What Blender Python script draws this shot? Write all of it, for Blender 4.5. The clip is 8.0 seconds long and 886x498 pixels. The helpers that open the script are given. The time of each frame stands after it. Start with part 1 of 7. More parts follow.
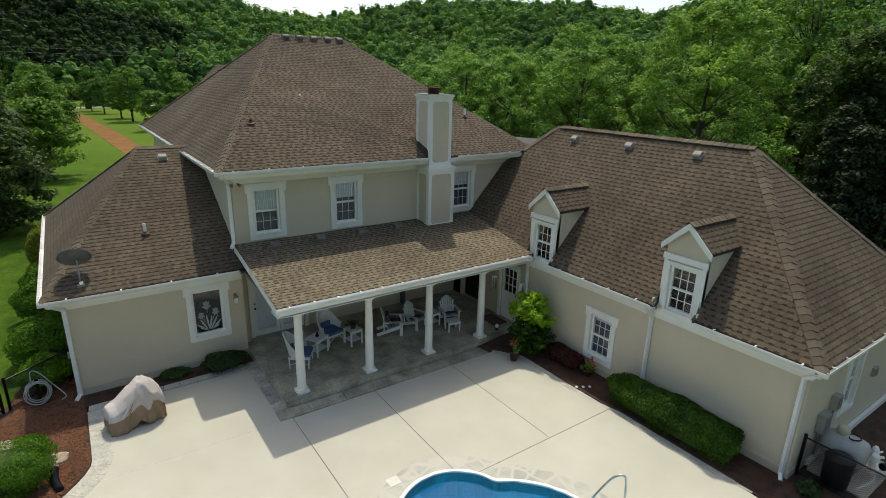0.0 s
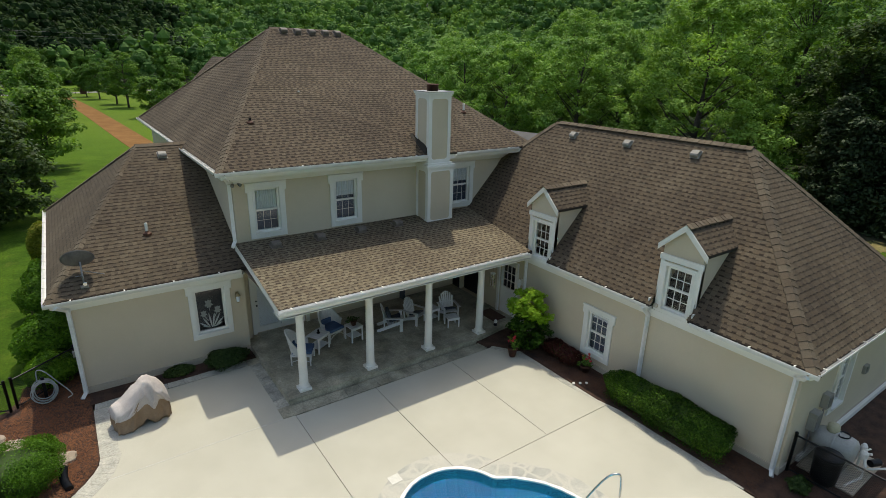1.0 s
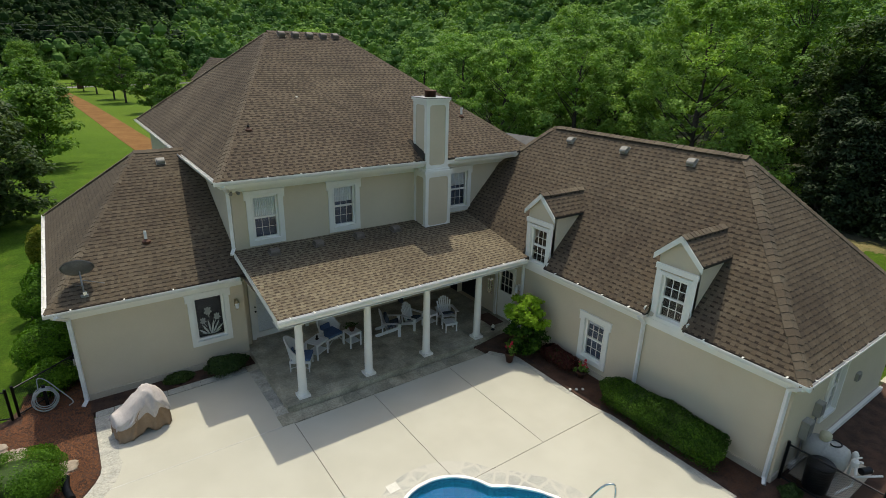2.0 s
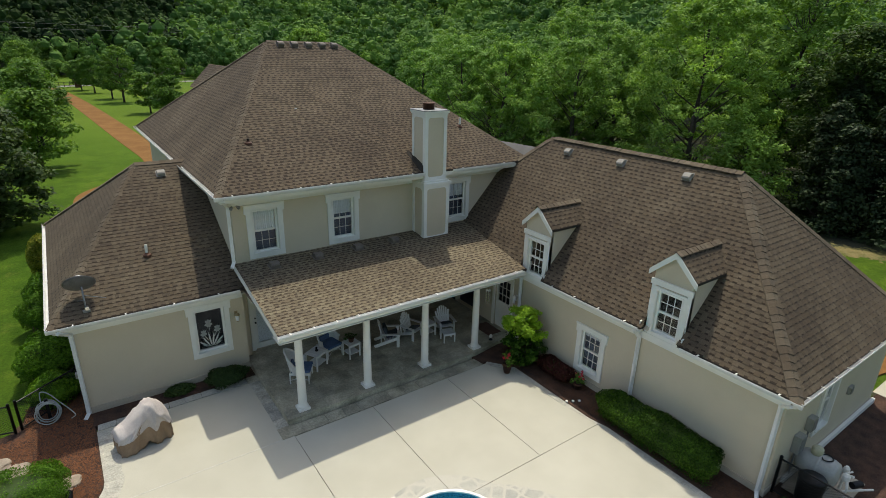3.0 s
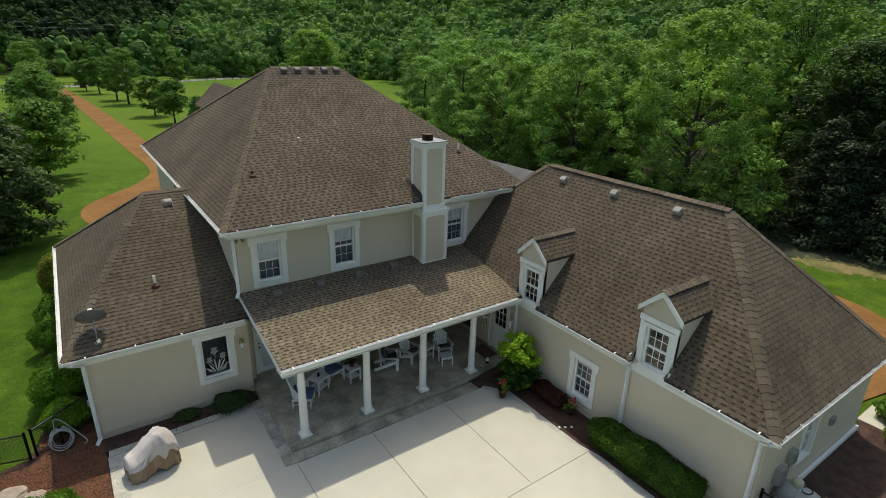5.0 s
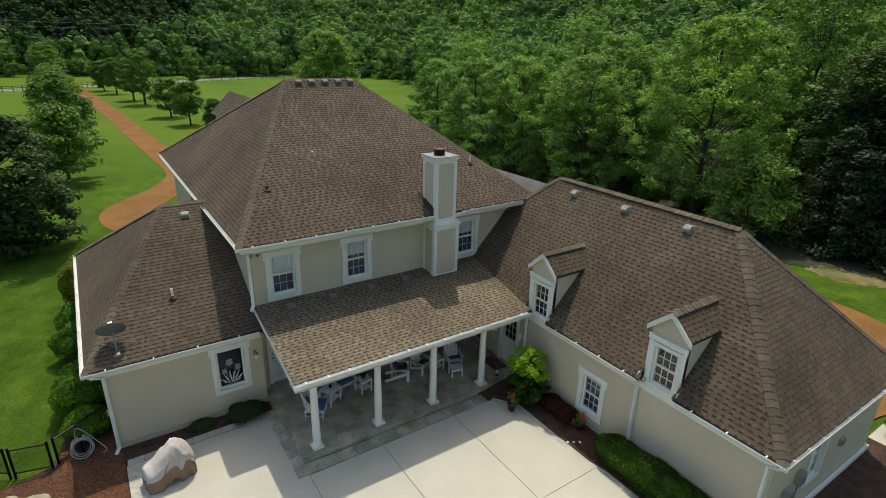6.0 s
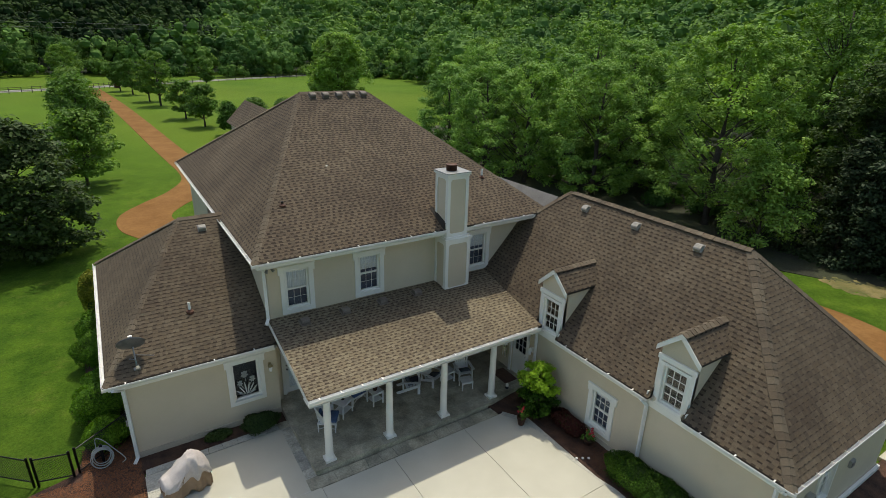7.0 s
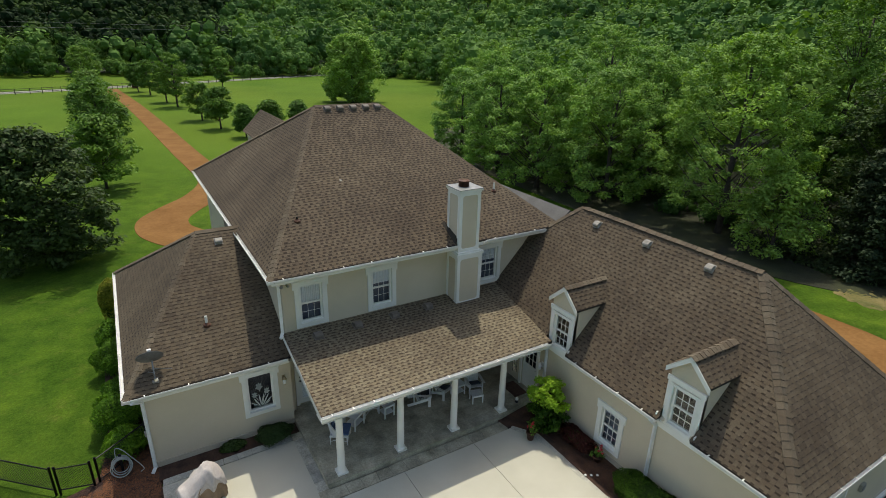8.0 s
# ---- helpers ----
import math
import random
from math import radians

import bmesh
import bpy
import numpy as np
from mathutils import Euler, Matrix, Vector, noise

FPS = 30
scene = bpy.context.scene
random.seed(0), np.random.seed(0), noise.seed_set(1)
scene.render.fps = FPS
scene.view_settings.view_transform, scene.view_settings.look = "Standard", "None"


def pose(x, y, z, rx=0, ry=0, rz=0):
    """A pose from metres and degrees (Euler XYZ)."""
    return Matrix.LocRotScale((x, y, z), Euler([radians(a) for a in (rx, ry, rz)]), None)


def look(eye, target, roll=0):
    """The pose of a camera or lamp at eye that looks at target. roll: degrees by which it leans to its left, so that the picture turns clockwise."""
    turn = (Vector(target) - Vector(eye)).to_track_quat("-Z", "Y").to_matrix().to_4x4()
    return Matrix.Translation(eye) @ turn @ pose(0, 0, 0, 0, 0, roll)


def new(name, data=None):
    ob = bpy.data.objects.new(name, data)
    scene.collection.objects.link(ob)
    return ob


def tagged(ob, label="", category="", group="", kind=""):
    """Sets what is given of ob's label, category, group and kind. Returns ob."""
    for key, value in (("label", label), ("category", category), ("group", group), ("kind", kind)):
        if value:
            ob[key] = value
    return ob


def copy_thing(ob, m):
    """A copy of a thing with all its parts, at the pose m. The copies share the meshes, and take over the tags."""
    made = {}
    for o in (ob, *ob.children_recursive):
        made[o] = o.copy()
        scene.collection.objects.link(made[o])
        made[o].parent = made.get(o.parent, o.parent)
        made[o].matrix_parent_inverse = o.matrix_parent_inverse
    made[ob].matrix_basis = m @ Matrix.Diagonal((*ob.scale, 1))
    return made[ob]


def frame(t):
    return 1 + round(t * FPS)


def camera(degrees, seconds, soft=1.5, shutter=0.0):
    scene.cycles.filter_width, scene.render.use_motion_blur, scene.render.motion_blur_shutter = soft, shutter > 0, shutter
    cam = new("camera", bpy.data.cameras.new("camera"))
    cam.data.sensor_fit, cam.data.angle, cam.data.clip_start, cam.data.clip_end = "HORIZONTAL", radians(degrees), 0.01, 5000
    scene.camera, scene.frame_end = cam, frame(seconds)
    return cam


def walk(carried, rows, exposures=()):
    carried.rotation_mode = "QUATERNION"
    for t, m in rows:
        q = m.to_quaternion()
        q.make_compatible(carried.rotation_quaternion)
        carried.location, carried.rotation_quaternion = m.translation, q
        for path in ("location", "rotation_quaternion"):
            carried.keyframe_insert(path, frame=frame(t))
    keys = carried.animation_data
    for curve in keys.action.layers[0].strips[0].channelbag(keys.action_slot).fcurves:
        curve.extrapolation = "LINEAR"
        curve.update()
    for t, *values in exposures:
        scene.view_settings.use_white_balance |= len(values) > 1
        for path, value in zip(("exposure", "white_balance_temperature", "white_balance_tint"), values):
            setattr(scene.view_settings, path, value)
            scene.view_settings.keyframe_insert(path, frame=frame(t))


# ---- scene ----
cam = camera(79.1, 8.0, 0.65)
PATH = [
    (0, (-4.212, -12.688, 8.528), (-3.115, -11.127, 7.926), 1.4),
    (0.5, (-4.272, -12.68, 8.76), (-3.175, -11.131, 8.13), 1.4),
    (1, (-4.262, -12.674, 8.996), (-3.169, -11.133, 8.338), 1.4),
    (1.5, (-4.225, -12.662, 9.213), (-3.134, -11.127, 8.54), 1.4),
    (3, (-4.211, -12.64, 9.961), (-3.117, -11.116, 9.27), 1.5),
    (3.5, (-4.18, -12.709, 10.268), (-3.086, -11.186, 9.572), 1.5),
    (4, (-4.165, -12.781, 10.573), (-3.073, -11.258, 9.873), 1.4),
    (4.5, (-4.171, -12.822, 10.892), (-3.08, -11.301, 10.188), 1.5),
    (6, (-4.168, -12.837, 11.831), (-3.123, -11.29, 11.115), 1.5),
    (6.5, (-4.201, -12.816, 12.125), (-3.174, -11.257, 11.408), 1.5),
    (7, (-4.211, -12.809, 12.462), (-3.2, -11.242, 11.739), 1.5),
    (7.5, (-4.157, -12.822, 12.805), (-3.169, -11.243, 12.077), 1.4),
    (8, (-4.206, -12.792, 13.12), (-3.234, -11.203, 12.39), 1.5),
]
walk(cam, [(t, look(eye, target, roll)) for t, eye, target, roll in PATH], [(0.0, 0.38, 7130, 6), (8.0, 0.38, 7130, 6)])

# ---- world, sun ----
SUN = Vector((0.238, 0.415, 1.0)).normalized()
world = bpy.data.worlds.new("sky")
scene.world = world
world.use_nodes = True
wn = world.node_tree
wn.nodes.clear()
sky = wn.nodes.new("ShaderNodeTexSky")
sky.sky_type = "NISHITA"
sky.sun_disc = False
sky.sun_elevation = math.asin(SUN.z)
sky.sun_rotation = math.atan2(SUN.x, SUN.y)
sky.air_density, sky.dust_density, sky.ozone_density = 1.0, 2.2, 0.6
bg = wn.nodes.new("ShaderNodeBackground")
bg.inputs[1].default_value = 0.15
wout = wn.nodes.new("ShaderNodeOutputWorld")
wn.links.new(sky.outputs[0], bg.inputs[0])
wn.links.new(bg.outputs[0], wout.inputs[0])
sun = bpy.data.lights.new("sun", "SUN")
sun.energy, sun.angle, sun.color = 2.20, radians(0.53), (1.0, 0.985, 0.925)
sun_ob = new("sun", sun)
sun_ob.matrix_world = look(SUN * 90, (0, 0, 0))


# ---- materials ----
def tree_of(name):
    m = bpy.data.materials.new(name)
    m.use_nodes = True
    nt = m.node_tree
    return m, nt, nt.nodes["Principled BSDF"]


def noise_node(nt, co, scale, detail=4.0, rough=0.6):
    n = nt.nodes.new("ShaderNodeTexNoise")
    n.inputs["Scale"].default_value, n.inputs["Detail"].default_value, n.inputs["Roughness"].default_value = scale, detail, rough
    nt.links.new(co, n.inputs["Vector"])
    return n.outputs["Fac"]


def ramp(nt, fac, stops, constant=False):
    r = nt.nodes.new("ShaderNodeValToRGB")
    r.color_ramp.interpolation = "CONSTANT" if constant else "LINEAR"
    el = r.color_ramp.elements
    while len(el) < len(stops):
        el.new(0.5)
    for e, (p, c) in zip(el, stops):
        e.position, e.color = p, (*c, 1)
    nt.links.new(fac, r.inputs[0])
    return r.outputs[0]


def mixc(nt, a, b, fac, mode="MIX"):
    m = nt.nodes.new("ShaderNodeMix")
    m.data_type, m.blend_type = "RGBA", mode
    for s, v in ((m.inputs[0], fac), (m.inputs[6], a), (m.inputs[7], b)):
        if isinstance(v, (int, float)):
            s.default_value = v
        elif isinstance(v, tuple):
            s.default_value = (*v, 1)
        else:
            nt.links.new(v, s)
    return m.outputs[2]


def coords(nt, world_space=True):
    if world_space:
        return nt.nodes.new("ShaderNodeNewGeometry").outputs["Position"]
    return nt.nodes.new("ShaderNodeTexCoord").outputs["Object"]


def bump(nt, bsdf, height, strength, distance):
    b = nt.nodes.new("ShaderNodeBump")
    b.inputs["Strength"].default_value, b.inputs["Distance"].default_value = strength, distance
    nt.links.new(height, b.inputs["Height"])
    nt.links.new(b.outputs[0], bsdf.inputs["Normal"])


def surface(name, c1, c2, big=0.6, fine=25.0, rough=0.8, relief=0.3, depth=0.01, metal=0.0, world_space=True, grain=0.25, spec=None):
    """Two-scale mottled surface: broad stains between c1 and c2, fine grain on top, and fine relief."""
    m, nt, b = tree_of(name)
    co = coords(nt, world_space)
    broad = ramp(nt, noise_node(nt, co, big, 5), [(0.32, c1), (0.68, c2)])
    fine_fac = noise_node(nt, co, fine, 4, 0.7)
    g = ramp(nt, fine_fac, [(0.25, (1 - grain,) * 3), (0.75, (1 + grain * 0.4,) * 3)])
    nt.links.new(mixc(nt, broad, g, 1.0, "MULTIPLY"), b.inputs["Base Color"])
    b.inputs["Roughness"].default_value, b.inputs["Metallic"].default_value = rough, metal
    if spec is not None:
        b.inputs["Specular IOR Level"].default_value = spec
    if relief:
        bump(nt, b, fine_fac, relief, depth)
    return m


def shingle_material(name, tone_rgb=(0.128, 0.099, 0.068)):
    m, nt, b = tree_of(name)
    geo = nt.nodes.new("ShaderNodeNewGeometry")
    info = nt.nodes.new("ShaderNodeObjectInfo")
    add = nt.nodes.new("ShaderNodeMath")
    add.operation = "ADD"
    nt.links.new(geo.outputs["Random Per Island"], add.inputs[0])
    nt.links.new(info.outputs["Random"], add.inputs[1])
    fr = nt.nodes.new("ShaderNodeMath")
    fr.operation = "FRACT"
    nt.links.new(add.outputs[0], fr.inputs[0])
    r_, g_, b_ = tone_rgb
    tone = ramp(nt, fr.outputs[0], [(0.0, (0.84 * r_, 0.83 * g_, 0.84 * b_)), (0.22, (0.96 * r_, 0.93 * g_, 0.90 * b_)), (0.5, (1.02 * r_, 1.02 * g_, 1.02 * b_)),
                                    (0.80, (1.13 * r_, 1.14 * g_, 1.13 * b_))], True)
    co = geo.outputs["Position"]
    stain = ramp(nt, noise_node(nt, co, 0.32, 6, 0.65), [(0.32, (0.66, 0.63, 0.63)), (0.5, (0.90, 0.88, 0.86)), (0.68, (1.14, 1.13, 1.10))])
    grit = noise_node(nt, co, 160, 2, 0.8)
    speck = ramp(nt, grit, [(0.3, (0.7,) * 3), (0.7, (1.2,) * 3)])
    c = mixc(nt, mixc(nt, tone, stain, 1.0, "MULTIPLY"), speck, 1.0, "MULTIPLY")
    nt.links.new(c, b.inputs["Base Color"])
    b.inputs["Roughness"].default_value = 0.92
    b.inputs["Specular IOR Level"].default_value = 0.25
    bump(nt, b, grit, 0.5, 0.004)
    return m


def leaf_material(name, tones, through_light=0.35, rough=0.55, patches=(0.16, 0.72, 1.15), spec=0.10, by_tree=False):
    m, nt, b = tree_of(name)
    geo = nt.nodes.new("ShaderNodeNewGeometry")
    info = nt.nodes.new("ShaderNodeObjectInfo")
    n = len(tones)
    base = ramp(nt, geo.outputs["Random Per Island"], [(i / max(1, n - 1), c) for i, c in enumerate(tones)])
    ps, plo, phi = patches
    patch = ramp(nt, noise_node(nt, geo.outputs["Position"], ps, 3), [(0.34, (plo, plo * 1.04, plo * 1.08)), (0.66, (phi, phi * 0.96, phi * 0.84))])
    own = ramp(nt, info.outputs["Random"], [(0.0, (0.85, 0.9, 0.9)), (1.0, (1.12, 1.06, 0.95))])
    if by_tree:
        at = nt.nodes.new("ShaderNodeAttribute")
        at.attribute_name = "tone"
        own = ramp(nt, at.outputs["Fac"], [(0.0, (0.46, 0.55, 0.60)), (0.35, (0.80, 0.86, 0.85)), (0.7, (1.05, 1.05, 0.95)), (1.0, (1.32, 1.24, 0.92))])
    c = mixc(nt, mixc(nt, base, patch, 1.0, "MULTIPLY"), own, 1.0, "MULTIPLY")
    nt.links.new(c, b.inputs["Base Color"])
    b.inputs["Roughness"].default_value = rough
    b.inputs["Specular IOR Level"].default_value = spec
    tr = nt.nodes.new("ShaderNodeBsdfTranslucent")
    bright = mixc(nt, c, (1.25, 1.35, 0.55), 1.0, "MULTIPLY")
    nt.links.new(bright, tr.inputs[0])
    mix = nt.nodes.new("ShaderNodeMixShader")
    mix.inputs[0].default_value = through_light
    nt.links.new(b.outputs[0], mix.inputs[1])
    nt.links.new(tr.outputs[0], mix.inputs[2])
    nt.links.new(mix.outputs[0], nt.nodes["Material Output"].inputs[0])
    return m


STUCCO = surface("stucco", (0.585, 0.50, 0.365), (0.635, 0.545, 0.405), 0.7, 60, 0.9, 0.35, 0.006, grain=0.12)
STUCCO_BASE = surface("stucco_plinth", (0.46, 0.395, 0.305), (0.53, 0.455, 0.355), 1.2, 50, 0.9, 0.4, 0.006, grain=0.18)
WHITE = surface("white_paint", (0.77, 0.745, 0.68), (0.84, 0.815, 0.75), 1.5, 30, 0.5, 0.1, 0.003, grain=0.05)
GUTTER = surface("gutter_enamel", (0.70, 0.69, 0.66), (0.82, 0.81, 0.78), 2.5, 18, 0.4, 0.05, 0.002, grain=0.10)
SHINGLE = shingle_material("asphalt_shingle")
# dark printed granules; on butt edges the colour also draws their shadow line
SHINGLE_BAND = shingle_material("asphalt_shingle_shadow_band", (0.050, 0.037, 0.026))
SHINGLE_BAND_TAN = shingle_material("porch_shingle_shadow_band", (0.076, 0.057, 0.038))
# porch tan is partly its own; its lift and the wing's drop mimic sunlight
SHINGLE_PORCH = shingle_material("lightened_tan_shingle", (0.200, 0.167, 0.113))
SHINGLE_WING = shingle_material("darkened_wing_shingle", (0.118, 0.093, 0.064))
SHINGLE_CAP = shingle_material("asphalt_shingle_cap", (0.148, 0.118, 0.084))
DECK = surface("roof_felt", (0.03, 0.024, 0.018), (0.05, 0.04, 0.03), 1.0, 40, 0.95, 0.2, 0.004)
CONCRETE = surface("cream_concrete", (0.464, 0.437, 0.350), (0.540, 0.512, 0.418), 0.45, 45, 0.9, 0.18, 0.003, grain=0.12)
JOINT = surface("joint_filler", (0.22, 0.195, 0.16), (0.30, 0.27, 0.22), 3, 30, 0.9, 0.2, 0.004)


def stone_material(name, c1, c2, big, rough, differ=1.0):
    """Mottled stone whose pieces differ one from another."""
    m, nt, b = tree_of(name)
    co = coords(nt)
    broad = ramp(nt, noise_node(nt, co, big, 6, 0.65), [(0.3, c1), (0.7, c2)])
    own = ramp(nt, nt.nodes.new("ShaderNodeObjectInfo").outputs["Random"], [(0.0, (1 - 0.24 * differ, 1 - 0.22 * differ, 1 - 0.20 * differ)), (0.5, (1.0, 1.0, 0.98)), (1.0, (1 + 0.20 * differ, 1 + 0.18 * differ, 1 + 0.14 * differ))])
    fine_fac = noise_node(nt, co, 18, 5, 0.7)
    g = ramp(nt, fine_fac, [(0.3, (0.68,) * 3), (0.7, (1.16,) * 3)])
    nt.links.new(mixc(nt, mixc(nt, broad, own, 1.0, "MULTIPLY"), g, 1.0, "MULTIPLY"), b.inputs["Base Color"])
    b.inputs["Roughness"].default_value = rough
    bump(nt, b, fine_fac, 0.5, 0.008)
    return m


STAMPED = stone_material("stamped_stone", (0.19, 0.177, 0.125), (0.56, 0.51, 0.39), 1.5, 0.65, 0.55)
STONE_GREY = stone_material("grey_border_stone", (0.24, 0.235, 0.20), (0.58, 0.555, 0.475), 3.0, 0.7)
COPING_STONE = stone_material("stamped_coping", (0.38, 0.365, 0.315), (0.56, 0.53, 0.45), 3.4, 0.8, 0.35)


def flagstone_material():
    """Cream concrete with rounded grey stone shapes stamped and stained into it."""
    m, nt, b = tree_of("stained_concrete")
    co = coords(nt)
    vor = nt.nodes.new("ShaderNodeTexVoronoi")
    vor.feature = "DISTANCE_TO_EDGE"
    vor.inputs["Scale"].default_value = 3.3
    warp = noise_node(nt, co, 2.5, 3)
    nt.links.new(mixc(nt, co, warp, 0.12), vor.inputs["Vector"])
    worn = noise_node(nt, co, 1.1, 4)
    shape = nt.nodes.new("ShaderNodeMath")
    shape.operation = "MULTIPLY"
    nt.links.new(ramp(nt, vor.outputs["Distance"], [(0.05, (0.0,) * 3), (0.14, (1.0,) * 3)]), shape.inputs[0])
    nt.links.new(ramp(nt, worn, [(0.40, (0.15,) * 3), (0.62, (1.0,) * 3)]), shape.inputs[1])
    grain = noise_node(nt, co, 30, 4, 0.7)
    c = mixc(nt, (0.52, 0.49, 0.41), (0.36, 0.35, 0.31), shape.outputs[0])
    nt.links.new(mixc(nt, c, ramp(nt, grain, [(0.3, (0.86,) * 3), (0.7, (1.06,) * 3)]), 1.0, "MULTIPLY"), b.inputs["Base Color"])
    b.inputs["Roughness"].default_value = 0.85
    bump(nt, b, vor.outputs["Distance"], 0.3, 0.01)
    return m


STAINED = flagstone_material()
MULCH = surface("bark_mulch", (0.05, 0.025, 0.016), (0.14, 0.070, 0.043), 3.0, 38, 0.95, 1.0, 0.05, grain=0.5)
CHIP = shingle_material("bark_chip", (0.22, 0.098, 0.050))
BARK = surface("bark", (0.040, 0.033, 0.026), (0.090, 0.075, 0.060), 2.0, 14, 0.95, 0.9, 0.04, grain=0.4)
DIRT = surface("clay_drive", (0.190, 0.092, 0.030), (0.262, 0.136, 0.049), 0.35, 6, 0.95, 0.4, 0.03, grain=0.25, spec=0.08)
BLACK_METAL = surface("black_iron", (0.010, 0.010, 0.011), (0.022, 0.022, 0.024), 6, 50, 0.45, 0.1, 0.002, 0.6)
GREY_METAL = surface("grey_metal", (0.20, 0.20, 0.20), (0.30, 0.30, 0.29), 4, 40, 0.5, 0.1, 0.002, 0.5)
STEEL = surface("stainless_steel", (0.55, 0.55, 0.54), (0.68, 0.68, 0.66), 5, 60, 0.22, 0.05, 0.001, 1.0)
RUST = surface("brown_cap_metal", (0.06, 0.03, 0.02), (0.14, 0.06, 0.035), 6, 40, 0.6, 0.2, 0.003, 0.5)
WICKER = surface("white_wicker", (0.62, 0.61, 0.58), (0.76, 0.75, 0.72), 4, 110, 0.7, 0.9, 0.01, grain=0.35, world_space=False)
CHAIR_WHITE = surface("chair_white_paint", (0.66, 0.66, 0.64), (0.78, 0.78, 0.76), 3, 40, 0.55, 0.15, 0.003, grain=0.10, world_space=False)
CUSHION = surface("blue_cushion_cloth", (0.06, 0.105, 0.20), (0.085, 0.145, 0.27), 4, 120, 0.95, 0.5, 0.004, world_space=False)
DARK_CUSHION = surface("slate_cushion_cloth", (0.045, 0.055, 0.075), (0.075, 0.085, 0.11), 4, 120, 0.95, 0.5, 0.004, world_space=False)
COVER_PALE = surface("faded_cover_cloth", (0.46, 0.40, 0.37), (0.60, 0.54, 0.50), 2.5, 40, 0.9, 0.4, 0.01, grain=0.12)
COVER_TAN = surface("tan_cover_cloth", (0.25, 0.165, 0.10), (0.34, 0.235, 0.15), 3, 50, 0.9, 0.4, 0.01, grain=0.15)
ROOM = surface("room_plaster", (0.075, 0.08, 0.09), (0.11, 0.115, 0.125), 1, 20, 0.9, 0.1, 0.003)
BLIND = surface("dim_blind", (0.075, 0.095, 0.14), (0.12, 0.145, 0.20), 3, 60, 0.9, 0.1, 0.003)
CURTAIN = surface("sheer_curtain", (0.82, 0.82, 0.83), (0.90, 0.90, 0.91), 3, 80, 0.95, 0.2, 0.004)
TANK = surface("tank_enamel", (0.36, 0.36, 0.325), (0.47, 0.46, 0.425), 2.5, 20, 0.4, 0.1, 0.003, grain=0.12)
UTILITY = surface("utility_box_paint", (0.30, 0.29, 0.25), (0.38, 0.36, 0.31), 4, 30, 0.6, 0.1, 0.002)
HOSE = surface("hose_rubber", (0.28, 0.30, 0.28), (0.40, 0.42, 0.39), 8, 40, 0.6, 0.1, 0.002)
ROCK = surface("limestone", (0.30, 0.24, 0.18), (0.46, 0.38, 0.29), 4, 20, 0.9, 0.8, 0.03)
FLOWER = surface("red_petals", (0.50, 0.02, 0.03), (0.70, 0.05, 0.06), 20, 60, 0.7, 0.2, 0.004)
ROAD = surface("pale_road", (0.20, 0.19, 0.165), (0.27, 0.255, 0.225), 0.3, 8, 0.9, 0.2, 0.01)
# this grey stands in for sky sheen on shingles at a grazing angle
GREY_ROOF = surface("sheen_grey_roof", (0.105, 0.10, 0.094), (0.16, 0.152, 0.142), 0.8, 30, 0.8, 0.3, 0.004)
LINER = surface("pool_liner", (0.0, 0.36, 0.56), (0.004, 0.44, 0.64), 1.5, 30, 0.4, 0.1, 0.003)
LINER_BAND = surface("pool_tile_band", (0.002, 0.022, 0.06), (0.10, 0.42, 0.52), 30, 60, 0.3, 0.3, 0.003)

LEAF_BRIGHT = leaf_material("leaf_spring_green", [(0.124, 0.238, 0.054), (0.192, 0.342, 0.080), (0.280, 0.450, 0.118)], 0.28)
LEAF_MID = leaf_material("leaf_mid_green", [(0.074, 0.152, 0.030), (0.115, 0.220, 0.044), (0.170, 0.300, 0.066)], 0.3)
LEAF_EVERGREEN = leaf_material("leaf_evergreen", [(0.036, 0.068, 0.024), (0.058, 0.104, 0.034), (0.092, 0.155, 0.048)], 0.28)
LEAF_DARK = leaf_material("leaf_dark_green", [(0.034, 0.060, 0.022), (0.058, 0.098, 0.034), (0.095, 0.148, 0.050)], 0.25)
LEAF_SPRUCE = leaf_material("leaf_spruce", [(0.030, 0.050, 0.026), (0.048, 0.076, 0.038), (0.074, 0.110, 0.052)], 0.2)
LEAF_WOODS = leaf_material("leaf_woods", [(0.084, 0.168, 0.040), (0.118, 0.220, 0.054), (0.156, 0.272, 0.070)], 0.18, 0.7, (0.02, 0.82, 1.15), 0.08, True)
LEAF_DARK_HILL = leaf_material("leaf_dark_hill", [(0.020, 0.042, 0.014), (0.030, 0.060, 0.019), (0.045, 0.085, 0.026)], 0.12, 0.7, (0.06, 0.6, 1.2), 0.05, True)
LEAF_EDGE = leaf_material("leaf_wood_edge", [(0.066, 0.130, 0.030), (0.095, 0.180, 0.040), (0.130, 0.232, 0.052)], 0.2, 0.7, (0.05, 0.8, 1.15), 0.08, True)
LEAF_LIME = leaf_material("leaf_lime", [(0.14, 0.26, 0.025), (0.21, 0.37, 0.035), (0.29, 0.46, 0.06)], 0.35)
LEAF_BOX = leaf_material("leaf_boxwood", [(0.055, 0.13, 0.013), (0.10, 0.21, 0.020), (0.15, 0.29, 0.032)], 0.25)


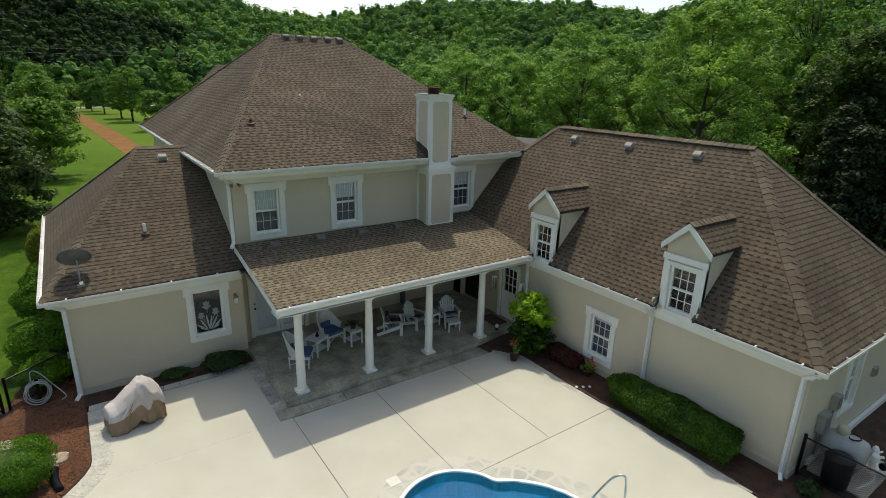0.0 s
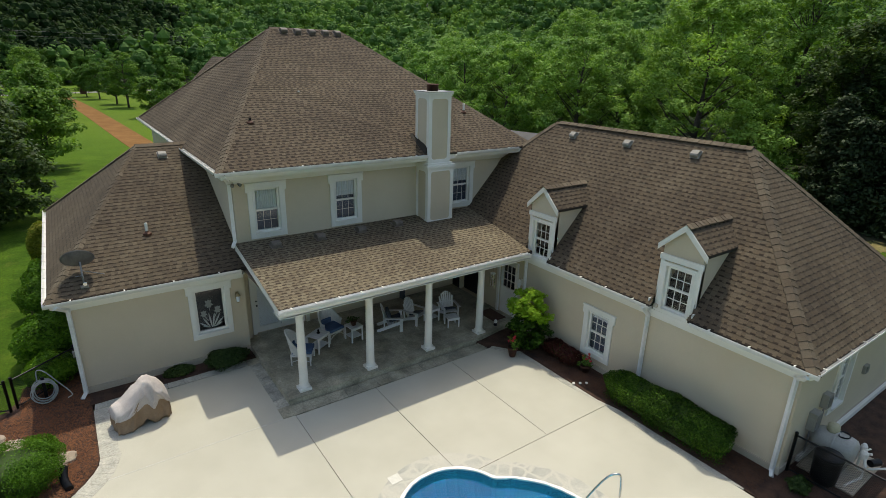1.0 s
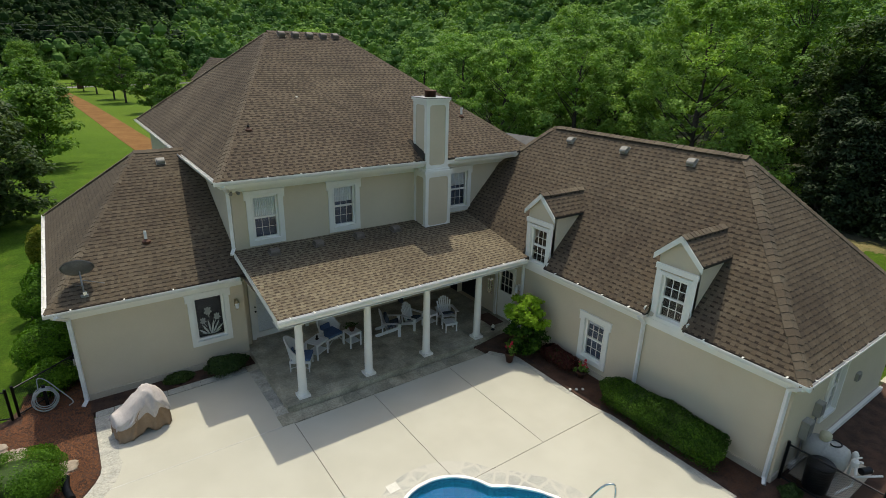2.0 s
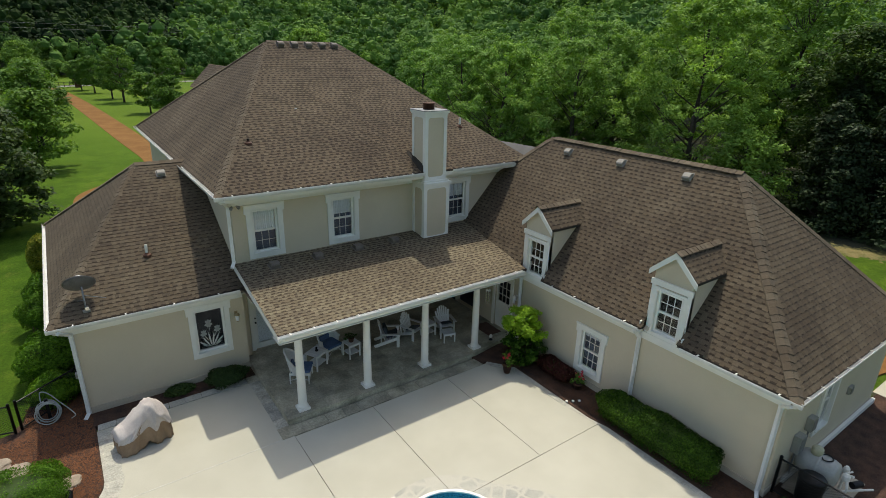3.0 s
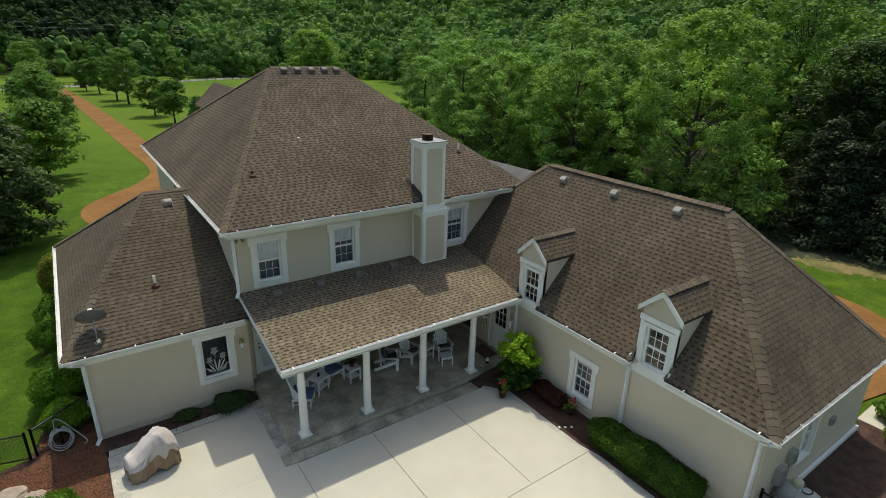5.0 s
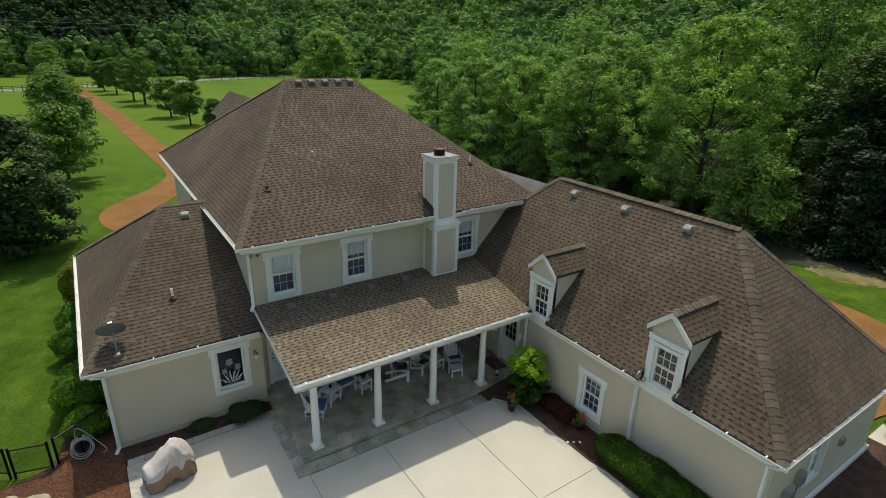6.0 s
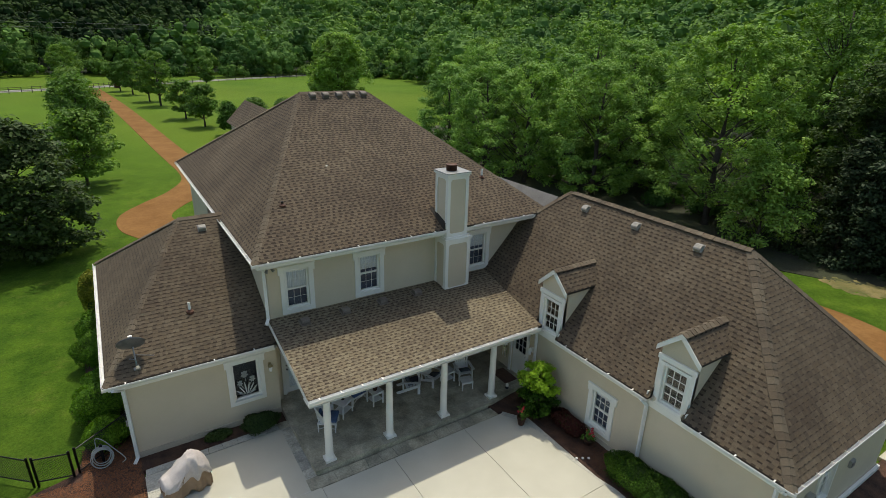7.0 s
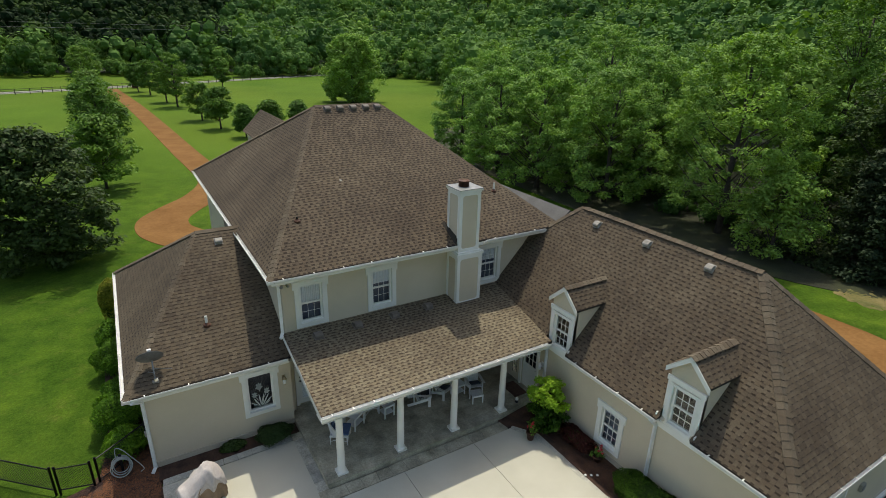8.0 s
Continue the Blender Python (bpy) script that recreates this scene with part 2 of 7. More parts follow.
def lawn_material():
    m, nt, b = tree_of("lawn_grass")
    co = coords(nt)
    a = ramp(nt, noise_node(nt, co, 0.05, 5), [(0.3, (0.047, 0.106, 0.010)), (0.7, (0.082, 0.150, 0.016))])
    dry = ramp(nt, noise_node(nt, co, 0.011, 3), [(0.45, (0.0,) * 3), (0.75, (0.6,) * 3)])
    c = mixc(nt, a, (0.14, 0.175, 0.025), dry)
    sep = nt.nodes.new("ShaderNodeSeparateXYZ")
    nt.links.new(co, sep.inputs[0])
    # grass lightens with distance; its grazing-angle brightness is put into the colour
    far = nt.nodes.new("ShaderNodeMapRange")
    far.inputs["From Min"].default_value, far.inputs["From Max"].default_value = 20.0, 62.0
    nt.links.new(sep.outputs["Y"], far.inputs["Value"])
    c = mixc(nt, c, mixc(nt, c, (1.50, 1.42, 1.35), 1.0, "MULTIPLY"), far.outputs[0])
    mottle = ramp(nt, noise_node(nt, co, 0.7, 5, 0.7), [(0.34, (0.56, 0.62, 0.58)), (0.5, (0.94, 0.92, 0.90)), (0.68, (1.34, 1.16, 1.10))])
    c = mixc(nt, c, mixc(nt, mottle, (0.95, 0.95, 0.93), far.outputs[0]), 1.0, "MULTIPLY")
    clover = ramp(nt, noise_node(nt, co, 0.33, 6, 0.7), [(0.46, (0.0,) * 3), (0.66, (0.7,) * 3)])
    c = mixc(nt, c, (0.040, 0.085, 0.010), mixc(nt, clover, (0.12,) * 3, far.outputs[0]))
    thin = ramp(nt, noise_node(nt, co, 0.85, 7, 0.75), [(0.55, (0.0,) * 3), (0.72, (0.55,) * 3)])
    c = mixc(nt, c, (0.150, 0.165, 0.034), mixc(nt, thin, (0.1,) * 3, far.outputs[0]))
    f = noise_node(nt, co, 9, 6, 0.8)
    c = mixc(nt, c, ramp(nt, f, [(0.25, (0.5,) * 3), (0.75, (1.3,) * 3)]), 1.0, "MULTIPLY")
    nt.links.new(c, b.inputs["Base Color"])
    b.inputs["Roughness"].default_value = 0.9
    b.inputs["Specular IOR Level"].default_value = 0.04
    bump(nt, b, f, 0.8, 0.05)
    return m


LAWN = lawn_material()
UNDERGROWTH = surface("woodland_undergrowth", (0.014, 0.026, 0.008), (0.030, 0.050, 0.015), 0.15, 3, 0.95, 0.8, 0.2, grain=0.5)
STRAW = surface("dry_straw", (0.09, 0.105, 0.018), (0.30, 0.225, 0.085), 0.75, 14, 0.95, 0.8, 0.03, grain=0.4)
# litter colour is lowered to carry the deep shade under the trees
LITTER = surface("shaded_leaf_litter", (0.022, 0.022, 0.011), (0.052, 0.060, 0.018), 0.35, 12, 0.95, 0.8, 0.05, grain=0.4)


def glass_material(name, tint, rough=0.03, ior=1.45):
    m, nt, b = tree_of(name)
    b.inputs["Base Color"].default_value = (*tint, 1)
    b.inputs["Roughness"].default_value = rough
    b.inputs["IOR"].default_value = ior
    b.inputs["Transmission Weight"].default_value = 1.0
    return m


GLASS = glass_material("window_glass", (0.96, 0.98, 0.98))
WATER = glass_material("pool_water", (0.55, 0.92, 1.0), 0.02, 1.33)
ETCH, _, _b = tree_of("etched_glass")
_b.inputs["Base Color"].default_value = (0.42, 0.45, 0.43, 1)
_b.inputs["Roughness"].default_value = 0.6


# ---- builders ----
def empty(name, place=(0, 0, 0), turn=0.0):
    ob = new(name)
    ob.empty_display_size = 0.2
    ob.matrix_world = pose(*place, 0, 0, turn)
    return ob


def link_mesh(name, bm, mat, parent=None, label="", smooth=False):
    me = bpy.data.meshes.new(name)
    bmesh.ops.recalc_face_normals(bm, faces=bm.faces)
    bm.to_mesh(me)
    bm.free()
    if mat:
        me.materials.append(mat)
    if smooth:
        me.polygons.foreach_set("use_smooth", [True] * len(me.polygons))
    ob = new(name, me)
    if parent:
        ob.parent = parent
    if label:
        ob["label"] = label
    return ob


def part(name, bm, mat, parent, label="", smooth=False):
    return link_mesh(name, bm, mat, parent, label, smooth)


def box(bm, x0, x1, y0, y1, z0, z1, bevel=0.0):
    r = bmesh.ops.create_cube(bm, size=1.0, matrix=Matrix.Translation(((x0 + x1) / 2, (y0 + y1) / 2, (z0 + z1) / 2)) @ Matrix.Diagonal((abs(x1 - x0), abs(y1 - y0), abs(z1 - z0), 1)))
    if bevel:
        es = {e for v in r["verts"] for e in v.link_edges}
        bmesh.ops.bevel(bm, geom=list(es), offset=bevel, segments=2, affect="EDGES", profile=0.6)
    return bm


def boxes(*dims, bevel=0.0):
    bm = bmesh.new()
    for d in dims:
        box(bm, *d, bevel=bevel)
    return bm


def beam(bm, a, b, w, h, up=(0, 0, 1)):
    """A bar of w by h from a to b."""
    a, b = Vector(a), Vector(b)
    d = (b - a)
    n = d.length
    d.normalize()
    side = d.cross(Vector(up))
    if side.length < 1e-4:
        side = d.cross(Vector((1, 0, 0)))
    side.normalize()
    top = side.cross(d)
    m = Matrix((d, side, top)).transposed().to_4x4()
    m.translation = (a + b) / 2
    bmesh.ops.create_cube(bm, size=1.0, matrix=m @ Matrix.Diagonal((n, w, h, 1)))
    return bm


def lathe(bm, profile, segs=20, centre=(0, 0)):
    """Turns (radius, z) pairs round an upright axis."""
    rings = []
    for r, z in profile:
        rings.append([bm.verts.new((centre[0] + r * math.cos(2 * math.pi * i / segs), centre[1] + r * math.sin(2 * math.pi * i / segs), z)) for i in range(segs)])
    for a, b in zip(rings, rings[1:]):
        for i in range(segs):
            bm.faces.new((a[i], a[(i + 1) % segs], b[(i + 1) % segs], b[i]))
    bm.faces.new(rings[0][::-1])
    bm.faces.new(rings[-1])
    return bm


def tube(bm, pts, r, segs=8, taper=None):
    """A round pipe along points; taper gives the last radius."""
    pts = [Vector(p) for p in pts]
    rings = []
    for i, p in enumerate(pts):
        d = (pts[min(i + 1, len(pts) - 1)] - pts[max(i - 1, 0)]).normalized()
        s = d.cross(Vector((0, 0, 1)))
        if s.length < 1e-3:
            s = d.cross(Vector((1, 0, 0)))
        s.normalize()
        t = s.cross(d)
        rr = r if taper is None else r + (taper - r) * i / (len(pts) - 1)
        rings.append([bm.verts.new(p + rr * (math.cos(2 * math.pi * k / segs) * s + math.sin(2 * math.pi * k / segs) * t)) for k in range(segs)])
    for a, b in zip(rings, rings[1:]):
        for i in range(segs):
            bm.faces.new((a[i], a[(i + 1) % segs], b[(i + 1) % segs], b[i]))
    bm.faces.new(rings[0][::-1])
    bm.faces.new(rings[-1])
    return bm


def prism(bm, outline, z0, z1):
    """An upright prism over a plan outline."""
    lo = [bm.verts.new((x, y, z0)) for x, y in outline]
    hi = [bm.verts.new((x, y, z1)) for x, y in outline]
    n = len(outline)
    bm.faces.new(lo[::-1])
    bm.faces.new(hi)
    for i in range(n):
        bm.faces.new((lo[i], lo[(i + 1) % n], hi[(i + 1) % n], hi[i]))
    return bm


def array_mesh(name, verts, faces_n, mat, parent=None, label=""):
    """One mesh of separate faces with faces_n corners each, from a flat array of corners."""
    verts = np.asarray(verts, dtype=np.float32).reshape(-1, 3)
    me = bpy.data.meshes.new(name)
    n = len(verts)
    me.vertices.add(n)
    me.vertices.foreach_set("co", verts.ravel())
    me.loops.add(n)
    me.loops.foreach_set("vertex_index", np.arange(n, dtype=np.int32))
    k = n // faces_n
    me.polygons.add(k)
    me.polygons.foreach_set("loop_start", np.arange(k, dtype=np.int32) * faces_n)
    me.materials.append(mat)
    me.update(calc_edges=True)
    ob = new(name, me)
    if parent:
        ob.parent = parent
    if label:
        ob["label"] = label
    return ob


def indexed_mesh(name, verts, faces, mat, parent=None, smooth=False):
    me = bpy.data.meshes.new(name)
    me.from_pydata([tuple(map(float, v)) for v in verts], [], [tuple(map(int, f)) for f in faces])
    me.materials.append(mat)
    if smooth:
        me.polygons.foreach_set("use_smooth", [True] * len(me.polygons))
    me.update()
    ob = new(name, me)
    if parent:
        ob.parent = parent
    return ob

# ---- ground ----
def smooth01(a):
    a = np.clip(a, 0, 1)
    return a * a * (3 - 2 * a)


def land(x, y):
    """Height of the land: a level yard, a field, and wooded hills round it."""
    x, y = np.asarray(x, float), np.asarray(y, float)
    dx, dy = x + 4, y + 12
    r, az = np.hypot(dx, dy), np.degrees(np.arctan2(dx, dy))
    tall = np.interp(az, [-30, 0, 8, 14, 17.6, 20.2, 23.1, 26.6, 31, 33.2, 41, 48.9, 52, 56, 60, 80], [76, 76, 66, 50, 44.5, 43, 40.5, 47.5, 52.5, 56, 53.5, 46, 40.5, 40, 48, 70])
    near = 215 - 110 * smooth01((az - 25) / 40)
    z = -0.12 + tall * smooth01((r - near) / 300)
    return z


def spread(lo, hi, fine_lo, fine_hi, step, grow):
    out, s, v = list(np.arange(fine_lo, fine_hi + 1e-6, step)), step, fine_lo
    while v > lo:
        s *= grow
        v -= s
        out.insert(0, v)
    s, v = step, out[-1]
    while v < hi:
        s *= grow
        v += s
        out.append(v)
    return np.array(out)


gx, gy = spread(-2600, 2600, -9, 22, 0.5, 1.10), spread(-2600, 2600, -20, 24, 0.5, 1.10)
GX, GY = np.meshgrid(gx, gy)
GZ = land(GX, GY)
under = (GX > -4.2) & (GX < 6.6) & (GY < 2.2) & (GY > -12.6)
GZ[under] = -1.6
nx, ny = len(gx), len(gy)
idx = np.arange(nx * ny).reshape(ny, nx)
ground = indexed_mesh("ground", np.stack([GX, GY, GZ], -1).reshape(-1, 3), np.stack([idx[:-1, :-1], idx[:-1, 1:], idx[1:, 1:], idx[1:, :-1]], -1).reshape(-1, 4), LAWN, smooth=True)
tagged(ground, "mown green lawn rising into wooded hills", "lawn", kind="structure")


def strip(name, pts, widths, mat, z, label, category):
    """A flat ribbon on the ground along plan points."""
    bm = bmesh.new()
    rows = []
    n = len(pts)
    for i, (x, y) in enumerate(pts):
        d = Vector(pts[min(i + 1, n - 1)]) - Vector(pts[max(i - 1, 0)])
        s = Vector((d.y, -d.x)).normalized() * widths[i] / 2
        g = float(land(x, y)) + z
        rows.append([bm.verts.new((x - s.x, y - s.y, g - 0.1)), bm.verts.new((x - s.x * 0.97, y - s.y * 0.97, g)), bm.verts.new((x + s.x * 0.97, y + s.y * 0.97, g)), bm.verts.new((x + s.x, y + s.y, g - 0.1))])
    for a, b in zip(rows, rows[1:]):
        for k in range(3):
            bm.faces.new((a[k], a[k + 1], b[k + 1], b[k]))
    return tagged(link_mesh(name, bm, mat), label, category, kind="structure")


def curve_pts(ctrl, per=8):
    """Catmull-Rom through control points, as a list of tuples."""
    c = [np.array(p, float) for p in ctrl]
    c = [2 * c[0] - c[1], *c, 2 * c[-1] - c[-2]]
    out = []
    for i in range(1, len(c) - 2):
        for k in range(per):
            t = k / per
            p0, p1, p2, p3 = c[i - 1], c[i], c[i + 1], c[i + 2]
            out.append(tuple(0.5 * (2 * p1 + (p2 - p0) * t + (2 * p0 - 5 * p1 + 4 * p2 - p3) * t * t + (3 * p1 - p0 - 3 * p2 + p3) * t ** 3)))
    out.append(tuple(c[-2]))
    return out


drive = curve_pts([(-3.5, 143.0), (-2.95, 136), (-0.68, 108.5), (0.6, 88.6), (1.68, 69), (2.33, 57), (2.83, 49.2), (3.1, 44), (2.85, 40.2), (1.2, 36.2), (-0.9, 33.3), (-2.2, 31.1), (-2.45, 29.1), (-2.0, 27.3), (-0.6, 25.4), (3.0, 24.0), (9.0, 23.6)])
strip("clay_driveway", drive, [2.85] * (len(drive) - 72) + list(np.linspace(2.85, 3.65, 32)) + [3.65] * 40, DIRT, 0.03, "reddish clay gravel driveway curving over the lawn", "driveway")
pad = curve_pts([(17.2, -8.5), (19.2, -8.8), (22.4, -8.5), (25.2, -6.8), (26.3, -4.6), (26.4, -1.6), (26.2, 3.0), (25.0, 7.0), (20.0, 8.5)], 6)
tagged(link_mesh("clay_parking_pad", prism(bmesh.new(), pad + [(15.1, 8.5), (15.1, -8.0)], -0.4, -0.06), DIRT), "reddish clay parking pad beside the garage", "parking pad", kind="structure")
# dry grass lies in ragged low tufts, thick along the middle of the verge and thin at its rims
straw = np.array(curve_pts([(30.6, -1.3), (31.2, -2.4), (31.9, -3.8), (33.0, -5.6), (35.0, -8.6)], 12))
tufts = np.random.default_rng(3)
bm = bmesh.new()
for k in range(900):
    c = straw[tufts.integers(len(straw))] + tufts.normal(size=2) * (0.42, 0.42)
    r, z, turn_by = tufts.uniform(0.10, 0.34), land(*c) + 0.012, tufts.uniform(0, 6.28)
    rim = []
    for a in range(9):
        q = r * tufts.uniform(0.45, 1.2)
        ang = turn_by + a * 2 * math.pi / 9
        rim.append(bm.verts.new((c[0] + q * math.cos(ang), c[1] + q * math.sin(ang), z)))
    top = bm.verts.new((c[0], c[1], z + tufts.uniform(0.02, 0.05)))
    for a in range(9):
        bm.faces.new((rim[a], rim[(a + 1) % 9], top))
tagged(link_mesh("dry_grass", bm, STRAW), "pale dry grass at the wood's shaded edge", "dry grass", kind="stuff")
road = curve_pts([(-120, 112), (-60, 126), (-24, 138), (10, 155), (60, 181), (110, 200)])
strip("country_road", road, [4.5] * len(road), ROAD, 0.05, "pale country road behind a paddock fence", "road")

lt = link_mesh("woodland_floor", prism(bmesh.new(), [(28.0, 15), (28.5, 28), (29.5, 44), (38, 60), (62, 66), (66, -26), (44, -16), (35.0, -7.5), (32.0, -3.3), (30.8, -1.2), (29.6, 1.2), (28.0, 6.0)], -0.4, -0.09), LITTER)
tagged(lt, "brown leaf litter under the yard trees, darkened for their shade", "woodland floor", kind="structure")

# ---- patio slab and pool ----
POOL = [(1.30, -5.68, 1.26), (1.50, -7.35, 2.24), (1.9, -9.7, 2.1)]


def in_pool(x, y, grow=0.0):
    return any((x - a) ** 2 + (y - b) ** 2 < (r + grow) ** 2 for a, b, r in POOL)


def pool_outline(grow=0.0, n=150):
    """Outline of the joined circles, walked round from a point inside."""
    out = []
    for i in range(n):
        a = 2 * math.pi * i / n
        d = (math.cos(a), math.sin(a))
        r = 0.0
        best = 0.0
        while r < 8:
            if in_pool(1.3 + d[0] * r, -7.6 + d[1] * r, grow):
                best = r
            r += 0.02
        out.append((1.3 + d[0] * best, -7.6 + d[1] * best))
    return out


patio = new("patio")
tagged(patio, "cream concrete pool patio with saw-cut joints", "patio", kind="structure")


def edge_left(y):
    """Left edge of the slab, which bows out towards the pool side."""
    return max(-6.4, -4.82 - 0.95 * max(0.0, min(1.0, (0.2 - y) / 1.3)) ** 1.6 - 0.9 * max(0.0, -1.1 - y) ** 0.8)


def slab_panel(x0, x1, y0, y1, cell=0.1):
    """One panel of the slab between joints, with the pool left open."""
    bm = bmesh.new()
    verts = {}

    def v(i, j, z):
        if (i, j, z) not in verts:
            verts[(i, j, z)] = bm.verts.new((xs[i], ys[j], z))
        return verts[(i, j, z)]

    near = any(x0 - 0.4 < a + r and x1 + 0.4 > a - r and y0 - 0.4 < b + r and y1 + 0.4 > b - r for a, b, r in POOL)
    step = cell if near else 4.0
    xs = np.linspace(x0, x1, max(2, int((x1 - x0) / step) + 2))
    ys = np.linspace(y0, y1, max(2, int((y1 - y0) / step) + 2))
    live = {(i, j) for i in range(len(xs) - 1) for j in range(len(ys) - 1) if not in_pool((xs[i] + xs[i + 1]) / 2, (ys[j] + ys[j + 1]) / 2, 0.12)}
    for i, j in live:
        bm.faces.new((v(i, j, 0.0), v(i + 1, j, 0.0), v(i + 1, j + 1, 0.0), v(i, j + 1, 0.0)))
        for (a, b), p, q in (((i - 1, j), (i, j + 1), (i, j)), ((i + 1, j), (i + 1, j), (i + 1, j + 1)), ((i, j - 1), (i, j), (i + 1, j)), ((i, j + 1), (i + 1, j + 1), (i, j + 1))):
            if (a, b) not in live:
                bm.faces.new((v(*p, 0.0), v(*p, -0.14), v(*q, -0.14), v(*q, 0.0)))
    return part("panel", bm, CONCRETE, patio)


G = 0.008
for x0, x1, y0, y1 in ((-0.42, 1.97, -4.92, -0.66), (1.97, 4.67, -4.92, -0.66), (4.67, 7.02, -4.92, -0.66), (2.4, 7.02, -9.4, -4.92), (-0.42, 2.4, -9.4, -4.92),
                       (-0.42, 7.02, -13, -9.4)):
    slab_panel(x0 + G, x1 - G, y0 + G, y1 - G)
bm = bmesh.new()
ys = list(np.linspace(2.46, -0.605, 16))
prism(bm, [(-0.72, -0.605), (-0.72, 2.52)] + [(edge_left(y), y) for y in ys], -0.14, 0.0)
part("panel", bm, CONCRETE, patio)
bm = bmesh.new()
ys = list(np.linspace(-0.634, -13, 40))
prism(bm, [(-0.428, -13), (-0.428, -0.634)] + [(edge_left(y), y) for y in ys], -0.14, 0.0)
part("panel", bm, CONCRETE, patio)
part("joint_caulk", boxes((-5.3, -0.73, -0.632, -0.607, -0.1, 0.003)), surface("pale_caulk", (0.50, 0.48, 0.42), (0.64, 0.62, 0.56), 6, 40, 0.8, 0.2, 0.002), patio, "pale caulked joint")
bm = boxes((-0.47, 7.0, -4.2, -0.7, -0.16, -0.03))
part("joint_bed", bm, JOINT, patio)

# stamped stone borders of the slab
def border_stones(parent, pts, width, z, seed, mat, size=0.45):
    """A row of stamped stones along a line, each a low slab that shares its joints with the next."""
    rng = random.Random(seed)
    pts = [Vector(p) for p in pts]
    line = [pts[0]]
    for a, b in zip(pts, pts[1:]):
        n = max(1, round((b - a).length / size))
        line += [a.lerp(b, (k + 1) / n) for k in range(n)]
    sides = []
    for i, p in enumerate(line):
        d = (line[min(i + 1, len(line) - 1)] - line[max(i - 1, 0)]).normalized()
        d = Vector((d.x + rng.uniform(-0.12, 0.12), d.y + rng.uniform(-0.12, 0.12))).normalized()
        sides.append(p + Vector((-d.y, d.x)) * width * rng.uniform(0.92, 1.05))
    for i in range(len(line) - 1):
        k = [line[i].lerp(line[i + 1], 0.012), line[i + 1].lerp(line[i], 0.012), sides[i + 1].lerp(sides[i], 0.012), sides[i].lerp(sides[i + 1], 0.012)]
        part("stone", prism(bmesh.new(), [(c.x, c.y) for c in k], -0.1, z + rng.uniform(0, 0.003)), mat, parent)


stone_border = new("stone_border")
tagged(stone_border, "stamped grey stone border round the concrete patio", "border", kind="structure")
border_stones(stone_border, [(edge_left(y), y) for y in np.linspace(-2.4, 2.42, 21)], -0.42, 0.006, 3, COPING_STONE, 0.38)
border_stones(stone_border, [(-4.8, 2.47), (-0.75, 2.56)], 0.3, 0.006, 4, COPING_STONE)
border_stones(stone_border, [(6.25, -0.7), (6.62, -1.3), (6.85, -2.2), (6.78, -3.5), (6.96, -4.8), (6.90, -6.0), (6.86, -7.1), (6.92, -8.0), (7.06, -8.8)], 0.26, 0.005, 5, COPING_STONE, 0.36)
border_stones(stone_border, [(-0.72, 2.5), (-0.72, -0.62)], 0.34, 0.006, 6, STONE_GREY, 0.42)
border_stones(stone_border, [(-0.40, -0.64), (6.2, -0.66)], 0.46, 0.006, 7, STAMPED, 0.5)
bm = boxes((-0.74, -0.36, 2.48, 2.9, -0.1, 0.008))
part("stone", bm, STAMPED, stone_border)
bm = boxes((-0.74, -0.36, -0.63, -0.14, -0.1, 0.012))
part("stone", bm, STAMPED, stone_border)

pool = new("swimming_pool")
tagged(pool, "curved in-ground swimming pool with bright blue water", "pool", kind="structure")
rim0, rim1, rim2 = pool_outline(0.0), pool_outline(0.075), pool_outline(0.55)


def ring_bm(inner, outer, z0, z1):
    bm = bmesh.new()
    n = len(inner)
    a = [bm.verts.new((x, y, z1)) for x, y in inner]
    b = [bm.verts.new((x, y, z1)) for x, y in outer]
    c = [bm.verts.new((x, y, z0)) for x, y in inner]
    d = [bm.verts.new((x, y, z0)) for x, y in outer]
    for i in range(n):
        j = (i + 1) % n
        bm.faces.new((a[i], a[j], b[j], b[i]))
        bm.faces.new((c[i], a[i], a[j], c[j]) if False else (c[i], c[j], a[j], a[i]))
        bm.faces.new((b[i], b[j], d[j], d[i]))
    return bm


part("coping_edge", ring_bm(rim0, rim1, -0.018, 0.022), WHITE, pool, "white pool coping edge")
part("joint", boxes((1.962, 1.978, -4.53, -4.03, -0.05, 0.0065), (2.40, 3.05, -4.928, -4.912, -0.05, 0.0065)), JOINT, pool)
part("stained_surround", ring_bm(rim1, rim2, -0.1, 0.004), STAINED, pool, "stained concrete pool surround")
bm = bmesh.new()
top = [bm.verts.new((x, y, -0.02)) for x, y in rim0]
mid = [bm.verts.new((x, y, -0.355)) for x, y in rim0]
low = [bm.verts.new((1.3 + (x - 1.3) * 0.93, -7.6 + (y + 7.6) * 0.93, -1.35)) for x, y in rim0]
for i in range(len(top)):
    j = (i + 1) % len(top)
    bm.faces.new((mid[i], mid[j], low[j], low[i]))
bm.faces.new(low)
part("liner", bm, LINER, pool)
part("tile_band", ring_bm(rim0, [(1.3 + (x - 1.3) * 1.003, -7.6 + (y + 7.6) * 1.003) for x, y in rim0], -0.36, -0.02), LINER_BAND, pool, "patterned dark blue waterline band")
water = indexed_mesh("water", [(1.3 + (x - 1.3) * 0.999, -7.6 + (y + 7.6) * 0.999, -0.13) for x, y in rim0], [range(len(rim0))], WATER, pool)
water["label"] = "still blue pool water"
water.visible_shadow = False

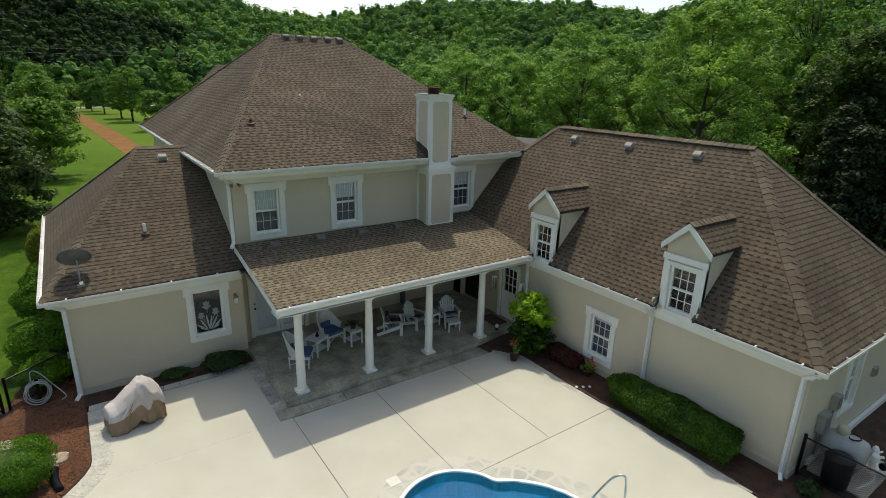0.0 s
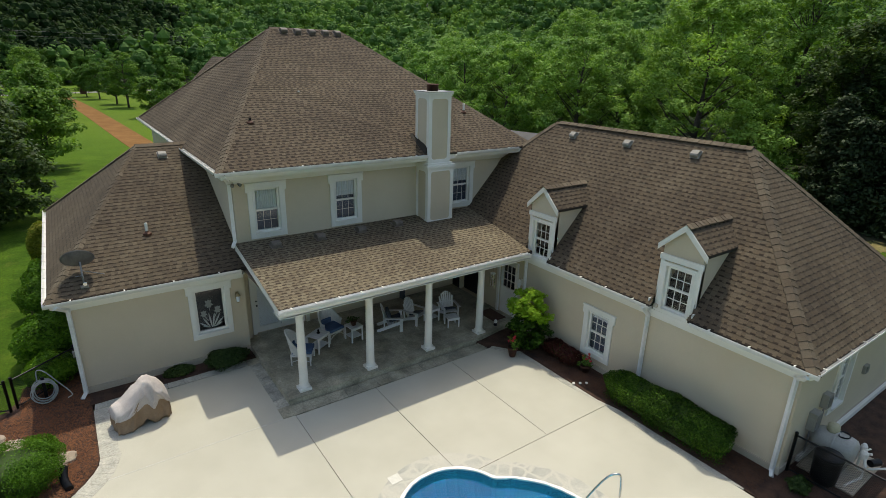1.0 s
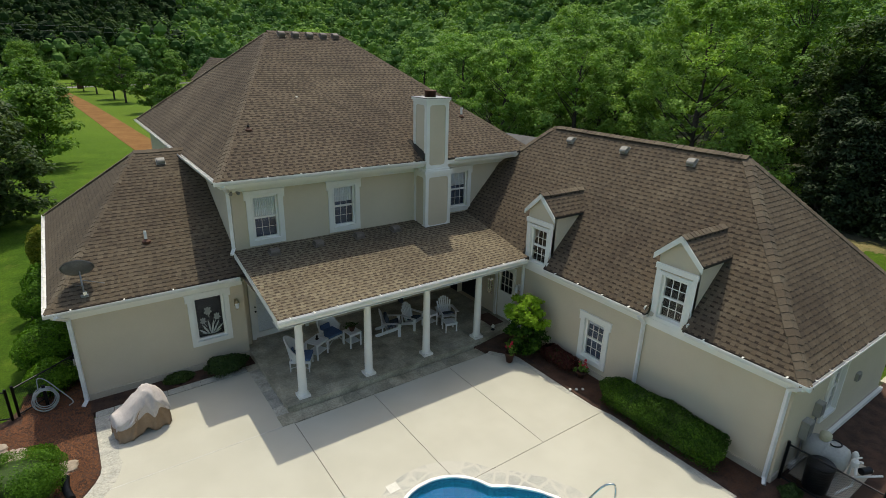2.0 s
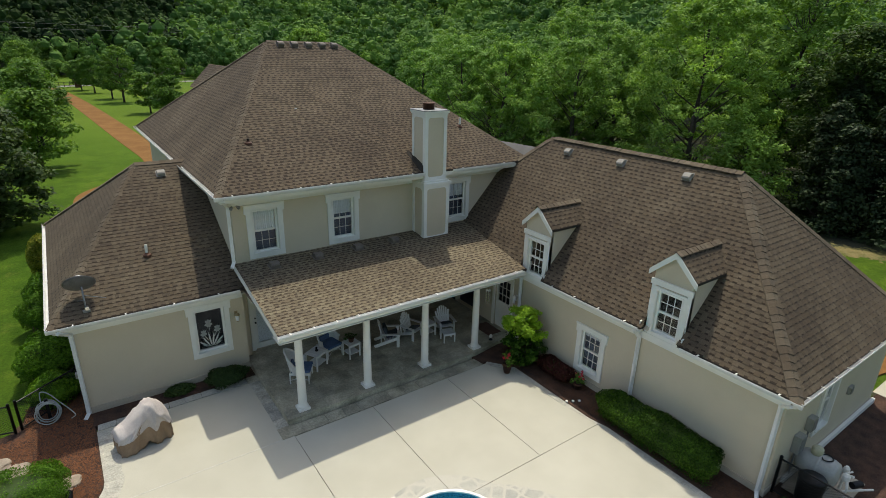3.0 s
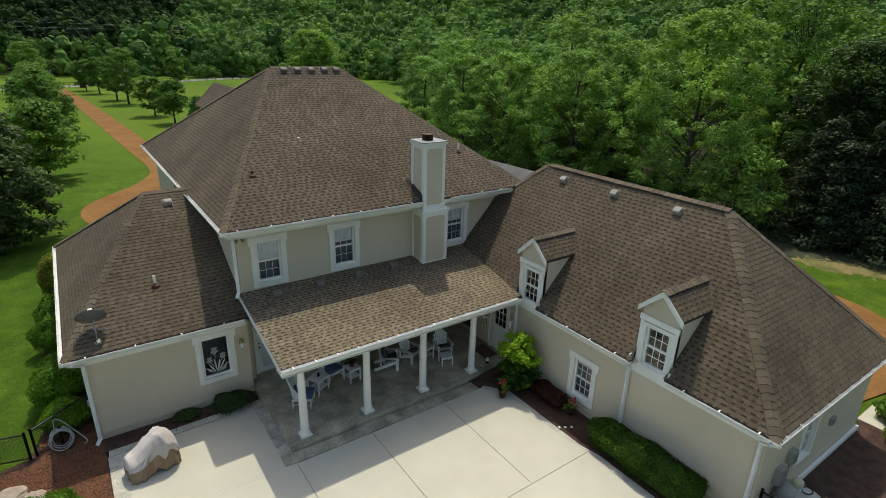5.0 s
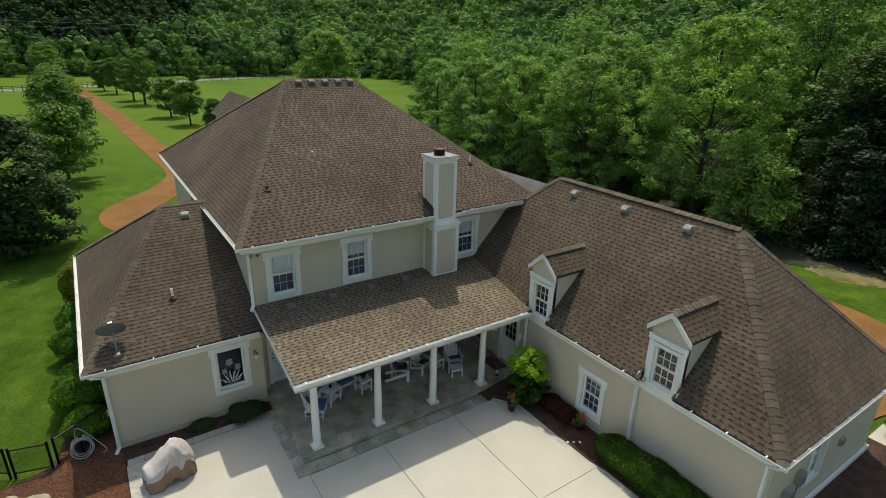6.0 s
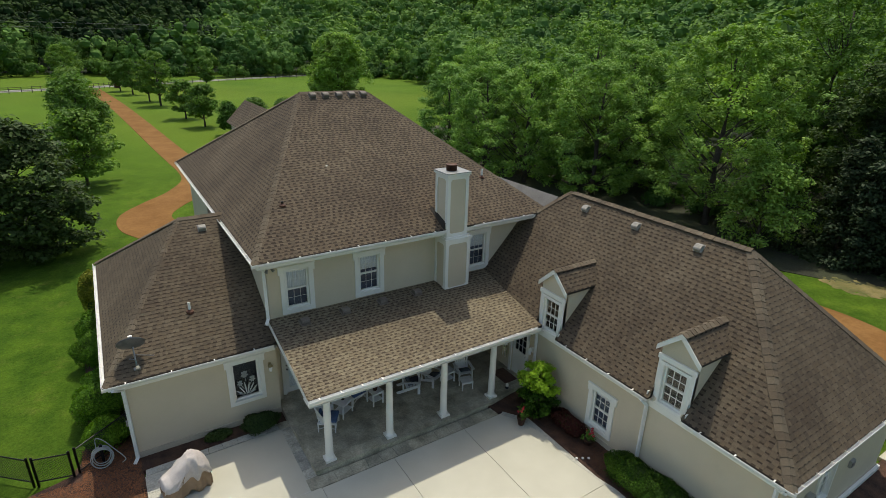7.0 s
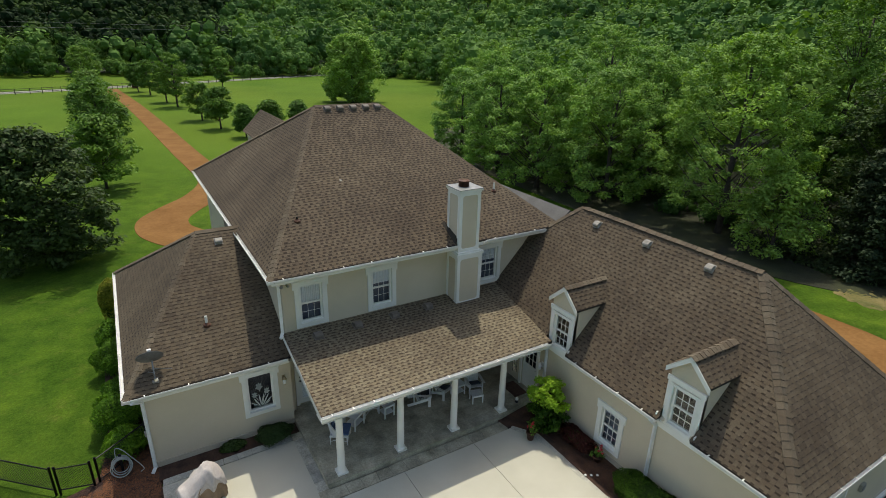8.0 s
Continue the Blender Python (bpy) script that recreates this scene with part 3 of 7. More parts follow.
# ---- porch floor ----
porch = new("porch_floor")
tagged(porch, "dark stamped stone porch floor one step up", "porch floor", kind="structure")
bm = bmesh.new()
prism(bm, [(-0.40, -0.13), (6.3, -0.13), (7.4, 0.05), (8.19, 0.1), (8.19, 4.13), (-0.40, 4.13)], -0.1, 0.163)
part("floor_slab", bm, STAMPED, porch)
rs = random.Random(17)
y = -0.13
while y < 4.1:
    d = min(rs.uniform(0.36, 0.52), 4.12 - y)
    x = -0.40
    while x < 8.15:
        w = min(rs.uniform(0.4, 0.78), 8.18 - x)
        front = -0.13 if x + w < 6.3 else -0.13 + 0.21 * (x + w - 6.3) / 1.9
        if y >= front - 0.02 and w > 0.1 and d > 0.08:
            bm = boxes((x + 0.002, x + w - 0.002, y + (-0.004 if y < 0 else 0.002), y + d - 0.002, 0.12, 0.171 + rs.uniform(0, 0.003)))
            part("stone", bm, STAMPED, porch)
        x += w
    y += d

# ---- mulch beds ----
def bed(name, outline, z, label):
    bm = prism(bmesh.new(), outline, -0.3, z)
    return tagged(link_mesh(name, bm, MULCH), label, "mulch bed", kind="structure")


bed("mulch_bed_1", [(-5.05, 2.6), (-4.75, 2.75), (-0.42, 2.85), (-0.42, 3.41), (-4.95, 3.42)], 0.03, "brown bark mulch bed below the house wall")
bed("mulch_bed_2", [(-9.2, -3.2), *[(edge_left(y) - 0.004, y) for y in np.linspace(-2.4, 2.6, 14)], (-4.97, 3.4), (-4.97, 12.0), (-6.3, 12.0), (-6.2, 5.3), (-6.45, 4.0), (-6.75, 3.55), (-7.8, 3.25), (-9.4, 2.6)], 0.02, "reddish bark mulch bed with rocks")
bed("mulch_bed_3", [(6.12, -0.14), (6.19, -0.60), (6.42, -0.62), (6.98, -1.4), (6.98, -4.6), (7.10, -5.2), (7.10, -8.8), (8.18, -8.8), (8.18, 0.1), (7.3, 0.06)], 0.03, "dark bark mulch bed along the garage wall")
bed("mulch_bed_4", [(7.05, -8.74), (7.05, -13.2), (18.8, -13.2), (18.8, -8.9), (8.18, -8.94), (8.18, -8.74)], 0.02, "dark mulch strip beside the garage end")

# ---- house ----
house = empty("house")
tagged(house, "large taupe stucco house with brown hipped shingle roofs and white trim", "house")


def wall(name, u0, u1, z0, z1, at, axis, holes=(), thick=0.22, inward=1, mat=None):
    """A wall with thickness; holes are (u0, u1, z0, z1) right through it."""
    us = sorted({u0, u1, *[h[0] for h in holes], *[h[1] for h in holes]})
    zs = sorted({z0, z1, *[h[2] for h in holes], *[h[3] for h in holes]})
    bm = bmesh.new()
    vs = {}

    def v(i, j, k):
        if (i, j, k) not in vs:
            d = at + inward * thick * k
            vs[(i, j, k)] = bm.verts.new((us[i], d, zs[j]) if axis == "y" else (d, us[i], zs[j]))
        return vs[(i, j, k)]

    solid = {(i, j) for i in range(len(us) - 1) for j in range(len(zs) - 1)
             if not any(h[0] < (us[i] + us[i + 1]) / 2 < h[1] and h[2] < (zs[j] + zs[j + 1]) / 2 < h[3] for h in holes)}
    for i, j in solid:
        for k in (0, 1):
            bm.faces.new((v(i, j, k), v(i + 1, j, k), v(i + 1, j + 1, k), v(i, j + 1, k)))
        for nb, p, q in (((i - 1, j), (i, j), (i, j + 1)), ((i + 1, j), (i + 1, j), (i + 1, j + 1)), ((i, j - 1), (i, j), (i + 1, j)), ((i, j + 1), (i, j + 1), (i + 1, j + 1))):
            if nb not in solid:
                bm.faces.new((v(*p, 0), v(*q, 0), v(*q, 1), v(*p, 1)))
    return part(name, bm, mat or STUCCO, house)


def window(place, turn, w, h, trim=0.16, rows=2, cols=3, kind="hung", curtain=0.0, head=0.2, sill=True, bar=0.009):
    """A window facing -y before its turn; w, h are the opening, place its lower middle on the wall's face."""
    m = pose(*place, 0, 0, turn)
    bm = bmesh.new()
    t = trim
    box(bm, -w / 2 - t, -w / 2, -0.05, 0.02, -t, h + t * 0.9)
    box(bm, w / 2, w / 2 + t, -0.05, 0.02, -t, h + t * 0.9)
    box(bm, -w / 2, w / 2, -0.05, 0.03, -t, 0)
    box(bm, -w / 2, w / 2, -0.05, 0.02, h, h + t * 0.9)
    win = part("window", bm, WHITE, house, "white-trimmed window")
    win.matrix_local = m
    if head:
        e = 0.055
        bm = boxes((-w / 2 - t - e, -w / 2 - t, -0.05, 0.02, h - 0.10, h + t * 0.9), (w / 2 + t, w / 2 + t + e, -0.05, 0.02, h - 0.10, h + t * 0.9),
                   (-w / 2 - t - e - 0.015, w / 2 + t + e + 0.015, -0.065, 0.02, h + t * 0.9, h + t * 0.9 + 0.035))
        part("head_trim", bm, WHITE, win)
    part("backband", boxes((-w / 2 - 0.03, -w / 2 - 0.004, -0.065, -0.05, -0.03, h + 0.03), (w / 2 + 0.004, w / 2 + 0.03, -0.065, -0.05, -0.03, h + 0.03), (-w / 2 - 0.004, w / 2 + 0.004, -0.065, -0.05, h + 0.004, h + 0.03), (-w / 2 - 0.004, w / 2 + 0.004, -0.065, -0.05, -0.03, -0.004)), WHITE, win)
    if sill:
        part("sill", boxes((-w / 2 - 0.02, w / 2 + 0.02, -0.085, 0.034, -0.03, 0.010)), WHITE, win)
    q = 0.006
    part("liner", boxes((-w / 2, w / 2, -0.046, 0.034, 0, q), (-w / 2, w / 2, -0.046, 0.034, h - q, h), (-w / 2, -w / 2 + q, -0.046, 0.034, q, h - q), (w / 2 - q, w / 2, -0.046, 0.034, q, h - q)), WHITE, win)
    f = 0.07
    bm = boxes((-w / 2, -w / 2 + f, 0.03, 0.11, 0, h), (w / 2 - f, w / 2, 0.03, 0.11, 0, h), (-w / 2 + f, w / 2 - f, 0.03, 0.11, 0, f), (-w / 2 + f, w / 2 - f, 0.03, 0.11, h - f, h))
    if kind == "hung":
        box(bm, -w / 2 + f, w / 2 - f, 0.04, 0.10, h * 0.5 - 0.03, h * 0.5 + 0.03)
    part("sash", bm, WHITE, win)
    if kind == "hung":
        bm = bmesh.new()
        for half in (0, 1):
            z0, z1 = (f, h / 2 - 0.03) if half == 0 else (h / 2 + 0.03, h - f)
            for c in range(1, cols):
                x = -w / 2 + f + (w - 2 * f) * c / cols
                box(bm, x - bar, x + bar, 0.058, 0.078, z0, z1)
            for r in range(1, rows):
                z = z0 + (z1 - z0) * r / rows
                box(bm, -w / 2 + f, w / 2 - f, 0.059, 0.077, z - bar, z + bar)
        part("muntins", bm, WHITE, win)
        for z0, z1 in ((f, h / 2 - 0.03), (h / 2 + 0.03, h - f)):
            g = part("pane", boxes((-w / 2 + f, w / 2 - f, 0.066, 0.070, z0, z1)), GLASS, win)
            g.visible_shadow = False
    else:
        g = part("pane", boxes((-w / 2 + f, w / 2 - f, 0.066, 0.070, f, h - f)), GLASS, win)
        g.visible_shadow = False
    if curtain:
        bm = bmesh.new()
        n = 40
        zt, zb = h - 0.02, h * (1 - curtain)
        row = [(-w / 2 + 0.02 + (w - 0.04) * i / n, 0.105 + 0.018 * math.sin(i * 1.9) + 0.008 * math.sin(i * 0.7)) for i in range(n + 1)]
        lo = [bm.verts.new((x, y, zb)) for x, y in row]
        hi = [bm.verts.new((x, y, zt)) for x, y in row]
        lo2 = [bm.verts.new((x, y + 0.006, zb)) for x, y in row]
        hi2 = [bm.verts.new((x, y + 0.006, zt)) for x, y in row]
        for i in range(n):
            bm.faces.new((lo[i], lo[i + 1], hi[i + 1], hi[i]))
            bm.faces.new((lo2[i + 1], lo2[i], hi2[i], hi2[i + 1]))
            bm.faces.new((lo[i], lo2[i], lo2[i + 1], lo[i + 1]))
        part("curtain", bm, CURTAIN, win, "white sheer curtain")
        part("lower_blind", boxes((-w / 2 + 0.02, w / 2 - 0.02, 0.16, 0.168, 0.03, zb + 0.05)), BLIND, win, "dim grey-blue blind")
    return win


SH = {}
BANDS = {}
SINGLES = {}
TABS = {}


def single_shingles(name, parent):
    """The tabs picked out singly: each an object of its own on a mesh shared by its width."""
    for at, u, s, n, w, band in SINGLES.pop(name):
        w = max(0.06, w)
        if (w, band) not in TABS:
            h, t = 0.142 * 1.15, 0.012 if band else 0.015
            k = h * 0.36
            tm = t + (0.004 - t) * 0.36
            v = [(0, 0, t), (w, 0, t), (w, k, tm), (0, k, tm), (w, h, 0.004), (0, h, 0.004), (0, 0, 0), (w, 0, 0), (w, h, -0.004), (0, h, -0.004)]
            me = bpy.data.meshes.new("shingle")
            me.from_pydata(v, [], [(0, 1, 2, 3), (3, 2, 4, 5), (6, 7, 1, 0), (9, 8, 7, 6), (8, 9, 5, 4), (7, 8, 4, 2, 1), (9, 6, 0, 3, 5)])
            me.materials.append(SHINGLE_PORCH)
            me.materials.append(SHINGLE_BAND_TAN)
            me.polygons[0].material_index = int(band)
            me.polygons[2].material_index = 1
            TABS[(w, band)] = me
        ob = new("shingle", TABS[(w, band)])
        m = Matrix((u, s, n)).transposed().to_4x4()
        m.translation = at
        ob.parent, ob.matrix_local = parent, m




def shingle_field(name, o, u, s, poly, single=None, exposure=0.142, seed=0, skip=None, band_high=0.42):
    """Courses of lapped asphalt tabs over a sloping polygon; poly is in metres along the eave u and up the slope s."""
    rng = np.random.default_rng(seed)
    o, u, s = np.array(o, float), np.array(u, float), np.array(s, float)
    n = np.cross(u, s)
    n /= np.linalg.norm(n)
    if n[2] < 0:
        n = -n
    top = max(p[1] for p in poly)
    quads = SH.setdefault(name, [])
    k = 0
    while k * exposure < top:
        lo = k * exposure
        mid = min(lo + exposure * 0.5, top - 1e-3)
        xs = []
        for (a, b), (c, d) in zip(poly, poly[1:] + poly[:1]):
            if (b - mid) * (d - mid) < 0:
                xs.append(a + (c - a) * (mid - b) / (d - b))
        k += 1
        if len(xs) < 2:
            continue
        x, end = min(xs), max(xs)
        x -= 0.0
        first = True
        band = rng.random() < 0.5
        while x < end - 0.02:
            band = not band
            w = (rng.uniform(0.07, 0.14) if band else rng.uniform(0.07, 0.16)) * (rng.uniform(0.3, 1) if first else 1)
            first = False
            e = min(x + w, end)
            lift = 0.012 if band else rng.uniform(0.013, 0.016)
            z0, z1 = lift, 0.004
            l0, l1 = lo - 0.002 * rng.random(), min(lo + exposure * 1.15, top)
            if skip is None or not skip((x + e) / 2, lo):
                a = o + u * (x + 0.001) + s * l0
                b = o + u * (e - 0.001) + s * l0
                c = o + u * (e - 0.001) + s * l1
                d = o + u * (x + 0.001) + s * l1
                if single and x >= single[0] and e <= single[1] and lo < single[2] and e - x > 0.05:
                    SINGLES.setdefault(name, []).append((tuple(o + u * x + s * l0), tuple(u), tuple(s), tuple(n), math.ceil((e - x) / 0.02) * 0.02, band))
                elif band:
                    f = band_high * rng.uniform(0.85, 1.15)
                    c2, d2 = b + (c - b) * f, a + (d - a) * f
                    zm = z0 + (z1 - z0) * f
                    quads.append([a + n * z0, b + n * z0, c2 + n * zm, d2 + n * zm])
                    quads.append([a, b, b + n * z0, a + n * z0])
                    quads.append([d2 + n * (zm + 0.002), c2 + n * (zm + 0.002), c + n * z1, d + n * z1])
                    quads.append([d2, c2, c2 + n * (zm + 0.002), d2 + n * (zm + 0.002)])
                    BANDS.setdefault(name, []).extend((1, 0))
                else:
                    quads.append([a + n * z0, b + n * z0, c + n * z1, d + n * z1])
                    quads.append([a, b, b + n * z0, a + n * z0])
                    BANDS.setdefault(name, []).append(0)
            x = e


def finish_shingles(name, parent, mat=None, band_mat=None):
    """Tabs of one roof: each tab keeps its top and butt face joined, as an island of its own."""
    q = np.array(SH[name])
    t = q.reshape(-1, 2, 4, 3)
    m = len(t)
    verts = np.concatenate([t[:, 0], t[:, 1, :2]], 1).reshape(-1, 3)
    base = np.arange(m)[:, None] * 6
    f1 = base + np.array([[0, 1, 2, 3]])
    f2 = base + np.array([[4, 5, 1, 0]])
    ob = indexed_mesh("shingles", verts, np.concatenate([f1, f2]), mat or SHINGLE, parent)
    ob.data.materials.append(band_mat or SHINGLE_BAND)
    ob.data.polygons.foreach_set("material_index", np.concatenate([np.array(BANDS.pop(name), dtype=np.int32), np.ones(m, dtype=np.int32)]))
    return tagged(ob, "brown laminated asphalt shingles", kind="stuff")


CAP = None


def cap_mesh():
    bm = bmesh.new()
    w, l = 0.15, 0.30
    top = [(-l / 2, 0.028), (l / 2, 0.010)]
    a = [bm.verts.new((x, y, z + (0 if y == 0 else -0.085))) for x, z in top for y in (-w, 0, w)]
    b = [bm.verts.new((x, y, z - 0.015 + (0 if y == 0 else -0.085))) for x, z in top for y in (-w, 0, w)]
    for r in (a, b):
        bm.faces.new((r[0], r[1], r[4], r[3]))
        bm.faces.new((r[1], r[2], r[5], r[4]))
    bm.faces.new((a[0], a[1], b[1], b[0]))
    bm.faces.new((a[1], a[2], b[2], b[1]))
    bm.faces.new((a[0], b[0], b[3], a[3]))
    bm.faces.new((a[2], a[5], b[5], b[2]))
    me = bpy.data.meshes.new("ridge_cap")
    bmesh.ops.recalc_face_normals(bm, faces=bm.faces)
    bm.to_mesh(me)
    bm.free()
    me.materials.append(SHINGLE_CAP)
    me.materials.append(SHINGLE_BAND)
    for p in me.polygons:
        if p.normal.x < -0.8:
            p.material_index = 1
    return me


CAP = cap_mesh()


def caps(parent, a, b, step=0.2, raise_by=0.018, seed=1, flat=1.0):
    """Lapped cap shingles from the lower end a to the upper end b of a hip or ridge."""
    rng = random.Random(seed)
    a, b = Vector(a), Vector(b)
    d = (b - a)
    n = int(d.length / step)
    d.normalize()
    side = Vector((0, 0, 1)).cross(d).normalized()
    up = d.cross(side)
    for i in range(n):
        p = a + d * (i + 0.5) * step + up * raise_by
        m = Matrix((d, side, up)).transposed().to_4x4()
        m.translation = p
        ob = new("ridge_cap", CAP)
        ob.parent = parent
        ob.matrix_local = m @ pose(0, 0, 0, rng.uniform(-2, 2), rng.uniform(-1, 1), rng.uniform(-2, 2)) @ Matrix.Diagonal((1, rng.uniform(0.94, 1.06), flat, 1))


def gutter(name, a, b, out, strap=0.75, seed=0):
    """An open white gutter trough from a to b with its outer lip towards out, and straps across it."""
    a, b, out = Vector(a), Vector(b), Vector(out)
    bm = bmesh.new()
    up = Vector((0, 0, 1))
    prof = [(0.0, 0.0), (0.0, -0.11), (0.085, -0.11), (0.125, -0.03), (0.125, 0.012), (0.115, 0.012), (0.113, -0.025), (0.078, -0.10), (0.012, -0.10), (0.012, 0.0)]
    ra = [bm.verts.new(a + out * x + up * z) for x, z in prof]
    rb = [bm.verts.new(b + out * x + up * z) for x, z in prof]
    for i in range(len(prof)):
        j = (i + 1) % len(prof)
        bm.faces.new((ra[i], ra[j], rb[j], rb[i]))
    bm.faces.new(ra)
    bm.faces.new(rb[::-1])
    g = part(name, bm, GUTTER, house, "white enamelled gutter")
    d = b - a
    n = max(1, int(d.length / strap))
    for i in range(n):
        p = a + d * (i + 0.5) / n
        part("gutter_strap", beam(bmesh.new(), p + up * 0.012, p + out * 0.12 + up * 0.016, 0.035, 0.012), WHITE, g)
    return g


def downpipe(pts, r=0.045):
    bm = bmesh.new()
    for p, q in zip(pts, pts[1:]):
        p, q = Vector(p), Vector(q)
        e = (q - p).normalized() * 0.03
        beam(bm, p - e, q + e, 0.095, 0.075, (0.3, 1, 0.01))
    d = part("downpipe", bm, GUTTER, house, "white downpipe")
    return d


def hip_roof(name, x0, x1, y0, y1, ze, ridge, faces, axis, seed, hips, label, gaps=(), band_high=0.42, mat=None):
    """A hipped roof: eave rectangle, ridge ((x, y), (x, y), z); shingles on the named faces, caps along hips and ridge."""
    (ra, rb, zr) = ridge
    bm = bmesh.new()
    v = [bm.verts.new(p) for p in ((x0, y0, ze), (x1, y0, ze), (x1, y1, ze), (x0, y1, ze), (*ra, zr), (*rb, zr))]
    w = [bm.verts.new((x, y, ze - 0.06)) for x, y in ((x0, y0), (x1, y0), (x1, y1), (x0, y1))]
    if axis == "x":
        fs = {"south": (0, 1, 5, 4), "east": (1, 2, 5), "north": (2, 3, 4, 5), "west": (3, 0, 4)}
    else:
        fs = {"south": (0, 1, 4), "east": (1, 2, 5, 4), "north": (2, 3, 5), "west": (3, 0, 4, 5)}
    for f in fs.values():
        bm.faces.new([v[i] for i in f])
    for i in range(4):
        bm.faces.new((v[i], w[i], w[(i + 1) % 4], v[(i + 1) % 4]))
    bm.faces.new(w)
    pts = [p.co.copy() for p in v]
    for c, half, depth in gaps:
        for co, no in (((depth, 0, 0), (1, 0, 0)), ((0, c - half, 0), (0, 1, 0)), ((0, c + half, 0), (0, 1, 0))):
            bmesh.ops.bisect_plane(bm, geom=bm.verts[:] + bm.edges[:] + bm.faces[:], plane_co=co, plane_no=no)
        out = [f for f in bm.faces if f.calc_center_median().x < depth and abs(f.calc_center_median().y - c) < half]
        bmesh.ops.delete(bm, geom=out, context="FACES")
    roof = part(name, bm, DECK, house, label)
    for k, f in enumerate(faces):
        q = [pts[i] for i in fs[f]]
        o, u = q[0], (q[1] - q[0]).normalized()
        nrm = (q[1] - q[0]).cross(q[2] - q[0]).normalized()
        s = nrm.cross(u)
        poly = [((p - o).dot(u), (p - o).dot(s)) for p in q]
        gap = (lambda a, b: any(abs((o + u * a + s * b).y - c) < half + 0.02 and (o + u * a + s * b).x < depth for c, half, depth in gaps)) if gaps else None
        shingle_field(name, o + nrm * 0.006, u, s, poly, seed=seed + k, skip=gap, band_high=band_high * (0.45 if name == "garage_roof" and f == "south" else 1))
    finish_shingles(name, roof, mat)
    for k, (i, j) in enumerate(hips):
        caps(roof, pts[i], pts[j], seed=seed * 7 + k)
    return roof


# walls: main block, wing, garage
WY, WX0, WX1 = 3.64, -0.40, 10.75
UP = [(0.58, 0.80), (3.24, 0.80), (8.07, 0.80)]
up_holes = [(x - w / 2, x + w / 2, 3.84, 5.24) for x, w in UP]
low_holes = [(0.02, 1.76, 0.165, 2.25), (2.95, 5.35, 0.75, 2.15)]
wall("wall_main_back", WX0, WX1, 2.86, 5.62, WY, "y", up_holes)
wall("wall_porch_back", WX0, 8.18, -0.2, 2.86, 4.12, "y", low_holes)
wall("wall_porch_return", 3.63, 4.12, -0.2, 2.86, -0.62, "x")
wall("wall_main_side", WY + 0.22, 19.2, -0.2, 5.62, WX0, "x", [(13.2, 14.2, 3.9, 5.3)])
wall("wall_main_east", WY + 0.22, 19.2, -0.2, 5.62, WX1 - 0.22, "x")
wall("wall_main_front", WX0 + 0.22, WX1 - 0.22, -0.2, 5.62, 19.2 - 0.22, "y")
LW = [(-1.45, 0.88, 0.99, 2.42)]
wall("wall_wing_back", -4.95, -0.40, -0.2, 2.75, 3.41, "y", [(x - w / 2, x + w / 2, a, b) for x, w, a, b in LW])
wall("wall_wing_end", 3.63, 13.4, -0.2, 2.75, -4.95, "x")
wall("wall_wing_front", -4.73, -0.40, -0.2, 2.75, 13.18, "y")
GX_, GW = 8.18, [(-3.42, 0.74, 0.56, 1.86)]
wall("wall_garage_side", -8.93, 3.64, -0.2, 2.75, GX_, "x", [(y - w / 2, y + w / 2, a, b) for y, w, a, b in GW] + [(0.29, 1.15, 0.165, 2.22), (2.25, 3.60, 0.165, 2.45)])
wall("wall_garage_end", 8.40, 15.0, -0.2, 2.75, -8.93, "y", [(10.45, 11.15, 0.95, 2.4)])
wall("wall_garage_east", -8.71, 5.4, -0.2, 2.75, 14.78, "x")
wall("wall_garage_front", 10.75, 14.78, -0.2, 2.75, 5.18, "y")
part("plinth", boxes((-4.99, -0.40, 3.37, 3.41, -0.2, 0.22), (-4.99, -4.95, 3.41, 13.4, -0.2, 0.22)), STUCCO_BASE, house)
part("plinth", boxes((8.14, 8.18, -8.97, 0.0, -0.2, 0.2), (8.18, 15.0, -8.97, -8.93, -0.2, 0.2)), STUCCO_BASE, house)
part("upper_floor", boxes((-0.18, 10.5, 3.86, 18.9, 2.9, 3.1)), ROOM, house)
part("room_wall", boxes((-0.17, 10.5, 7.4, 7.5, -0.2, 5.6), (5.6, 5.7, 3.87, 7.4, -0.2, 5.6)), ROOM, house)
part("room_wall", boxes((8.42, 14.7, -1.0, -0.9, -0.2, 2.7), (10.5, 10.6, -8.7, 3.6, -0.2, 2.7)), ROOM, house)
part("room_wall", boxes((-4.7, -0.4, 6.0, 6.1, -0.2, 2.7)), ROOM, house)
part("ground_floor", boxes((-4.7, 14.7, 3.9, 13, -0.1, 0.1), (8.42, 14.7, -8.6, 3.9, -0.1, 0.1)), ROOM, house)

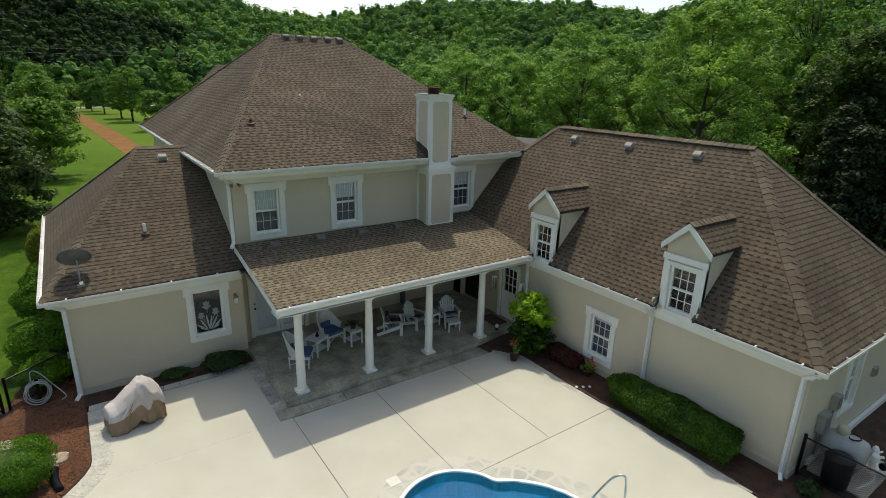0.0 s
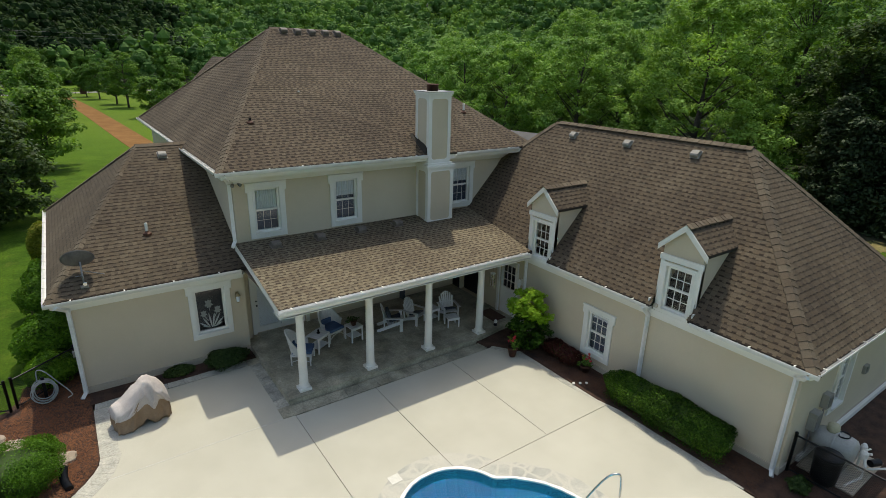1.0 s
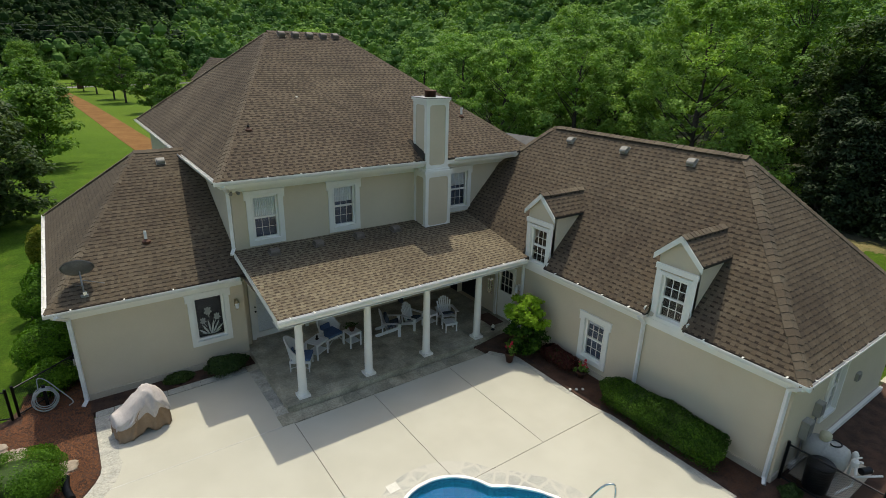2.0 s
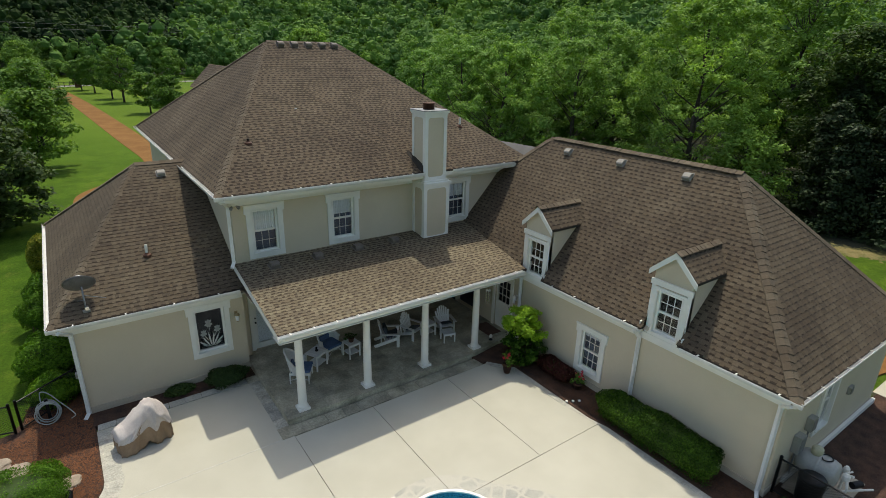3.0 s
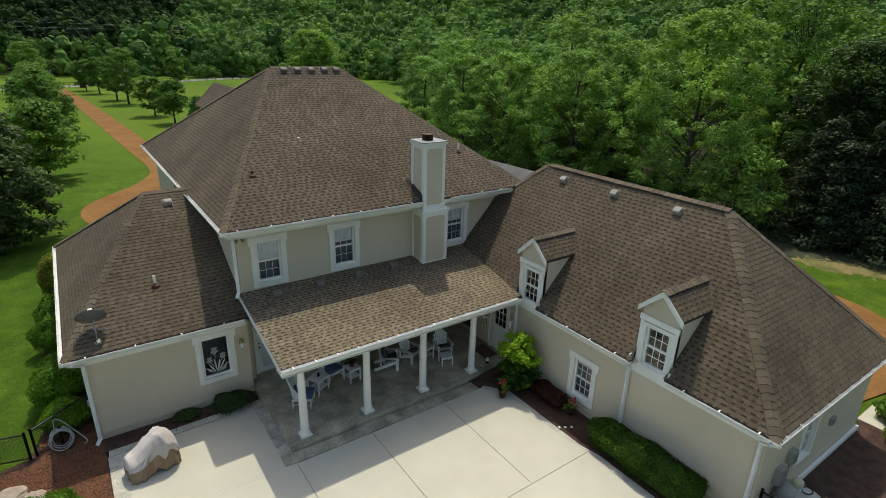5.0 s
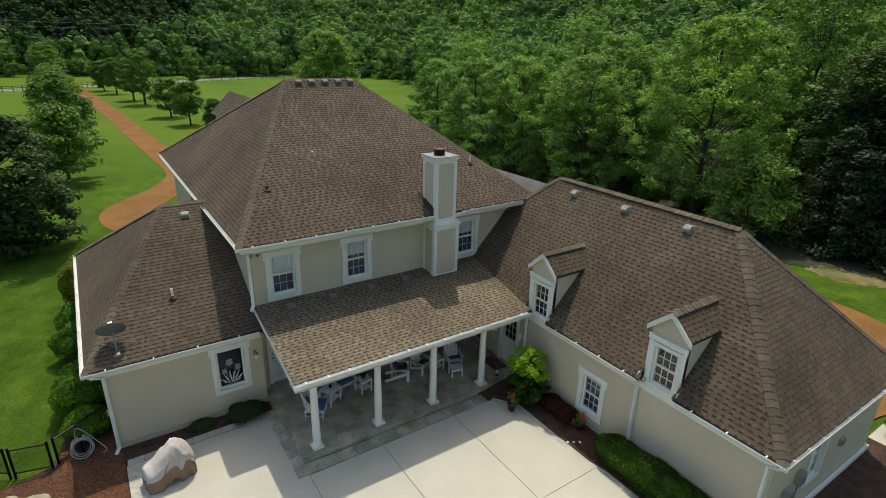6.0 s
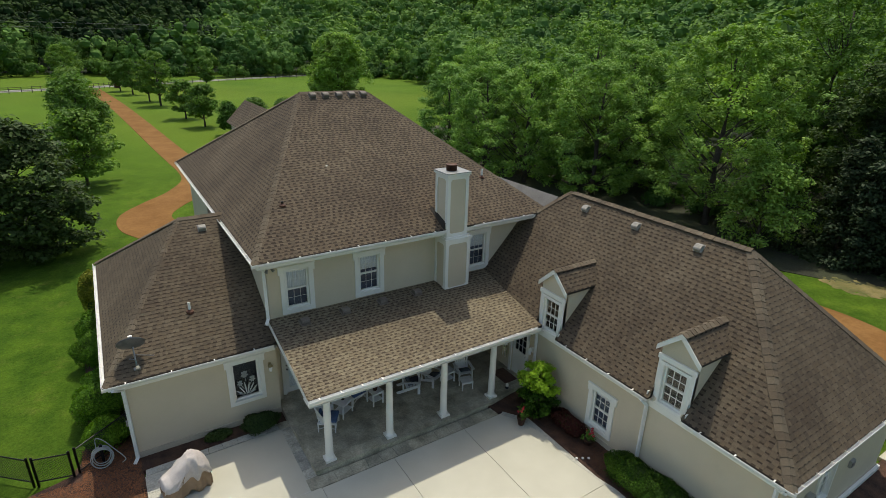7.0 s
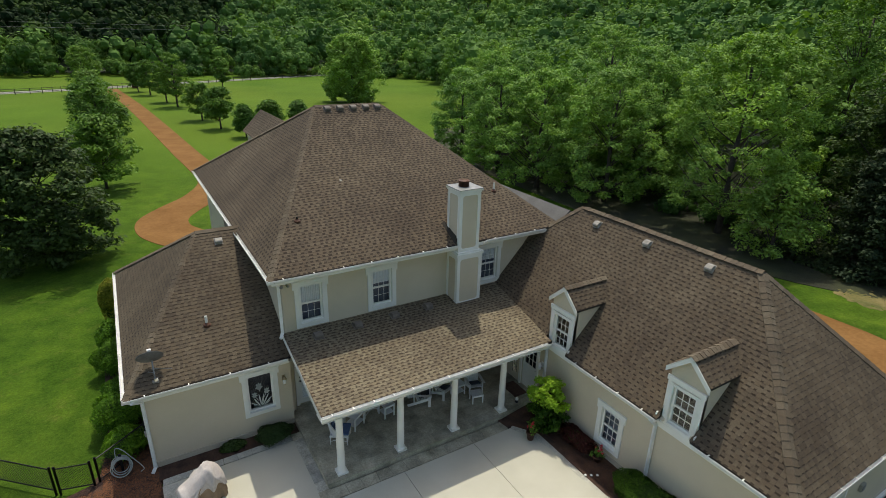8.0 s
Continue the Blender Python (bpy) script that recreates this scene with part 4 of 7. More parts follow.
# roofs
MZ, LZ = 5.93, 2.98
hip_roof("main_roof", -0.86, 11.2, 2.98, 19.62, MZ, ((3.62, 11.3), (6.74, 11.3), 10.18), ("south", "west"), "x", 11, ((0, 4), (1, 5), (4, 5), (3, 4)), "steep brown main roof")
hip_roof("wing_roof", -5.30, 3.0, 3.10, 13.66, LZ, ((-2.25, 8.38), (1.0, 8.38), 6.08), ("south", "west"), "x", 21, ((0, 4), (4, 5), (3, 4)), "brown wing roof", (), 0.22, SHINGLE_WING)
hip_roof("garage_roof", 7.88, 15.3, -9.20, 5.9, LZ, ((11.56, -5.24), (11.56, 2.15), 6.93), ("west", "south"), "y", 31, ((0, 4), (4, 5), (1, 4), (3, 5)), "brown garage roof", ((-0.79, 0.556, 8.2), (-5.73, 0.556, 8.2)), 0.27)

# porch roof: low slope under the upper windows
PZ0, PZ1, PY0 = 3.08, 3.60, -0.55
bm = bmesh.new()
sl = Vector((0, 3.64 - PY0, PZ1 - PZ0))
PZN = PZ0 + (-0.18 - PY0) * (PZ1 - PZ0) / (3.64 - PY0)
pr = [(-0.60, PY0, PZ0), (8.0, PY0, PZ0), (8.0, -0.18, PZN), (9.0, -0.18, PZN), (9.0, 3.64, PZ1), (-0.50, 3.64, PZ1)]
hi = [bm.verts.new(p) for p in pr]
lo = [bm.verts.new((x, y, z - 0.09)) for x, y, z in pr]
bm.faces.new(hi)
bm.faces.new(lo[::-1])
for i in range(6):
    bm.faces.new((lo[i], lo[(i + 1) % 6], hi[(i + 1) % 6], hi[i]))
porch_roof = part("porch_roof", bm, DECK, house, "low brown shingle porch roof")
shingle_field("porch_roof", (-0.60, PY0, PZ0 + 0.006), (1, 0, 0), sl.normalized(), [(0, 0), (9.3, 0), (9.3, sl.length), (0.1, sl.length)], single=(0.4, 3.6, 1.5), seed=41, band_high=0.36, skip=lambda a, b: a > 8.58 and b < 0.38)
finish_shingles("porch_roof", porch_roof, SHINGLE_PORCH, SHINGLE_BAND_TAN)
single_shingles("porch_roof", porch_roof)
# unseen ceiling; its dark brown is chosen to cut light bounced onto the porch
part("porch_ceiling", boxes((-0.40, 8.18, PY0 + 0.25, 4.12, 2.80, 2.86)), surface("dim_ceiling", (0.20, 0.145, 0.095), (0.28, 0.205, 0.14), 1.5, 20, 0.6, 0.2, 0.003), house, "unseen porch ceiling, dark to cut bounced light")
part("porch_beam", boxes((-0.12, 8.18, 0.02, 0.30, 2.58, 2.80), (-0.12, 0.16, 0.30, 3.41, 2.58, 2.80)), WHITE, house, "white porch beam")
part("porch_fascia", boxes((-0.58, 8.0, PY0 + 0.005, PY0 + 0.03, PZ0 - 0.22, PZ0 - 0.01), (-0.58, -0.40, PY0 + 0.03, 0.0, 2.80, 2.83)), WHITE, house)
bm = bmesh.new()
beam(bm, (-0.585, PY0 + 0.02, PZ0 - 0.10), (-0.49, 3.62, PZ1 - 0.10), 0.03, 0.2)
part("porch_rake", bm, WHITE, house)
part("porch_soffit", boxes((-0.57, 8.0, PY0 + 0.03, 0.02, 2.795, 2.815)), WHITE, house)

# fascia, frieze and soffit
def trim_run(name, dims):
    part(name, boxes(*dims), WHITE, house)


trim_run("main_fascia", [(-0.84, 11.1, 3.0, 3.03, 5.73, 5.92), (-0.84, -0.81, 3.03, 19.6, 5.73, 5.92)])
trim_run("main_soffit", [(-0.81, 11.1, 3.03, 3.64, 5.70, 5.73), (-0.81, -0.40, 3.64, 19.2, 5.70, 5.73)])
trim_run("main_frieze", [(-0.45, 10.7, 3.59, 3.64, 5.44, 5.70), (-0.45, -0.40, 3.64, 19.2, 5.44, 5.70), (-0.48, 10.7, 3.56, 3.59, 5.62, 5.70)])
trim_run("wing_fascia", [(-5.28, -0.5, 3.12, 3.15, 2.79, 2.97), (-5.28, -5.25, 3.15, 13.6, 2.79, 2.97)])
trim_run("wing_soffit", [(-5.25, -0.42, 3.15, 3.41, 2.76, 2.79), (-5.25, -4.95, 3.41, 13.5, 2.76, 2.79)])
trim_run("wing_frieze", [(-4.99, -0.42, 3.37, 3.41, 2.58, 2.76)])
trim_run("garage_fascia", [(7.90, 7.93, -9.18, -6.34, 2.79, 2.97), (7.93, 8.14, -6.37, -6.34, 2.79, 3.15), (7.90, 7.93, -5.12, -1.40, 2.79, 2.97), (7.93, 8.14, -5.12, -5.09, 2.79, 3.15), (7.93, 8.14, -1.43, -1.40, 2.79, 3.15), (7.90, 7.93, -0.18, 0.1, 2.79, 2.97), (7.93, 15.2, -9.18, -9.15, 2.79, 2.97)])
trim_run("garage_soffit", [(7.93, 8.18, -9.15, -6.37, 2.76, 2.79), (7.93, 8.18, -5.09, -1.43, 2.76, 2.79), (8.18, 15.2, -9.15, -8.93, 2.76, 2.79)])
trim_run("garage_frieze", [(8.14, 8.18, -8.97, 0.0, 2.56, 2.76), (8.18, 15.0, -8.97, -8.93, 2.56, 2.76)])

gutter("main_gutter", (-0.98, 3.0, 5.93), (6.1, 3.0, 5.93), (0, -1, 0), 1.0)
gutter("main_gutter", (7.3, 3.0, 5.93), (10.3, 3.0, 5.93), (0, -1, 0), 1.0)
gutter("main_gutter", (-0.86, 3.0, 5.93), (-0.86, 19.6, 5.93), (-1, 0, 0), 0.6)
gutter("wing_gutter", (-5.42, 3.12, 2.98), (-0.55, 3.12, 2.98), (0, -1, 0), 1.0)
gutter("wing_gutter", (-5.30, 3.12, 2.98), (-5.30, 13.6, 2.98), (-1, 0, 0), 0.8)
gutter("garage_gutter", (7.90, -9.3, 2.98), (7.90, -6.4, 2.98), (-1, 0, 0), 0.9)
gutter("garage_gutter", (7.90, -5.15, 2.98), (7.90, -1.45, 2.98), (-1, 0, 0), 0.9)
gutter("garage_gutter", (7.88, -9.18, 2.98), (15.2, -9.18, 2.98), (0, -1, 0), 0.7)
gutter("porch_gutter", (-0.62, PY0, PZ0), (7.8, PY0, PZ0), (0, -1, 0), 0.62)

downpipe([(-0.75, 2.95, 5.80), (-0.52, 3.50, 5.50), (-0.52, 3.50, 3.72), (-0.62, 3.35, 3.62)])
downpipe([(-5.15, 3.02, 2.86), (-4.92, 3.33, 2.62), (-4.92, 3.33, 0.12), (-5.02, 3.18, 0.04)])
downpipe([(7.82, -9.1, 2.86), (8.11, -8.83, 2.60), (8.11, -8.83, 0.12), (7.98, -8.9, 0.04)])
downpipe([(7.82, -5.05, 2.86), (8.11, -5.05, 2.55), (8.11, -5.05, 0.08)])
downpipe([(7.85, -0.45, 2.95), (8.10, -0.22, 2.72), (8.10, -0.22, 0.1)])

# windows
for x, w in UP:
    window((x, WY, 3.84), 0, w, 1.40, 0.17, curtain=0.48 if x < 1 else 0.40, bar=0.005)
for x, w, a, b in LW:
    window((x, 3.41, a), 0, w, b - a, 0.15, kind="fixed")
for y, w, a, b in GW:
    window((8.18, y, a), -90, w, b - a, 0.17, curtain=0.15)
window((10.80, -8.93, 0.95), 0, 0.70, 1.45, 0.14)
for x in (3.55, 4.75):
    window((x, 4.12, 0.75), 0, 1.2, 1.40, 0.07, kind="fixed", head=0, sill=False)


def dormer(y):
    """A gabled wall dormer over the garage eave, facing the patio."""
    d = empty("dormer")
    d.parent = house
    d["label"] = "gabled dormer with white trim"
    fx, hw, ze, za = 8.15, 0.55, 4.72, 5.24
    slope = (6.93 - 2.98) / (11.56 - 7.88)

    def back(z):
        return 7.88 + (z - 2.98) / slope + 0.12

    bm = bmesh.new()
    ww, w0, w1 = 0.37, 2.90, 4.13
    # front wall round the window
    for a, b, c, e in ((-hw, -ww, 2.8, ze), (ww, hw, 2.8, ze), (-ww, ww, 2.8, w0), (-ww, ww, w1, ze)):
        box(bm, fx, fx + 0.14, y + a, y + b, c, e)
    v = [bm.verts.new(p) for p in ((fx, y - hw, ze), (fx, y + hw, ze), (fx, y, za), (fx + 0.14, y - hw, ze), (fx + 0.14, y + hw, ze), (fx + 0.14, y, za))]
    bm.faces.new((v[0], v[1], v[2]))
    bm.faces.new((v[5], v[4], v[3]))
    for i, j in ((0, 1), (1, 2), (2, 0)):
        bm.faces.new((v[i], v[j], v[j + 3], v[i + 3]))
    for s in (-1, 1):
        o = [(fx + 0.14, 2.9), (back(2.9) + 0.1, 2.9), (back(ze), ze), (fx + 0.14, ze)]
        a = [bm.verts.new((x, y + s * hw, z)) for x, z in o]
        b = [bm.verts.new((x, y + s * (hw - 0.12), z)) for x, z in o]
        bm.faces.new(a)
        bm.faces.new(b[::-1])
        for i in range(4):
            bm.faces.new((a[i], a[(i + 1) % 4], b[(i + 1) % 4], b[i]))
    part("dormer_wall", bm, STUCCO, d)
    # roof
    ov, ex = 0.11, fx - 0.08
    ze2 = ze - ov * (za - ze) / hw
    bm = bmesh.new()
    for s in (-1, 1):
        pts = [(ex, y + s * (hw + ov), ze2), (ex, y, za), (back(za) + 0.1, y, za), (back(ze2) + 0.1, y + s * (hw + ov), ze2)]
        a = [bm.verts.new((p[0], p[1], p[2] + 0.07)) for p in pts]
        b = [bm.verts.new(p) for p in pts]
        bm.faces.new(a)
        bm.faces.new(b[::-1])
        for i in range(4):
            bm.faces.new((a[i], a[(i + 1) % 4], b[(i + 1) % 4], b[i]))
    roof = part("dormer_roof", bm, DECK, d)
    for s in (-1, 1):
        up = Vector((0, -s * (hw + ov), za - ze2))
        ln = up.length
        l2 = back(za) + 0.1 - ex
        l1 = back(ze2) + 0.1 - ex
        shingle_field("dormer", (ex, y + s * (hw + ov), ze2 + 0.078), (1, 0, 0), up.normalized(), [(0, 0), (l1, 0), (l2, ln), (0, ln)], seed=int(50 + y + s), band_high=0.25)
    finish_shingles("dormer", roof)
    SH.pop("dormer")
    caps(roof, (ex, y, za + 0.07), (back(za) - 0.05, y, za + 0.07), step=0.17, seed=int(60 + y), raise_by=0.02)
    # bargeboards and corner boards
    bm = bmesh.new()
    for s in (-1, 1):
        a = [(y + s * (hw + ov + 0.02), ze2 + 0.055), (y, za + 0.085), (y, za - 0.09), (y + s * (hw + ov + 0.02), ze2 - 0.105)]
        va = [bm.verts.new((ex - 0.03, p, q)) for p, q in a]
        vb = [bm.verts.new((ex + 0.004, p, q)) for p, q in a]
        bm.faces.new(va)
        bm.faces.new(vb[::-1])
        for i in range(4):
            bm.faces.new((va[i], va[(i + 1) % 4], vb[(i + 1) % 4], vb[i]))
    part("bargeboard", bm, WHITE, d)
    bm = boxes((fx - 0.04, fx, y - hw - 0.02, y - ww - 0.10, 2.74, 4.27), (fx - 0.04, fx, y + ww + 0.10, y + hw + 0.02, 2.74, 4.27), (fx - 0.06, fx, y - hw - 0.05, y + hw + 0.05, 4.27, 4.42), (fx - 0.06, fx, y - hw - 0.07, y + hw + 0.07, 2.66, 2.80))
    part("corner_trim", bm, WHITE, d)
    w = window((fx, y, w0), -90, 2 * ww, w1 - w0, 0.10, head=0, sill=False)
    w.parent = d


dormer(-0.79)
dormer(-5.73)

# chimney
chim = empty("chimney")
chim.parent = house
chim["label"] = "tall boxed chimney with white corner boards"
cx0, cx1, cy0, cy1 = 6.03, 7.13, 2.86, 3.76
part("chimney_body", boxes((cx0 + 0.02, cx1 - 0.02, cy0 + 0.02, 3.64, 3.3, 5.5), (cx0 + 0.06, cx1 - 0.16, cy0 + 0.06, cy1 - 0.02, 5.5, 7.98)), STUCCO, chim)
for x0, x1, y1, z0, z1, yf in ((cx0, cx1, 3.64, 3.42, 5.46, cy0), (cx0 + 0.04, cx1 - 0.14, cy1, 5.62, 7.94, cy0 + 0.04)):
    dims = []
    t, e = 0.13, 0.02
    for a, b in ((x0, x0 + t), (x1 - t, x1)):
        dims.append((a, b, yf - e + 0.02, yf + 0.02, z0, z1))
    dims += [(x0 + t, x1 - t, yf, yf + 0.02, z0, z0 + t), (x0 + t, x1 - t, yf, yf + 0.02, z1 - t, z1)]
    for sx in (x0, x1):
        o = (sx, sx + 0.02) if sx == x0 else (sx - 0.02, sx)
        dims += [(*o, yf + 0.02, yf + 0.02 + t, z0, z1), (*o, y1 - t, y1, z0, z1), (*o, yf + 0.02 + t, y1 - t, z0, z0 + t), (*o, yf + 0.02 + t, y1 - t, z1 - t, z1)]
    for d in dims:
        part("corner_board", boxes(d), WHITE, chim)
for x0, x1, z0, z1, yf in ((cx0 + 0.13, cx1 - 0.13, 3.55, 5.33, cy0 + 0.003), (cx0 + 0.17, cx1 - 0.27, 5.75, 7.81, cy0 + 0.043)):
    for px, dx in ((x0, 0.11), (x1, -0.11)):
        for pz, dz in ((z0, 0.11), (z1, -0.11)):
            bm = bmesh.new()
            arc = [(px, pz)] + [(px + dx * (1 - math.sin(k * math.pi / 10)), pz + dz * (1 - math.cos(k * math.pi / 10))) for k in range(6)]
            fr = [bm.verts.new((x, yf, z)) for x, z in arc]
            bk = [bm.verts.new((x, yf + 0.016, z)) for x, z in arc]
            bm.faces.new(fr)
            bm.faces.new(bk[::-1])
            for i in range(len(arc)):
                j = (i + 1) % len(arc)
                bm.faces.new((fr[i], fr[j], bk[j], bk[i]))
            part("panel_corner", bm, WHITE, chim)
for xf, y0, y1, z0, z1 in ((cx0 + 0.003, cy0 + 0.15, 3.51, 3.55, 5.33), (cx0 + 0.043, cy0 + 0.19, cy1 - 0.13, 5.75, 7.81)):
    for py, dy in ((y0, 0.11), (y1, -0.11)):
        for pz, dz in ((z0, 0.11), (z1, -0.11)):
            arc = [(py, pz)] + [(py + dy * (1 - math.sin(k * math.pi / 10)), pz + dz * (1 - math.cos(k * math.pi / 10))) for k in range(6)]
            bm = bmesh.new()
            fr = [bm.verts.new((xf, y, z)) for y, z in arc]
            bk = [bm.verts.new((xf + 0.016, y, z)) for y, z in arc]
            bm.faces.new(fr)
            bm.faces.new(bk[::-1])
            for i in range(len(arc)):
                j = (i + 1) % len(arc)
                bm.faces.new((fr[i], fr[j], bk[j], bk[i]))
            part("panel_corner", bm, WHITE, chim)
part("band", boxes((cx0 - 0.05, cx1 + 0.05, cy0 - 0.05, 3.6, 5.46, 5.56), (cx0, cx1 - 0.06, cy0 - 0.01, 3.78, 5.56, 5.63)), WHITE, chim)
part("crown", boxes((cx0 + 0.02, cx1 - 0.12, cy0 + 0.02, cy1 + 0.02, 7.90, 7.96), (cx0 - 0.01, cx1 - 0.09, cy0 - 0.01, cy1 + 0.05, 7.96, 8.03)), WHITE, chim)
part("crown_flashing", boxes((cx0 - 0.02, cx1 - 0.08, cy0 - 0.02, cy1 + 0.06, 8.03, 8.055), bevel=0.006), GREY_METAL, chim, "grey metal chimney top")
bm = lathe(bmesh.new(), [(0.20, 8.045), (0.20, 8.24), (0.22, 8.24), (0.22, 8.27), (0.19, 8.28), (0.17, 8.25)], 20, (6.52, 3.38))
part("flue_cap", bm, RUST, chim, "rusty brown round flue cap", True)
bm = bmesh.new()
v = [bm.verts.new(p) for p in ((cx0 + 0.05, 3.0, 5.95), (cx0 + 0.05, 4.0, 6.50), (cx0 - 0.05, 4.0, 6.50), (cx0 - 0.05, 3.0, 5.95), (cx0 + 0.05, 4.0, 6.57), (cx0 + 0.05, 3.0, 6.2))]
bm.faces.new((v[0], v[1], v[2], v[3]))
bm.faces.new((v[3], v[2], v[4], v[5]))
bm.faces.new((v[1], v[4], v[2]))
bm.faces.new((v[0], v[3], v[5]))
bm.faces.new((v[0], v[5], v[4], v[1]))
part("flashing", bm, DECK, chim)

# porch columns
for i in range(4):
    x = 0.15 + 2.1 * i
    bm = boxes((x - 0.17, x + 0.17, 0.0, 0.34, 0.165, 0.25), bevel=0.012)
    lathe(bm, [(0.155, 0.25), (0.16, 0.28), (0.135, 0.31), (0.125, 0.34), (0.122, 1.0), (0.112, 1.9), (0.104, 2.44), (0.125, 2.46), (0.125, 2.49), (0.14, 2.52)], 28, (x, 0.17))
    box(bm, x - 0.15, x + 0.15, 0.02, 0.32, 2.52, 2.58)
    part("porch_column", bm, WHITE, house, "round white porch column")

# ---- trees ----
def leaf_quads(rng, centres, radii, per, size, squash=0.62, up=0.75):
    """Leaf sprays in flattened clumps, most of them facing up and outwards; returns corners (n, 4, 3)."""
    n = len(centres) * per
    c = np.repeat(centres, per, 0)
    r = np.repeat(radii, per)
    d = rng.normal(size=(n, 3))
    d /= np.linalg.norm(d, axis=1)[:, None]
    p = c + d * (r * rng.random(n) ** 0.5)[:, None] * np.array([1, 1, squash])
    nrm = d * 0.45 + rng.normal(size=(n, 3)) * 0.38 + np.array([0, 0, up])
    nrm /= np.linalg.norm(nrm, axis=1)[:, None]
    a = np.cross(nrm, rng.normal(size=(n, 3)))
    a /= np.linalg.norm(a, axis=1)[:, None]
    b = np.cross(nrm, a)
    s = size * rng.uniform(0.6, 1.3, n)[:, None]
    a, b = a * s, b * s * rng.uniform(0.45, 0.8, n)[:, None]
    return np.stack([p - a, p - b * 0.8 + a * 0.1, p + a, p + b * 0.9 - a * 0.1], 1)


def crown_clumps(rng, n, h, r, base, shape, shell=0.38):
    """Clump centres of a crown between base and h with half-width r; shape bends its outline."""
    out = []
    lob = rng.uniform(0, 6.28, 6)
    while len(out) < n:
        z = rng.random()
        if shape == "cone":
            w = (1 - z) ** 0.8 * 0.95 + 0.06
        elif shape == "oval":
            w = math.sqrt(max(0.0, 1 - (2 * z - 0.85) ** 2 / 1.35)) if z > 0.0 else 0.5
        else:
            w = math.sqrt(max(0.0, 1 - (1.5 * z - 0.52) ** 2)) * (1.0 if z > 0.3 else 0.80 + 0.66 * z)
        a = rng.uniform(0, 2 * math.pi)
        w *= 0.82 + 0.16 * math.sin(3 * a + lob[0] + 5 * z) + 0.12 * math.sin(5 * a + lob[1] - 7 * z)
        q = rng.random() ** shell
        out.append((math.cos(a) * w * r * q, math.sin(a) * w * r * q, base + (h - base) * z))
    return np.array(out)


def tree(name, place, h, r, base, mat, label, seed, clumps=90, per=90, size=0.16, clump_r=0.75, shape="round", group="", trunk=None, shell=0.38):
    """A tree with a tapered trunk, forking limbs to its clumps and a crown of leaf sprays."""
    rng = np.random.default_rng(seed)
    z = float(land(place[0], place[1])) if len(place) < 3 else place[2]
    ob = empty(name, (place[0], place[1], z), rng.uniform(0, 360))
    c = crown_clumps(rng, clumps, h, r, base, shape, shell)
    rr = clump_r * rng.uniform(0.7, 1.3, clumps)
    bm = bmesh.new()
    t = trunk or 0.022 * h + 0.03
    spine = [(0.12 * math.sin(k * 1.3 + seed) * k / 6 * r * 0.2, 0.12 * math.cos(k * 1.7 + seed) * k / 6 * r * 0.2, -0.1 + (h * 0.86 + 0.1) * k / 7) for k in range(8)]
    tube(bm, spine, t, 10, t * 0.18)
    tips = rng.permutation(clumps)[: min(clumps, 34)]
    for i in tips:
        end = Vector(c[i])
        lvl = max(base * 0.75, end.z - 0.55 * math.hypot(end.x, end.y) - 0.1 * h)
        k = min(6.0, max(0.6, (lvl + 0.1) / (h * 0.86 + 0.1) * 7))
        f = k - int(k)
        st = Vector(spine[int(k)]).lerp(Vector(spine[int(k) + 1]), f)
        mid = st.lerp(end, 0.5) + Vector((0, 0, -0.05 * h * 0.3)) + Vector(rng.normal(size=3) * 0.12)
        tube(bm, [st, mid, end], t * 0.24 * (1 - 0.6 * lvl / h), 5, 0.010)
    part("trunk", bm, BARK, ob, "", True)
    array_mesh("crown", leaf_quads(rng, c, rr, per, size), 4, mat, ob)
    return tagged(ob, label, "tree", group)


